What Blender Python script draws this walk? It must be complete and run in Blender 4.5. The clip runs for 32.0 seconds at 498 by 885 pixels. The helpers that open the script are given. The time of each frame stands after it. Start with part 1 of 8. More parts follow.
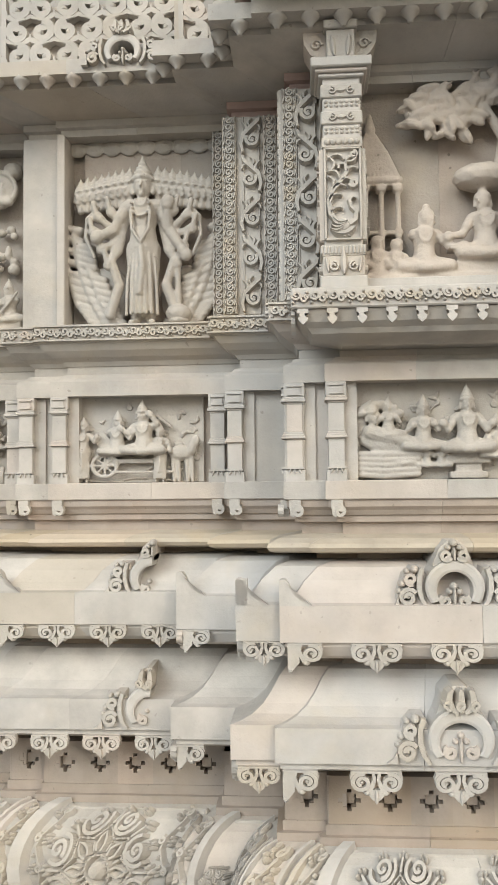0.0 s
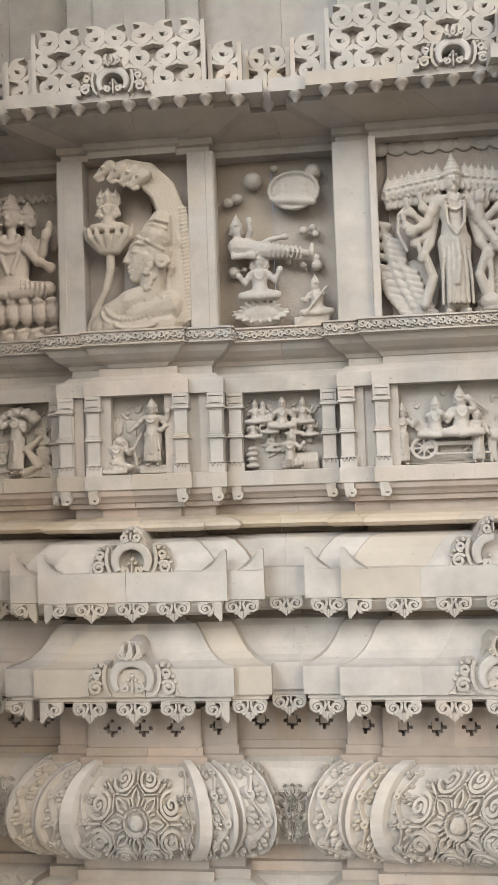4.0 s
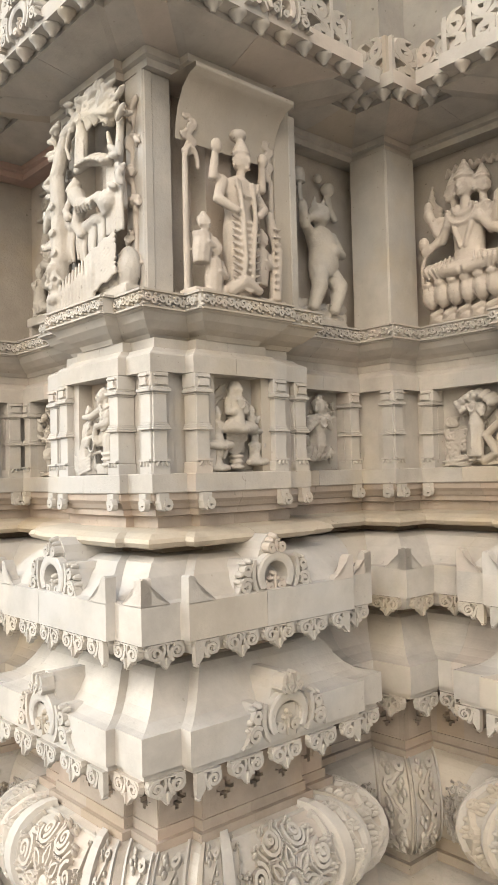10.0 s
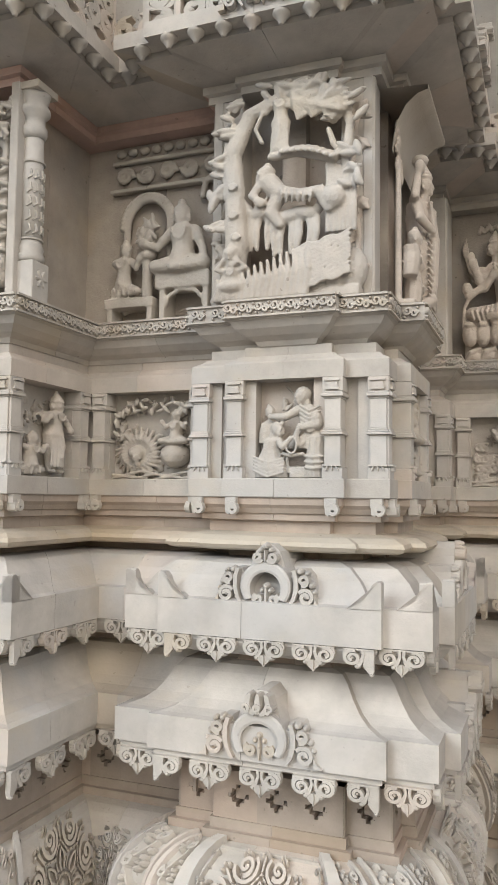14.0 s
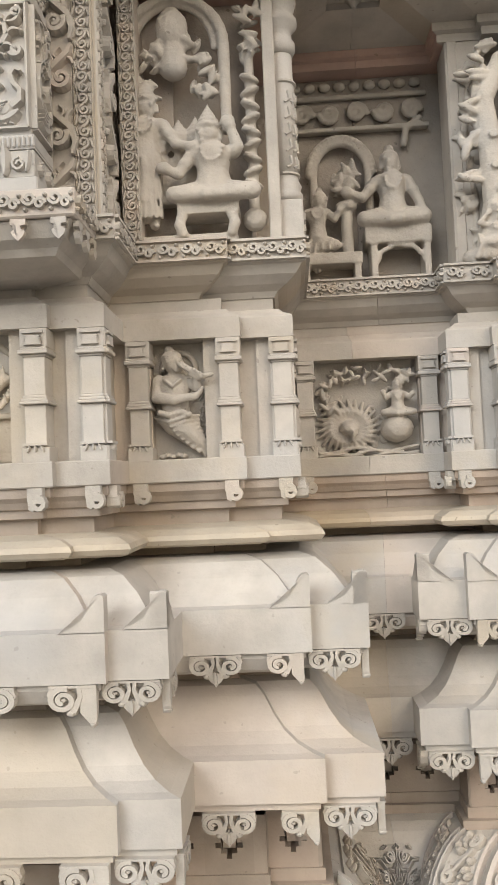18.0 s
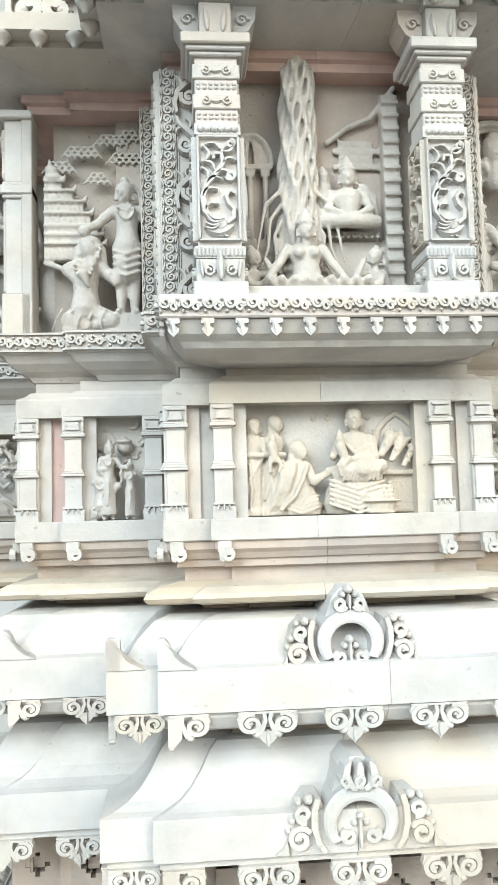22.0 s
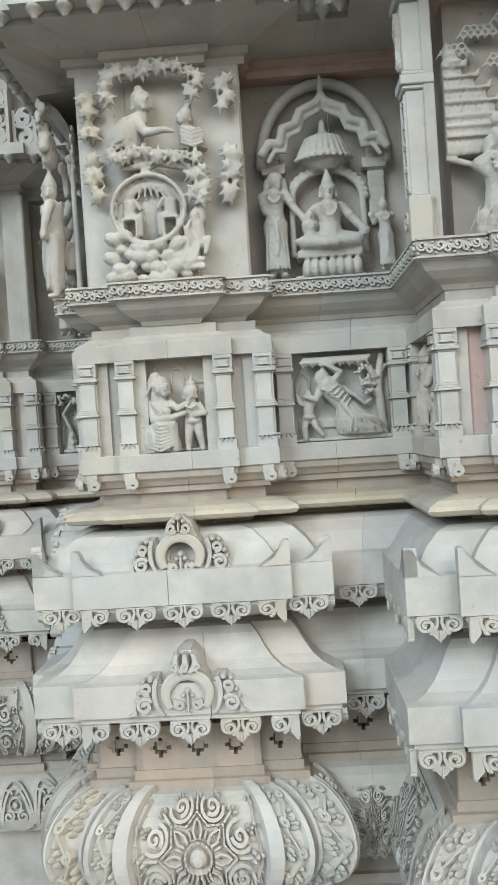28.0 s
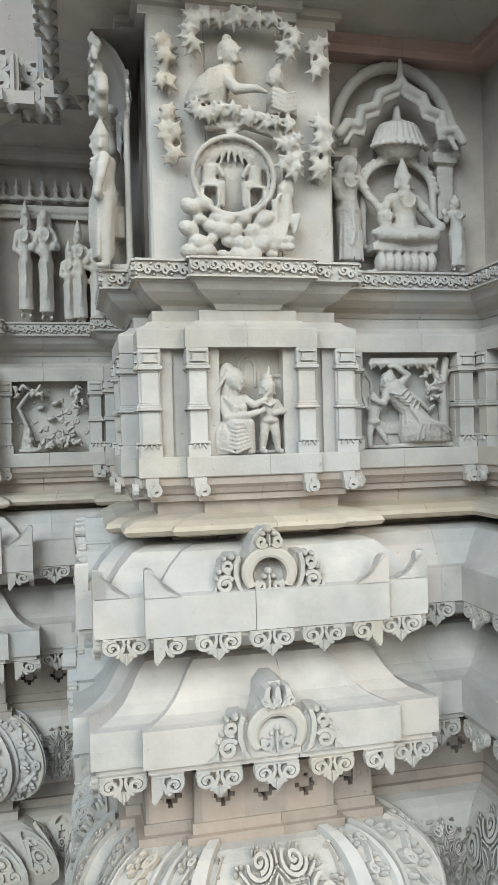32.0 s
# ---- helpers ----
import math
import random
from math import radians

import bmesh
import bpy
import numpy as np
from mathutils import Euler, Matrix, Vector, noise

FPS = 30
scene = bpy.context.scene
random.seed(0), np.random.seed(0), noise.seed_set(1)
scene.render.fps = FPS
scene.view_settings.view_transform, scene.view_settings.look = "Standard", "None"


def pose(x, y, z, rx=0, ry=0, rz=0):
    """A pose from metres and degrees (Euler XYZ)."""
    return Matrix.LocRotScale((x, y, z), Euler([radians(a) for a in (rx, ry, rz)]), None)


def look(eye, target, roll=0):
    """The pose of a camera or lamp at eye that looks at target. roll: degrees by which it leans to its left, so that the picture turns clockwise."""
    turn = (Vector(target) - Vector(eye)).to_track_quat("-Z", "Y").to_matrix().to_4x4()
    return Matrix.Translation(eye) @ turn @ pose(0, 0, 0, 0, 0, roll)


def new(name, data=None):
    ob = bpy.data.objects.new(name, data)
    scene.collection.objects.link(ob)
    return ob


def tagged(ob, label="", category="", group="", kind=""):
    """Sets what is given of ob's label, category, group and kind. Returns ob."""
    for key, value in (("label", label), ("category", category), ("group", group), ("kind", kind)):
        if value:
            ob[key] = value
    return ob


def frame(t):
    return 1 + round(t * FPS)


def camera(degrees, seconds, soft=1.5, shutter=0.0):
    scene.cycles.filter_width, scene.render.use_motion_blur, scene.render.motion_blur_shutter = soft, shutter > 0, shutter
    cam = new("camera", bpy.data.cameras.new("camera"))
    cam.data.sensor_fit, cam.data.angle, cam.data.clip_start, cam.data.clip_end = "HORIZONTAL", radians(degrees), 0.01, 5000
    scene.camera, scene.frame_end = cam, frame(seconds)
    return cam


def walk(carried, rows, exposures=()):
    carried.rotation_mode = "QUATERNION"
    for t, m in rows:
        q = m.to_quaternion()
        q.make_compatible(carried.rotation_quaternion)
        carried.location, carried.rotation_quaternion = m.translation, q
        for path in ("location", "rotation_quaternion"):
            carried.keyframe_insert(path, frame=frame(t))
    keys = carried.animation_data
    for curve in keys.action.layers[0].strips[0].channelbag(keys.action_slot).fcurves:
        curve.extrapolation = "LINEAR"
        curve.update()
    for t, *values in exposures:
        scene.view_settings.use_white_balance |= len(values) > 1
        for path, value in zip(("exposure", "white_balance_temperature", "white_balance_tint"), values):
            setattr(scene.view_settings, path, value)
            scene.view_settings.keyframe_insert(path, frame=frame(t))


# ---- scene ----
cam = camera(35.4, 32.0, soft=1.1)
PATH = [
    (0, (0.000, 0.000, 1.730), (-0.116, 1.673, 1.819), -0.6),
    (0.5, (-0.096, -0.064, 1.738), (-0.233, 1.608, 1.829), -0.1),
    (1, (-0.176, -0.134, 1.730), (-0.323, 1.538, 1.795), -0.5),
    (1.5, (-0.279, -0.213, 1.716), (-0.488, 1.453, 1.777), -0.7),
    (2, (-0.415, -0.208, 1.709), (-0.635, 1.455, 1.797), -1.0),
    (2.5, (-0.577, -0.140, 1.688), (-0.755, 1.529, 1.746), -2.8),
    (4.5, (-0.970, -0.254, 1.724), (-1.140, 1.415, 1.811), -1.5),
    (5, (-1.018, -0.286, 1.730), (-1.273, 1.372, 1.824), -0.9),
    (5.5, (-1.040, -0.281, 1.724), (-1.385, 1.362, 1.797), -0.8),
    (6, (-0.992, -0.241, 1.724), (-1.415, 1.384, 1.758), -1.3),
    (6.5, (-0.926, -0.172, 1.724), (-1.566, 1.381, 1.767), -0.1),
    (7, (-0.870, -0.147, 1.716), (-1.667, 1.331, 1.781), -1.8),
    (7.5, (-0.724, -0.087, 1.709), (-1.725, 1.263, 1.668), -2.8),
    (8, (-0.619, 0.050, 1.730), (-1.693, 1.337, 1.620), -2.1),
    (8.5, (-0.593, 0.195, 1.730), (-1.824, 1.336, 1.654), -1.7),
    (9, (-0.572, 0.297, 1.709), (-1.875, 1.355, 1.656), -0.2),
    (9.5, (-0.564, 0.283, 1.702), (-1.894, 1.308, 1.722), -1.3),
    (10, (-0.586, 0.195, 1.730), (-1.842, 1.309, 1.798), -1.4),
    (10.5, (-0.675, 0.032, 1.730), (-1.875, 1.205, 1.801), -1.4),
    (11, (-0.766, -0.097, 1.724), (-1.941, 1.104, 1.750), -1.1),
    (11.5, (-0.920, -0.150, 1.709), (-2.103, 1.041, 1.773), -2.5),
    (12, (-1.104, -0.177, 1.702), (-2.128, 1.152, 1.787), -4.0),
    (12.5, (-1.269, -0.268, 1.688), (-2.173, 1.147, 1.764), -0.7),
    (13, (-1.436, -0.437, 1.688), (-2.073, 1.109, 1.851), -0.2),
    (13.5, (-1.621, -0.564, 1.680), (-2.286, 0.974, 1.809), 0.8),
    (15.5, (-2.458, -0.673, 1.702), (-2.769, 0.972, 1.848), -0.2),
    (16, (-2.601, -0.669, 1.702), (-2.960, 0.964, 1.869), 0.0),
    (16.5, (-2.759, -0.572, 1.695), (-3.114, 1.061, 1.864), -2.3),
    (17, (-2.854, -0.536, 1.695), (-3.156, 1.104, 1.899), -2.2),
    (17.5, (-2.986, -0.596, 1.695), (-3.174, 1.068, 1.841), -0.9),
    (18, (-3.167, -0.665, 1.680), (-3.252, 1.011, 1.766), -2.5),
    (18.5, (-3.366, -0.694, 1.659), (-3.504, 0.981, 1.656), -2.2),
    (19, (-3.558, -0.707, 1.667), (-3.735, 0.963, 1.707), -1.1),
    (19.5, (-3.762, -0.664, 1.695), (-3.803, 1.015, 1.747), -2.7),
    (20, (-3.874, -0.693, 1.724), (-3.867, 0.984, 1.831), -1.9),
    (20.5, (-3.957, -0.828, 1.809), (-3.785, 0.830, 2.019), -3.4),
    (21, (-4.032, -0.890, 1.795), (-3.844, 0.764, 2.013), -2.8),
    (21.5, (-4.136, -0.933, 1.788), (-3.951, 0.725, 1.983), -2.2),
    (22, (-4.243, -0.948, 1.759), (-4.104, 0.721, 1.899), -1.6),
    (22.5, (-4.353, -0.906, 1.767), (-4.162, 0.758, 1.903), -2.8),
    (23, (-4.472, -0.835, 1.738), (-4.158, 0.815, 1.772), -4.3),
    (23.5, (-4.533, -0.883, 1.759), (-4.087, 0.738, 1.756), -6.0),
    (24, (-4.583, -0.993, 1.795), (-3.878, 0.531, 1.739), -3.1),
    (24.5, (-4.650, -1.048, 1.809), (-4.015, 0.507, 1.777), -3.5),
    (25, (-4.715, -1.053, 1.795), (-4.162, 0.533, 1.745), -2.8),
    (25.5, (-4.777, -1.085, 1.788), (-4.292, 0.522, 1.735), -2.9),
    (26, (-4.847, -1.105, 1.781), (-4.469, 0.531, 1.713), -2.1),
    (26.5, (-4.934, -1.082, 1.773), (-4.699, 0.580, 1.732), -1.4),
    (28.5, (-5.056, -0.774, 1.785), (-5.153, 0.902, 1.761), -4.0),
    (29, (-5.098, -0.742, 1.762), (-5.183, 0.931, 1.633), -3.1),
    (29.5, (-5.204, -0.823, 1.761), (-5.139, 0.854, 1.694), -2.9),
    (30, (-5.268, -0.868, 1.741), (-5.116, 0.805, 1.708), -2.9),
    (30.5, (-5.390, -0.906, 1.746), (-5.185, 0.762, 1.760), -0.3),
    (31, (-5.473, -0.824, 1.782), (-5.314, 0.846, 1.873), -4.3),
    (31.5, (-5.633, -0.654, 1.782), (-5.301, 0.993, 1.818), -4.8),
    (32, (-5.748, -0.550, 1.789), (-5.380, 1.089, 1.769), -1.5),
]
EXPO = [
    (0, 0.40, 6288, 4.2),
    (1, 0.38, 6376, 7.1),
    (2, 0.33, 6376, 7.1),
    (5, 0.37, 6124, 8.3),
    (6, 0.40, 6153, 9.3),
    (7, 0.80, 6153, 7.8),
    (8, 0.87, 6241, 7.8),
    (10, 0.89, 6529, 5.9),
    (11, 0.56, 6491, 9.3),
    (12, 0.52, 6557, 6.9),
    (13, 0.37, 6417, 9.2),
    (16, 0.36, 5674, -1.1),
    (17, 0.38, 6434, 9.0),
    (18, 0.37, 6525, 7.5),
    (19, 0.28, 6619, 5.9),
    (20, 0.45, 5716, -1.8),
    (21, 0.73, 5458, -4.2),
    (22, 1.11, 5674, -1.1),
    (23, 1.18, 5960, 2.0),
    (24, 0.72, 6155, 8.9),
    (25, 0.42, 5525, 0.6),
    (26, 0.32, 5725, -1.1),
    (30, 0.46, 5541, -3.0),
    (31, 0.47, 5725, -1.1),
    (32, 0.47, 5683, -0.4),
]
walk(cam, [(t, look(eye, target, roll)) for t, eye, target, roll in PATH], exposures=EXPO)

# light: bright overcast sky, a broad weak sun behind the viewer
world = bpy.data.worlds.new("sky")
scene.world = world
world.use_nodes = True
wn = world.node_tree.nodes
sky = wn.new("ShaderNodeTexSky")
sky.sky_type, sky.sun_disc = "NISHITA", False
sky.sun_elevation, sky.sun_rotation = radians(36), radians(146)
sky.air_density, sky.dust_density = 1.0, 4.0
wn["Background"].inputs["Strength"].default_value = 0.12
world.node_tree.links.new(sky.outputs[0], wn["Background"].inputs["Color"])
sun = new("sun", bpy.data.lights.new("sun", "SUN"))
sun.data.energy, sun.data.angle, sun.data.color = 2.0, radians(34), (1.0, 0.985, 0.96)
sun.matrix_world = look((-3.3, -5, 3.5), (0, 0, 0))

# ---------------------------------------------------------------- plan units
# The plan below is drawn in its own unit; K turns it into metres, LIFT sets the ground.
K, LIFT = 0.84, 0.46


def at(x, y, z, rz=0.0):
    """A pose in metres from plan units."""
    return pose(x * K, y * K, (z + LIFT) * K, 0, 0, rz)


def mesh_of(bm, name, smooth=False):
    me = bpy.data.meshes.new(name)
    bmesh.ops.scale(bm, vec=(K, K, K), verts=bm.verts)
    bm.normal_update()
    bm.to_mesh(me)
    bm.free()
    if smooth:
        me.polygons.foreach_set("use_smooth", [True] * len(me.polygons))
    return me


def thing(name, label, category, group="", kind="", m=None):
    ob = new(name)
    ob.empty_display_size = 0.05
    tagged(ob, label, category, group, kind)
    if m is not None:
        ob.matrix_basis = m
    return ob


def part(name, bm, material, parent, label="", m=None, smooth=False):
    """Links a bmesh (or a ready mesh) as one mesh object under a thing or under a part."""
    me = bm if isinstance(bm, bpy.types.Mesh) else mesh_of(bm, name, smooth)
    if not me.materials:
        me.materials.append(material)
    ob = new(name, me)
    ob.parent = parent
    if m is not None:
        ob.matrix_basis = m
    if label:
        ob["label"] = label
    return ob


def shift(x, y, z, rz=0.0):
    """A part's pose relative to its thing, in plan units."""
    return pose(x * K, y * K, z * K, 0, 0, rz)


def box(bm, x0, x1, y0, y1, z0, z1, bevel=0.0):
    co = [(x, y, z) for x in (x0, x1) for y in (y0, y1) for z in (z0, z1)]
    v = [bm.verts.new(c) for c in co]
    fs = [bm.faces.new([v[i] for i in q]) for q in
          ((0, 1, 3, 2), (4, 6, 7, 5), (0, 4, 5, 1), (2, 3, 7, 6), (0, 2, 6, 4), (1, 5, 7, 3))]
    if bevel:
        es = {e for f in fs for e in f.edges}
        bmesh.ops.bevel(bm, geom=list(es), offset=bevel, segments=1, affect="EDGES")
    return bm


def new_box(*a, bevel=0.0):
    return box(bmesh.new(), *a, bevel=bevel)


# ---------------------------------------------------------------- materials
def stone(name, base, dirt=0.55, pink=0.25, rough=0.75, bump=0.25, seed=0.0, warm=(0.60, 0.42, 0.31), chisel=0.0):
    mat = bpy.data.materials.new(name)
    mat.use_nodes = True
    nt = mat.node_tree
    n, link = nt.nodes, nt.links.new
    bsdf = n["Principled BSDF"]
    geo, info = n.new("ShaderNodeNewGeometry"), n.new("ShaderNodeObjectInfo")

    def noise_of(scale, detail=6, rough_=0.6):
        t = n.new("ShaderNodeTexNoise")
        t.inputs["Scale"].default_value, t.inputs["Detail"].default_value = scale, detail
        t.inputs["Roughness"].default_value = rough_
        link(geo.outputs["Position"], t.inputs["Vector"])
        return t

    def ramp(src, a, b, lo=0.0, hi=1.0):
        r = n.new("ShaderNodeMapRange")
        r.inputs["From Min"].default_value, r.inputs["From Max"].default_value = a, b
        r.inputs["To Min"].default_value, r.inputs["To Max"].default_value = lo, hi
        link(src, r.inputs["Value"])
        return r.outputs["Result"]

    def blend(fac, a, b, kind="MIX"):
        m = n.new("ShaderNodeMix")
        m.data_type, m.blend_type = "RGBA", kind
        for sock, val in ((m.inputs[0], fac), (m.inputs[6], a), (m.inputs[7], b)):
            if isinstance(val, (tuple, list)):
                sock.default_value = (*val, 1)
            elif isinstance(val, float):
                sock.default_value = val
            else:
                link(val, sock)
        return m.outputs[2]

    big, mid, fine = noise_of(1.3 + seed), noise_of(9.0), noise_of(120.0, 3)
    dark = tuple(c * 0.80 for c in base)
    light = tuple(min(0.8, c * 1.12) for c in base)
    col = blend(ramp(mid.outputs["Fac"], 0.3, 0.7), dark, light)
    # each block a little different
    tone = n.new("ShaderNodeHueSaturation")
    link(ramp(info.outputs["Random"], 0, 1, 0.93, 1.06), tone.inputs["Value"])
    link(col, tone.inputs["Color"])
    col = tone.outputs["Color"]
    col = blend(ramp(big.outputs["Fac"], 0.52, 0.72, 0.0, pink), col, warm)
    # cooler and tanner beds
    cool = noise_of(2.1 + seed, 3)
    col = blend(ramp(cool.outputs["Fac"], 0.50, 0.66, 0.0, 0.55), col, (base[0] * 0.93, base[1] * 0.99, base[2] * 1.08))
    tan = noise_of(3.4, 4)
    col = blend(ramp(tan.outputs["Fac"], 0.56, 0.72, 0.0, 0.50), col, (base[0] * 1.02, base[1] * 0.94, base[2] * 0.78))
    col = blend(ramp(info.outputs["Random"], 0.10, 0.05, 0.0, 0.45), col, (base[0] * 1.04, base[1] * 0.95, base[2] * 0.80))
    # some blocks were cut from a pinker bed
    col = blend(ramp(info.outputs["Random"], 0.90, 0.94, 0.0, 0.30), col, tuple(0.5 * (a + b) for a, b in zip(base, warm)))
    # dark pits and lichen dots
    pit = noise_of(55.0, 2, 0.4)
    col = blend(ramp(pit.outputs["Fac"], 0.735, 0.77, 0.0, 0.6 * dirt), col, (0.10, 0.085, 0.07))
    # specks and dust
    col = blend(ramp(fine.outputs["Fac"], 0.60, 0.75, 0.0, 0.25 * dirt), col, (0.22, 0.18, 0.14))
    # rain streaks: noise stretched upright
    mp = n.new("ShaderNodeMapping")
    mp.inputs["Scale"].default_value = (14.0, 14.0, 1.1)
    link(geo.outputs["Position"], mp.inputs["Vector"])
    st = n.new("ShaderNodeTexNoise")
    st.inputs["Scale"].default_value, st.inputs["Detail"].default_value = 1.0, 5
    link(mp.outputs[0], st.inputs["Vector"])
    col = blend(ramp(st.outputs["Fac"], 0.56, 0.76, 0.0, 0.35 * dirt), col, (0.33, 0.28, 0.23))
    link(col, bsdf.inputs["Base Color"])
    link(ramp(mid.outputs["Fac"], 0.2, 0.8, rough - 0.08, min(1.0, rough + 0.12)), bsdf.inputs["Roughness"])
    bsdf.inputs["Specular IOR Level"].default_value = 0.3
    add = n.new("ShaderNodeMath")
    add.operation = "MULTIPLY_ADD"
    link(mid.outputs["Fac"], add.inputs[0])
    add.inputs[1].default_value = 1.6
    link(fine.outputs["Fac"], add.inputs[2])
    if chisel:
        vo = n.new("ShaderNodeTexVoronoi")
        vo.feature = "SMOOTH_F1"
        vo.inputs["Scale"].default_value = 95.0
        warp = n.new("ShaderNodeVectorMath")
        warp.operation = "MULTIPLY_ADD"
        link(mid.outputs["Color"], warp.inputs[0])
        warp.inputs[1].default_value = (0.03, 0.03, 0.03)
        link(geo.outputs["Position"], warp.inputs[2])
        link(warp.outputs[0], vo.inputs["Vector"])
        add2 = n.new("ShaderNodeMath")
        add2.operation = "MULTIPLY_ADD"
        link(vo.outputs["Distance"], add2.inputs[0])
        add2.inputs[1].default_value = -chisel
        link(add.outputs[0], add2.inputs[2])
        add = add2
    bp = n.new("ShaderNodeBump")
    bp.inputs["Strength"].default_value, bp.inputs["Distance"].default_value = bump, 0.004
    link(add.outputs[0], bp.inputs["Height"])
    link(bp.outputs[0], bsdf.inputs["Normal"])
    return mat


PALE = stone("pale_sandstone", (0.440, 0.407, 0.364), pink=0.10)
CUT = stone("fresh_cut_sandstone", (0.466, 0.436, 0.397), dirt=0.35, pink=0.06)
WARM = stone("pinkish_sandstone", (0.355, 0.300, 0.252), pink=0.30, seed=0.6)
CARVED = stone("carved_sandstone", (0.446, 0.413, 0.367), dirt=0.45, pink=0.05, bump=0.45)
STATUE = stone("chiselled_sandstone", (0.446, 0.410, 0.362), dirt=0.7, pink=0.10, bump=0.45, chisel=0.6)
TAN = stone("tan_sandstone", (0.46, 0.40, 0.315), pink=0.25, dirt=0.8)
PINK = stone("pink_sandstone", (0.46, 0.33, 0.285), pink=0.5, warm=(0.52, 0.34, 0.27))
ATTIC = stone("weathered_wall_stone", (0.335, 0.315, 0.288), dirt=1.0, pink=0.10)
# dusty niche stone; its darker base also paints shade in arch hollows and parapet gaps
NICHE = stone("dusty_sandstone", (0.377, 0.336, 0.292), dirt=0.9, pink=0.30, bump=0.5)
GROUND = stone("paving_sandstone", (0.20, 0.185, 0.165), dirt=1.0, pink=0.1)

# ---------------------------------------------------------------- the stepped plan
# Faces of the panel course, walked from the far left bay to the balcony on the right.
AX = -4.647          # axis of the middle balcony


def mir(pts):
    return [(2 * AX - x, y) for x, y in reversed(pts)]


RIGHT_HALF = [(-4.312, 0.96), (-4.312, 0.985), (-4.185, 0.985), (-4.185, 1.195), (-3.882, 1.195), (-3.882, 1.225),
              (-3.745, 1.225), (-3.745, 1.68), (-3.285, 1.68), (-3.285, 1.56), (-3.155, 1.56), (-3.155, 1.53),
              (-2.765, 1.53), (-2.765, 1.56), (-2.632, 1.56), (-2.632, 1.69), (-2.589, 1.69), (-2.589, 2.09),
              (-2.62, 2.09), (-2.62, 2.22), (-2.751, 2.22), (-2.751, 2.659), (-2.583, 2.659), (-2.583, 2.826),
              (-2.133, 2.826)]
HOOD = [(-2.133, 2.735), (-2.015, 2.735), (-2.015, 2.71), (-1.6, 2.71), (-1.6, 2.735), (-1.467, 2.735), (-1.467, 2.80),
        (-1.03, 2.80), (-1.03, 2.74), (-0.90, 2.74), (-0.90, 2.715), (-0.265, 2.715), (-0.265, 2.63), (-0.06, 2.63)]
BAY_A = [(-0.06, 2.455), (0.07, 2.455), (0.07, 2.43), (0.79, 2.43), (0.79, 2.455), (0.92, 2.455), (0.92, 2.80), (2.2, 2.80)]
FAR_LEFT = [(-9.4, 2.80)] + mir(HOOD[:7])
PLAN = FAR_LEFT + mir(RIGHT_HALF) + RIGHT_HALF + HOOD + BAY_A


# The statue storey steps in a little from the ends of each projecting bay.
INSET = {(-3.155, 1.56): (-3.10, 1.575), (-3.155, 1.53): (-3.10, 1.53), (-2.765, 1.53): (-2.82, 1.53), (-2.765, 1.56): (-2.82, 1.575),
         (-2.632, 1.56): (-2.672, 1.575), (-2.632, 1.69): (-2.672, 1.735), (-2.589, 1.69): (-2.589, 1.735), (-2.589, 2.09): (-2.589, 2.045),
         (-2.62, 2.09): (-2.62, 2.045), (-3.285, 1.56): (-3.245, 1.575), (-3.285, 1.68): (-3.245, 1.68),
         (-3.882, 1.195): (-3.945, 1.195), (-3.882, 1.225): (-3.945, 1.225),
         (-2.015, 2.735): (-1.965, 2.735), (-2.015, 2.71): (-1.965, 2.71), (-1.6, 2.71): (-1.645, 2.71), (-1.6, 2.735): (-1.645, 2.735)}


def statue_half(pts):
    return [INSET.get(p, p) for p in pts]


PLAN_UP = [(-9.4, 2.80)] + mir(statue_half(HOOD[:7])) + mir(statue_half(RIGHT_HALF)) + statue_half(RIGHT_HALF) + statue_half(HOOD) + BAY_A


def offset_plan(o, PLAN):
    out = []
    for i, p in enumerate(PLAN):
        ns = []
        for a, b in ((i - 1, i), (i, i + 1)):
            if 0 <= a and b < len(PLAN):
                d = Vector(PLAN[b]) - Vector(PLAN[a])
                d.normalize()
                ns.append(Vector((d.y, -d.x)))
        n = ns[0] if len(ns) == 1 else (ns[0] + ns[1]) / (1 + ns[0].dot(ns[1]))
        out.append(Vector(p) + n * o)
    return out


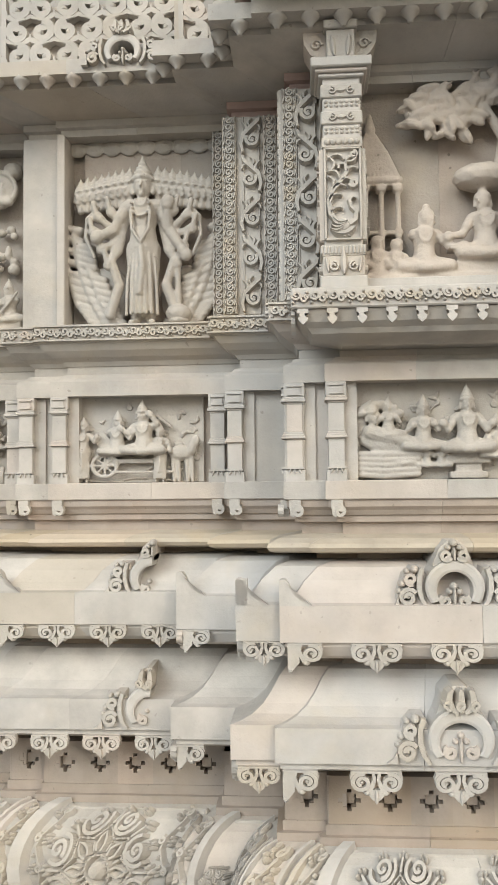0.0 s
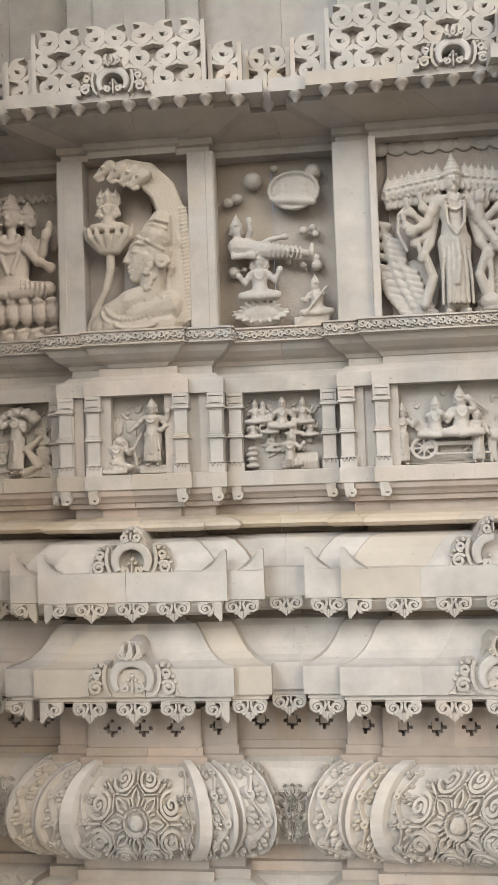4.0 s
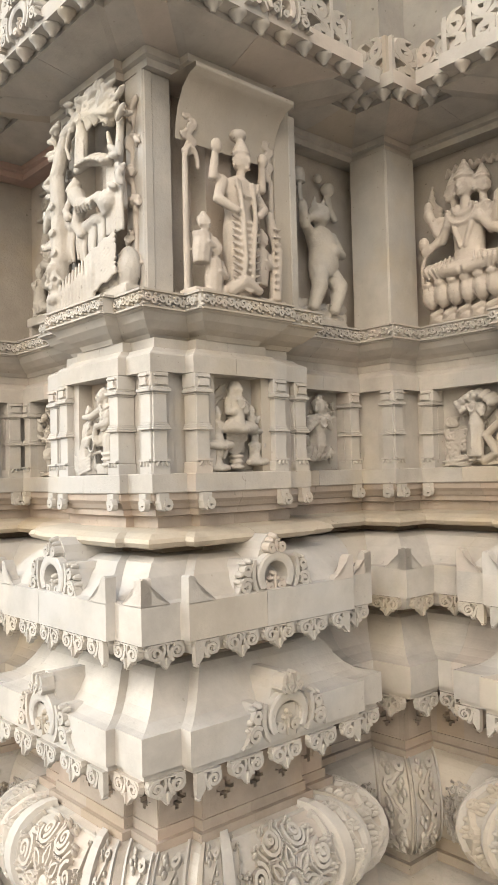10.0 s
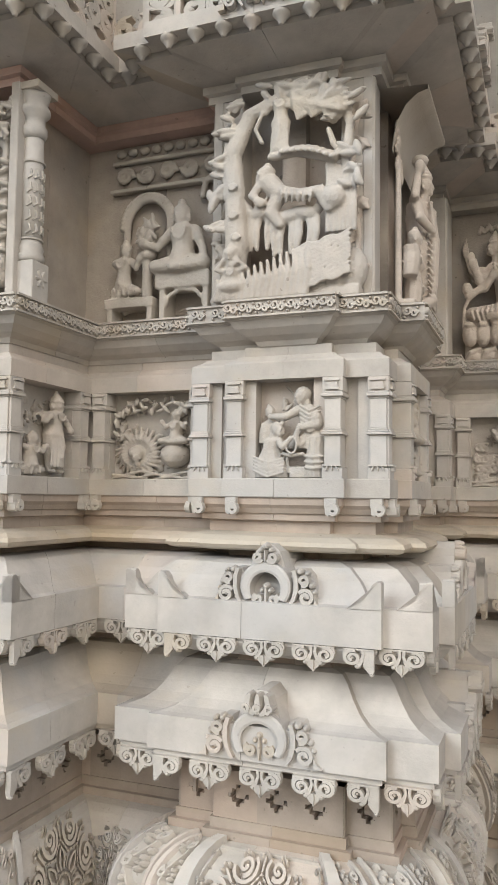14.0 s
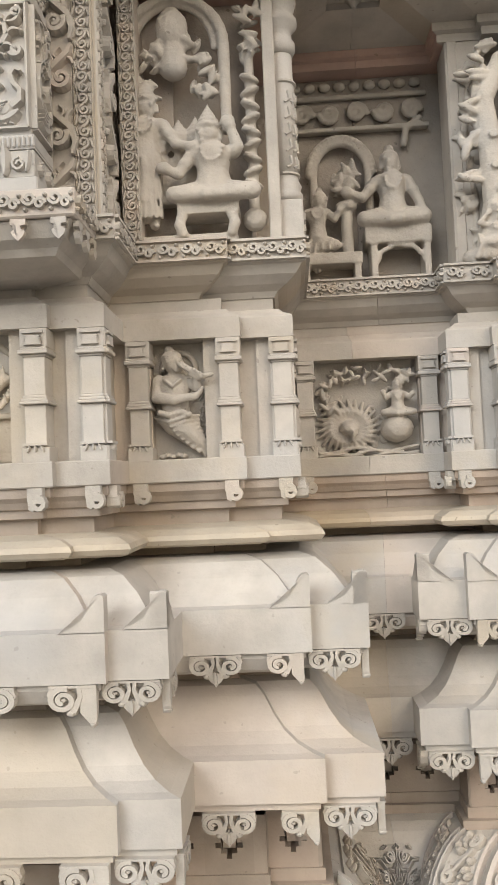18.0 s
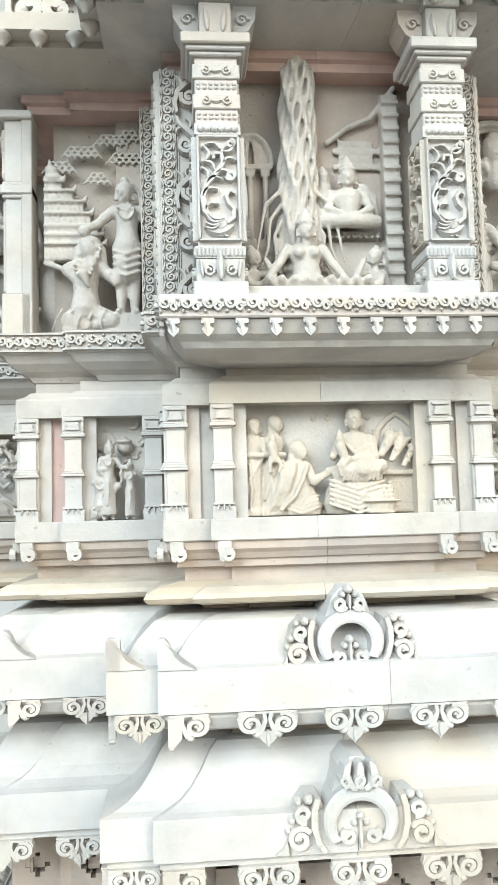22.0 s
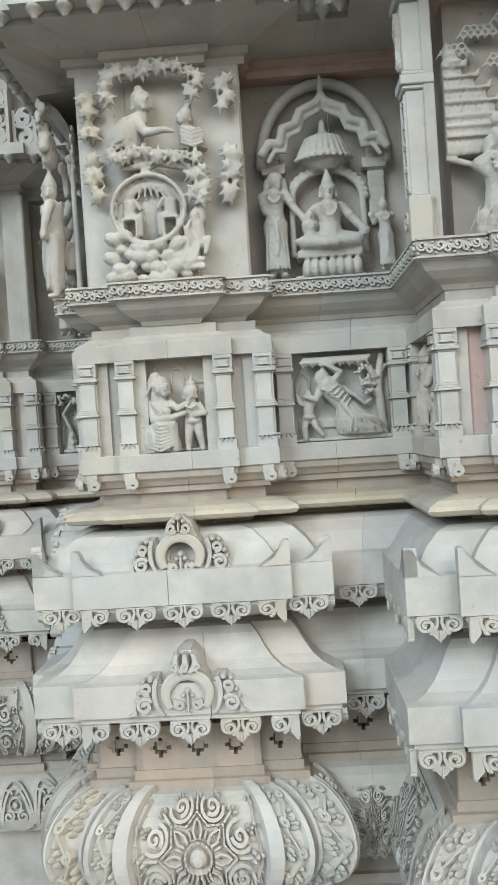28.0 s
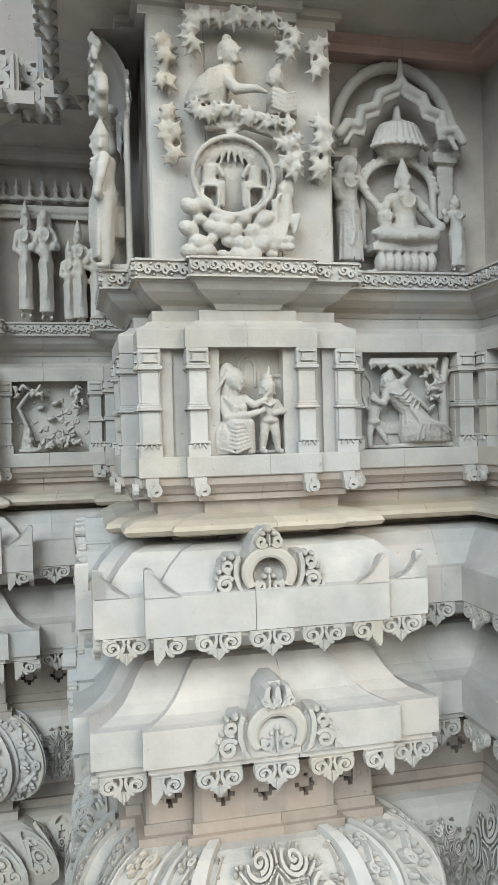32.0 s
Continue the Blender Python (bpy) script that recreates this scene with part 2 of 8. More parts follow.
def course(name, label, profile, material, back=-0.13, piece="stone_block", pick=None, PLAN=PLAN):
    """One course of stones along the whole plan: a closed profile of (offset, height) mitred round every corner."""
    top = thing(name, label, "moulding", kind="structure")
    prof = [(back, profile[0][1])] + list(profile) + [(back, profile[-1][1])]
    rings = [offset_plan(o, PLAN) for o, _ in prof]
    cut = random.Random(sum(map(ord, name)))
    spans = []
    for i in range(len(PLAN) - 1):
        size = (Vector(PLAN[i + 1]) - Vector(PLAN[i])).length
        n = max(1, min(9, round(size / 0.62)))
        if size > 0.36 and n < 2:
            n = 2
        marks = [0.0] + [(j + cut.uniform(-.22, .22)) / n for j in range(1, n)] + [1.0]
        spans += [(i, a + (0 if a == 0 else 0.0005 / size), b - (0 if b == 1 else 0.0005 / size)) for a, b in zip(marks, marks[1:])]
    for i, ta, tb in spans:
        bm = bmesh.new()
        va = [bm.verts.new((*r[i].lerp(r[i + 1], ta), z)) for r, (_, z) in zip(rings, prof)]
        vb = [bm.verts.new((*r[i].lerp(r[i + 1], tb), z)) for r, (_, z) in zip(rings, prof)]
        k = len(prof)
        for j in range(k):
            bm.faces.new((va[j], vb[j], vb[(j + 1) % k], va[(j + 1) % k]))
        bm.faces.new(va)
        bm.faces.new(vb[::-1])
        bmesh.ops.recalc_face_normals(bm, faces=bm.faces)
        mid = (rings[1][i] + rings[1][i + 1]) / 2
        ob = part(piece, bm, pick(mid) if pick else material, top, m=Matrix.Translation((0, 0, LIFT * K)))
    return top


def arc(cx, cz, rx, rz, a0, a1, n):
    return [(cx + rx * math.cos(radians(a0 + (a1 - a0) * i / n)), cz + rz * math.sin(radians(a0 + (a1 - a0) * i / n)))
            for i in range(n + 1)]


course("plinth", "plain pale sandstone plinth of the temple", [(0.11, -0.46), (0.11, -0.10)], PALE)
course("foot_moulding", "carved sandstone foot moulding with leaves",
       [(0.11, -0.10), (0.185, -0.115)] + arc(0.03, -0.05, 0.165, 0.15, -15, 88, 8), CARVED)
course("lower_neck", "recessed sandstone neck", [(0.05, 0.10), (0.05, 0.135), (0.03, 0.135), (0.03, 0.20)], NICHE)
course("torus_moulding", "big round carved sandstone moulding",
       [(0.03, 0.20)] + arc(0.035, 0.36, 0.125, 0.16, -88, 88, 12) + [(0.03, 0.52)], CARVED)
course("neck_step", "stepped sandstone fillet", [(0.036, 0.52), (0.036, 0.545), (0.018, 0.545), (0.018, 0.575)], WARM)
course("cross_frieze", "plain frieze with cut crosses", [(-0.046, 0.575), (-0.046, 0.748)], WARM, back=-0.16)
course("lower_eave", "lower sandstone eave with a swept roof",
       [(0.0, 0.748), (0.09, 0.76), (0.14, 0.784), (0.148, 0.784), (0.148, 0.803), (0.162, 0.803), (0.162, 0.902),
        (0.135, 0.906), (0.10, 0.918), (0.07, 0.94), (0.045, 0.972), (0.022, 1.012), (0.002, 1.034), (-0.03, 1.04)], CUT)
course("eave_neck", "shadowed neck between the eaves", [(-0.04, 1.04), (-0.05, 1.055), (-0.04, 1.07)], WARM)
course("upper_eave", "upper sandstone eave with a curved roof",
       [(-0.04, 1.07), (0.05, 1.075), (0.11, 1.095), (0.13, 1.125), (0.13, 1.14), (0.145, 1.14), (0.145, 1.245),
        (0.12, 1.25), (0.095, 1.275), (0.07, 1.31), (0.03, 1.345), (-0.01, 1.358)], CUT)
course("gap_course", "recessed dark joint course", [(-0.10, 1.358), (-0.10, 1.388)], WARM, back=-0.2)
course("thin_ledge", "thin projecting sandstone ledge", [(-0.09, 1.386), (0.03, 1.386), (0.047, 1.392), (0.056, 1.404), (0.050, 1.416), (0.02, 1.430), (-0.05, 1.440)], TAN, back=-0.2)
course("under_panel", "stepped moulding under the relief panels",
       [(-0.052, 1.440), (-0.052, 1.474), (-0.032, 1.478), (-0.032, 1.497), (-0.024, 1.500), (-0.016, 1.515), (-0.006, 1.526), (-0.006, 1.548)], WARM)

# ---------------------------------------------------------------- faces of the plan
class Face:
    pass


def faces_of(plan):
    out = []
    pts = [Vector(p) for p in plan]

    def bend(j):
        if j <= 0 or j >= len(pts) - 1:
            return 0
        p, q, r = pts[j - 1:j + 2]
        return 1 if (q - p).x * (r - q).y - (q - p).y * (r - q).x > 0 else -1
    for i in range(len(pts) - 1):
        f = Face()
        d = (pts[i + 1] - pts[i]).normalized()
        f.a, f.b, f.length, f.turn = pts[i], pts[i + 1], (pts[i + 1] - pts[i]).length, math.degrees(math.atan2(d.y, d.x))
        f.le, f.re = bend(i), bend(i + 1)
        out.append(f)
    return out


FACES, FACES_UP = faces_of(PLAN), faces_of(PLAN_UP)


def face_pose(f, u=0.0, o=0.0, z=0.0):
    """Pose of a point on a face: u along it from its left end, o out of it, z up."""
    c, s = math.cos(radians(f.turn)), math.sin(radians(f.turn))
    return at(f.a.x + c * u + s * o, f.a.y + s * u - c * o, z, f.turn)


def span(f, o):
    return -f.le * o, f.length + f.re * o


def face_at(x, y):
    """The face whose middle lies nearest to a place in the plan."""
    return min(FACES, key=lambda f: ((f.a + f.b) / 2 - Vector((x, y))).length)


# ---------------------------------------------------------------- carving tools
def flat(u, v, h):
    return (u, -h, v)


def ribbon(bm, pts, w, h, f=flat, base=0.0, taper=False, crest=0.5):
    """A raised strip with sloping sides along a line of (u, v)."""
    n, rows = len(pts), []
    for i, (u, v) in enumerate(pts):
        p, q = pts[max(0, i - 1)], pts[min(n - 1, i + 1)]
        tx, tz = q[0] - p[0], q[1] - p[1]
        k = math.hypot(tx, tz) or 1.0
        nx, nz = -tz / k, tx / k
        ww = (w[i] if isinstance(w, (list, tuple)) else w)
        if taper:
            ww *= max(0.12, math.sin(math.pi * (0.06 + 0.88 * i / (n - 1))) ** 0.7)
        rows.append([bm.verts.new(f(u + nx * e * ww, v + nz * e * ww, hh))
                     for e, hh in ((1, base), (crest, base + h), (-crest, base + h), (-1, base))])
    for r, s in zip(rows, rows[1:]):
        for j in range(4):
            bm.faces.new((r[j], r[(j + 1) % 4], s[(j + 1) % 4], s[j]))
    bm.faces.new(rows[0][::-1])
    bm.faces.new(rows[-1])


def spiral(cx, cz, r0, r1, a0, turns, n=14, sx=1.0):
    out = []
    for i in range(n + 1):
        k = i / n
        a, r = radians(a0 + 360 * turns * k), r0 + (r1 - r0) * k
        out.append((cx + sx * r * math.cos(a), cz + r * math.sin(a)))
    return out


def ring(bm, cx, cz, r, w, h, f=flat, n=20, base=0.0, sz=1.0):
    ribbon(bm, [(cx + r * math.cos(2 * math.pi * i / n), cz + sz * r * math.sin(2 * math.pi * i / n)) for i in range(n + 1)], w, h, f, base)


def boss(bm, cx, cz, r, h, f=flat, n=10, base=0.0):
    rows = []
    for k, hh in ((1.0, 0.0), (0.85, 0.55), (0.5, 0.9)):
        rows.append([bm.verts.new(f(cx + k * r * math.cos(2 * math.pi * i / n), cz + k * r * math.sin(2 * math.pi * i / n), base + hh * h)) for i in range(n)])
    tip = bm.verts.new(f(cx, cz, base + h))
    for a, b in zip(rows, rows[1:]):
        for i in range(n):
            bm.faces.new((a[i], a[(i + 1) % n], b[(i + 1) % n], b[i]))
    for i in range(n):
        bm.faces.new((rows[-1][i], rows[-1][(i + 1) % n], tip))
    bm.faces.new(rows[0][::-1])


def leaf(bm, u0, v0, u1, v1, w, h, f=flat, bow=0.0, n=6, base=0.0):
    dx, dz = u1 - u0, v1 - v0
    ribbon(bm, [(u0 + dx * t - dz * bow * math.sin(math.pi * t), v0 + dz * t + dx * bow * math.sin(math.pi * t))
                for t in [i / n for i in range(n + 1)]], w, h, f, base, taper=True, crest=0.35)


def plate(bm, outline, h0, h1, f=flat):
    """A flat slab of any outline, from depth h0 out to h1."""
    a = [bm.verts.new(f(u, v, h0)) for u, v in outline]
    b = [bm.verts.new(f(u, v, h1)) for u, v in outline]
    n = len(outline)
    fs = [bm.faces.new(a), bm.faces.new(b[::-1])]
    fs += [bm.faces.new((a[i], b[i], b[(i + 1) % n], a[(i + 1) % n])) for i in range(n)]
    bmesh.ops.triangulate(bm, faces=fs[:2])


def finish(bm, name, material, smooth=False):
    bmesh.ops.recalc_face_normals(bm, faces=bm.faces)
    me = mesh_of(bm, name, smooth)
    me.materials.append(material)
    return me


def pendant_mesh(half=0):
    """Pierced scroll pendant under an eave: two volutes over a pointed drop (half: one volute beside a corner spike)."""
    bm = bmesh.new()
    box(bm, -0.066 if half <= 0 else -0.026, 0.066 if half >= 0 else 0.026, -0.016, 0.004, -0.006, 0.0)
    for s in ((-1, 1) if not half else (half,)):
        x = s * 0.038
        ribbon(bm, spiral(x, -0.033, 0.0275, 0.007, 110, -1.55, 22, sx=s), [0.0068 - 0.00006 * i for i in range(23)], 0.021, base=-.003, crest=.86)
        boss(bm, x, -0.033, 0.009, 0.015, n=8)
        ribbon(bm, [(s * 0.060, -0.006), (s * 0.064, -0.020), (s * 0.061, -0.034)], [0.005, 0.006, 0.004], 0.018, base=-.003, crest=.86)
        boss(bm, s * 0.024, -0.063, 0.012, 0.018, n=9)
        ribbon(bm, [(s * 0.008, -0.004), (s * 0.005, -0.024), (s * 0.012, -0.044), (s * 0.020, -0.060)], [0.005, 0.005, 0.007, 0.008], 0.019, base=-.003, crest=.86)
    if half:
        plate(bm, [(-half * 0.026, -0.004), (-half * 0.026, -0.078), (-half * 0.020, -0.098), (-half * 0.010, -0.084), (half * 0.006, -0.062), (half * 0.004, -0.004)], -0.003, 0.014)
        boss(bm, -half * 0.018, -0.090, 0.008, 0.018, n=8)
    else:
        plate(bm, [(-0.022, -0.054), (0.022, -0.054), (0.020, -0.070), (0.012, -0.082), (0.005, -0.088), (0, -0.098), (-0.005, -0.088), (-0.012, -0.082), (-0.020, -0.070)], -0.003, 0.014)
        leaf(bm, 0, -0.052, 0, -0.090, 0.009, 0.021)
    return finish(bm, "scroll_pendant", CARVED)


PENDANT, PENDANT_L, PENDANT_R = pendant_mesh(), pendant_mesh(-1), pendant_mesh(1)


def hang_pendants(parent, o, z):
    for f in FACES:
        lo, hi = span(f, o)
        w = hi - lo
        if w < 0.075:
            continue
        if f is FACES[0]:
            lo = max(lo, w - 2.0)
        edge = 0.028 if f.length <= 0.66 else 0.033
        if w < 0.125:
            us = [((lo + hi) / 2, PENDANT_R if f.re > 0 else PENDANT_L)]
        elif w < 0.2:
            us = [((lo + hi) / 2, PENDANT)]
        else:
            us, a, b = [], lo, hi
            if f.le > 0:
                us.append((lo + edge, PENDANT_R))
                a = lo + edge
            if f.re > 0:
                us.append((hi - edge, PENDANT_L))
                b = hi - edge
            first, last = 1 if f.le > 0 else 0.5, 1 if f.re > 0 else 0.5
            n = max(1, round((b - a) / (0.235 if f.length > 0.66 else 0.165) - first - last + 1))
            pitch = (b - a) / (first + last + n - 1)
            if pitch > 0.125:
                us += [(a + (first + i) * pitch, PENDANT) for i in range(n)]
        for u, me in us:
            big = 1.18 if f.length > 0.66 else 1.0
            part("scroll_pendant", me, CARVED, parent, m=face_pose(f, u, o, z) @ Matrix.Diagonal((big * 0.92, 1, big * (0.76 if parent is upper_eave else 0.80), 1)))


def horn_mesh(side):
    """Upturned corner crest of the upper eave; side -1 rises to its left end, +1 to its right end."""
    bm = bmesh.new()
    line = [(0, 0), (0.0, 0.074), (0.006, 0.079), (0.018, 0.077), (0.028, 0.066), (0.036, 0.046), (0.046, 0.029), (0.060, 0.018), (0.076, 0.016), (0.090, 0.008), (0.098, 0.0)]
    plate(bm, [(side * -u, v) for u, v in line], -0.035, 0.0)
    return finish(bm, "corner_crest", CUT)


HORN = {1: horn_mesh(1), -1: horn_mesh(-1)}


def crescent(bm, inner, outer, h0, h1):
    """A band between two lines, with a rounded shoulder."""
    rows = []
    for (a, b), (c, d) in zip(inner, outer):
        rows.append([bm.verts.new(flat(a + (c - a) * k, b + (d - b) * k, h)) for k, h in ((0, h0), (0.06, h1 - .003), (0.25, h1), (0.75, h1), (0.94, h1 - .004), (1, h0))])
    for r, s in zip(rows, rows[1:]):
        for j in range(6):
            bm.faces.new((r[j], r[(j + 1) % 6], s[(j + 1) % 6], s[j]))
    bm.faces.new(rows[0][::-1])
    bm.faces.new(rows[-1])


def gavaksha(width, flame=False, cut=0):
    """Arched dormer ornament: a fat horseshoe crescent round a deep hollow, pierced scroll wings, a finial, and a moulded tail running back into the roof."""
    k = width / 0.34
    D = -0.022                     # depth of the sunk ground of the wings
    sides = (-1, 1) if not cut else (cut,)
    steps = list(range(-36, 217, 14))
    ri, zi, ro, zo = (0.050, 0.052, 0.080, 0.062) if flame else (0.047, 0.050, 0.082, 0.058)
    inner = [(ri * math.cos(radians(a)), zi + ri * (0.92 if flame else 1.0) * math.sin(radians(a))) for a in steps]
    outer = [(ro * math.cos(radians(a)), max(0.004, zo + (0.074 if a > 0 and a < 180 else 0.075) * math.sin(radians(a)))) for a in steps]
    if cut:
        keep = [i for i, p in enumerate(inner) if p[0] * cut >= -0.004]
        inner, outer = [inner[i] for i in keep], [outer[i] for i in keep]
    out = []
    work = [bmesh.new()]

    def take(name, mat=CARVED):
        bmesh.ops.scale(work[0], vec=(k, 1, k), verts=work[0].verts)
        out.append((name, finish(work[0], name, mat), mat))
        work[0] = bmesh.new()
    crescent(work[0], inner, outer, -0.115, 0.006)
    take("arch_crescent", CUT)
    bm = work[0]
    lift = 0.010 if flame else 0.0
    for s in sides:
        ribbon(bm, spiral(s * 0.025, 0.020 + lift, 0.016, 0.004, 60 if s > 0 else 120, -1.3 * s, 14), 0.0058, 0.023, base=D, crest=.8)
        boss(bm, s * 0.025, 0.020 + lift, 0.006, 0.023, n=8, base=D)
        boss(bm, s * 0.013, 0.044 + lift, 0.0095, 0.024, n=8, base=D)
    if not cut:
        boss(bm, 0, 0.058 + lift, 0.011, 0.025, n=10, base=D)
        leaf(bm, 0, 0.004, 0, 0.056 + lift, 0.009, 0.023, base=D)
    take("trefoil")
    for s in sides:
        bm = work[0]
        ribbon(bm, [(s * 0.074, 0.002), (s * 0.088, 0.022), (s * 0.096, 0.050), (s * 0.096, 0.082), (s * 0.088, 0.108)], [0.005, 0.007, 0.008, 0.008, 0.007], 0.027, base=D, crest=.8)
        ribbon(bm, spiral(s * 0.126, 0.030, 0.0245, 0.006, 150 if s > 0 else 30, -1.45 * s, 18), 0.0068, 0.027, base=D, crest=.8)
        boss(bm, s * 0.126, 0.030, 0.0085, 0.027, n=8, base=D)
        take("lower_scroll")
        bm = work[0]
        ribbon(bm, spiral(s * 0.118, 0.079, 0.017, 0.005, 250 if s > 0 else 290, 1.3 * s, 14), 0.0062, 0.028, base=D, crest=.8)
        boss(bm, s * 0.141, 0.066, 0.012, 0.025, n=8, base=D)
        boss(bm, s * 0.106, 0.104, 0.012, 0.027, n=8, base=D)
        boss(bm, s * 0.128, 0.100, 0.009, 0.025, n=8, base=D)
        take("upper_scroll")
        bm = work[0]
        plate(bm, [(s * x, z) for x, z in ((0.150, 0.002), (0.176, 0.002), (0.160, 0.014), (0.152, 0.030))], D, 0.004)
        boss(bm, s * 0.150, 0.046, 0.009, 0.025, n=8, base=D)
        take("wing_tip")
    bm = work[0]
    if flame:
        for e in (-1, 0, 1):
            if cut and e * cut < 0:
                continue
            ribbon(bm, [(e * 0.008, 0.126), (e * 0.020, 0.134), (e * 0.030, 0.152), (e * 0.026, 0.172), (e * 0.020, 0.180)], [0.008, 0.012, 0.014, 0.011, 0.005], 0.040, base=D, crest=.55)
            ribbon(bm, spiral(e * 0.034, 0.143, 0.012, 0.004, 270, -1.1 * (e or 1), 10), 0.005, 0.044, base=D, crest=.7)
    else:
        for s in sides:
            ribbon(bm, spiral(s * 0.0225, 0.143, 0.0155, 0.005, 200 if s > 0 else -20, 1.3 * s, 14), 0.0062, 0.032, base=D, crest=.8)
            boss(bm, s * 0.015, 0.164, 0.0095, 0.030, n=8, base=D)
        leaf(bm, 0, 0.130, 0, 0.165, 0.008, 0.032, base=D)
        boss(bm, 0, 0.176, 0.0125, 0.030, n=10, base=D)
    take("finial")
    work[0].free()
    # body: stepped silhouettes running back into the roof, open behind the crescent
    bm = bmesh.new()
    for s in sides:
        sil = [(s * x * k, z * k) for x, z in ((0.078, 0.0), (0.164, 0.0), (0.154, 0.050), (0.136, 0.090), (0.112, 0.108), (0.084, 0.108), (0.072, 0.085))]
        plate(bm, sil, -0.19, D + .001)
    top = [(x * k, z * k) for x, z in ((-0.056, 0.112), (0.056, 0.112), (0.044, 0.136), (0.038, 0.160), (0.014, 0.182), (-0.014, 0.182), (-0.038, 0.160), (-0.044, 0.136))]
    if cut:
        top = [(p[0] if p[0] * cut > 0 else 0.0, p[1]) for p in top]
        top = [p for i, p in enumerate(top) if p not in top[:i]]
    plate(bm, top, -0.23, D + .001)
    body = finish(bm, "arch_body", CUT)
    bm = bmesh.new()
    if not cut:
        # back disc of the hollow: darker stone puts the hollow's shade into its colour
        plate(bm, [(0.058 * k * math.cos(radians(a)), k * (0.056 + 0.054 * math.sin(radians(a)))) for a in range(0, 360, 20)], -0.16, -0.105)
        opening = finish(bm, "arch_hollow", NICHE)
    else:
        bm.free()
        opening = None
    return out, body, opening


GAV = {}


def put_gavaksha(f, u, o, z, width, flame=False, cut=0, back=0.0):
    key = (round(width, 3), flame, cut)
    if key not in GAV:
        GAV[key] = gavaksha(width, flame, cut)
    front, body, opening = GAV[key]
    t = thing("half_arch_ornament" if cut else "arch_ornament",
              "half of a carved sandstone arch, cut off square" if cut else
              ("carved sandstone flame arch ornament on the lower eave" if flame else "carved sandstone horseshoe arch ornament on the upper eave"),
              "ornament", "arch ornaments on the eaves", m=face_pose(f, u, o, z))
    part("arch_body", body, CUT, t)
    for name, me, mat in front:
        part(name, me, mat, t)
    if opening:
        part("arch_hollow", opening, NICHE, t, "shadowed hollow of the arch")


# ---------------------------------------------------------------- pilasters of the panel course
def pilaster_parts():
    w = 0.025
    P = {}

    def mk(name, *boxes, mat=CUT, extra=None):
        bm = bmesh.new()
        for b in boxes:
            box(bm, *b, bevel=0.0015)
        if extra:
            extra(bm)
        P[name] = finish(bm, name, mat)

    def foot(bm):
        box(bm, -w - .004, w + .004, -0.013, 0.0, 1.645, 1.651)
        for x in (-.015, 0.0, .015):
            leaf(bm, x * .8, 1.646, x * 1.3, 1.630, 0.0045, 0.007, base=.006)
    mk("base", (-w - .007, w + .007, -0.006, 0.06, 1.604, 1.641), extra=foot)
    mk("lower_shaft", (-w, w, -0.002, 0.06, 1.641, 1.740))
    mk("middle_band", (-w - .009, w + .009, -0.012, 0.06, 1.740, 1.747), (-w - .006, w + .006, -0.009, 0.06, 1.747, 1.754), (-w - .003, w + .003, -0.006, 0.06, 1.754, 1.761))
    mk("upper_shaft", (-w, w, -0.002, 0.06, 1.761, 1.850))
    mk("neck_band", (-w - .003, w + .003, -0.005, 0.06, 1.850, 1.856), (-w - .010, w + .010, -0.013, 0.06, 1.856, 1.866), (-w - .006, w + .006, -0.008, 0.06, 1.866, 1.872))

    def cap(bm):
        plate(bm, [(-w + .004, 1.877), (w - .004, 1.877), (w - .010, 1.888), (w - .008, 1.899), (-w + .008, 1.899), (-w + .010, 1.888)], -0.002, 0.012)
        box(bm, -w + .001, w - .001, -0.012, 0.0, 1.904, 1.909)
    mk("capital", (-w - .007, w + .007, -0.004, 0.06, 1.872, 1.9165), extra=cap)
    bm = bmesh.new()
    box(bm, -0.020, 0.016, -0.006, 0.03, 1.520, 1.548)
    ribbon(bm, spiral(0.006, 1.512, 0.017, 0.004, 110, -1.3, 14), 0.0065, 0.018, base=-0.004, crest=.8)
    plate(bm, [(-0.018, 1.525), (0.004, 1.525), (0.002, 1.505), (-0.006, 1.494), (-0.016, 1.500)], -0.02, 0.010)
    P["curl_drop"] = finish(bm, "curl_drop", CARVED)
    return P


PIL = pilaster_parts()

# ---------------------------------------------------------------- courses above the base
course("panel_base", "sill course under the relief panels", [(0.0, 1.548), (0.003, 1.551), (0.003, 1.605), (0.0, 1.608)], PALE)
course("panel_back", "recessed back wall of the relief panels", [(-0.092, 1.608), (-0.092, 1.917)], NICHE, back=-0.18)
course("panel_head", "lintel course over the relief panels",
       [(0.0, 1.917), (0.0, 1.970), (-0.004, 1.975), (-0.024, 1.985), (-0.036, 1.997), (-0.05, 2.000), (-0.05, 2.03)], PALE)
course("statue_shelf", "corbelled shelf under the statues",
       [(-0.045, 2.03), (-0.035, 2.045), (-0.010, 2.058), (0.015, 2.078), (0.030, 2.100), (0.040, 2.104), (0.042, 2.107), (0.042, 2.165)], PALE, PLAN=PLAN_UP)
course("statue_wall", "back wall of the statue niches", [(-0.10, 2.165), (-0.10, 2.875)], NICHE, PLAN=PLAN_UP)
course("architrave", "moulded architrave over the statues", [(-0.03, 2.875), (-0.03, 2.9), (-0.015, 2.905), (-0.015, 2.93)], PALE,
       back=-0.22, pick=lambda p: PINK if abs(p.x - AX) < 1.4 or -0.4 < p.x < 0.2 else PALE)
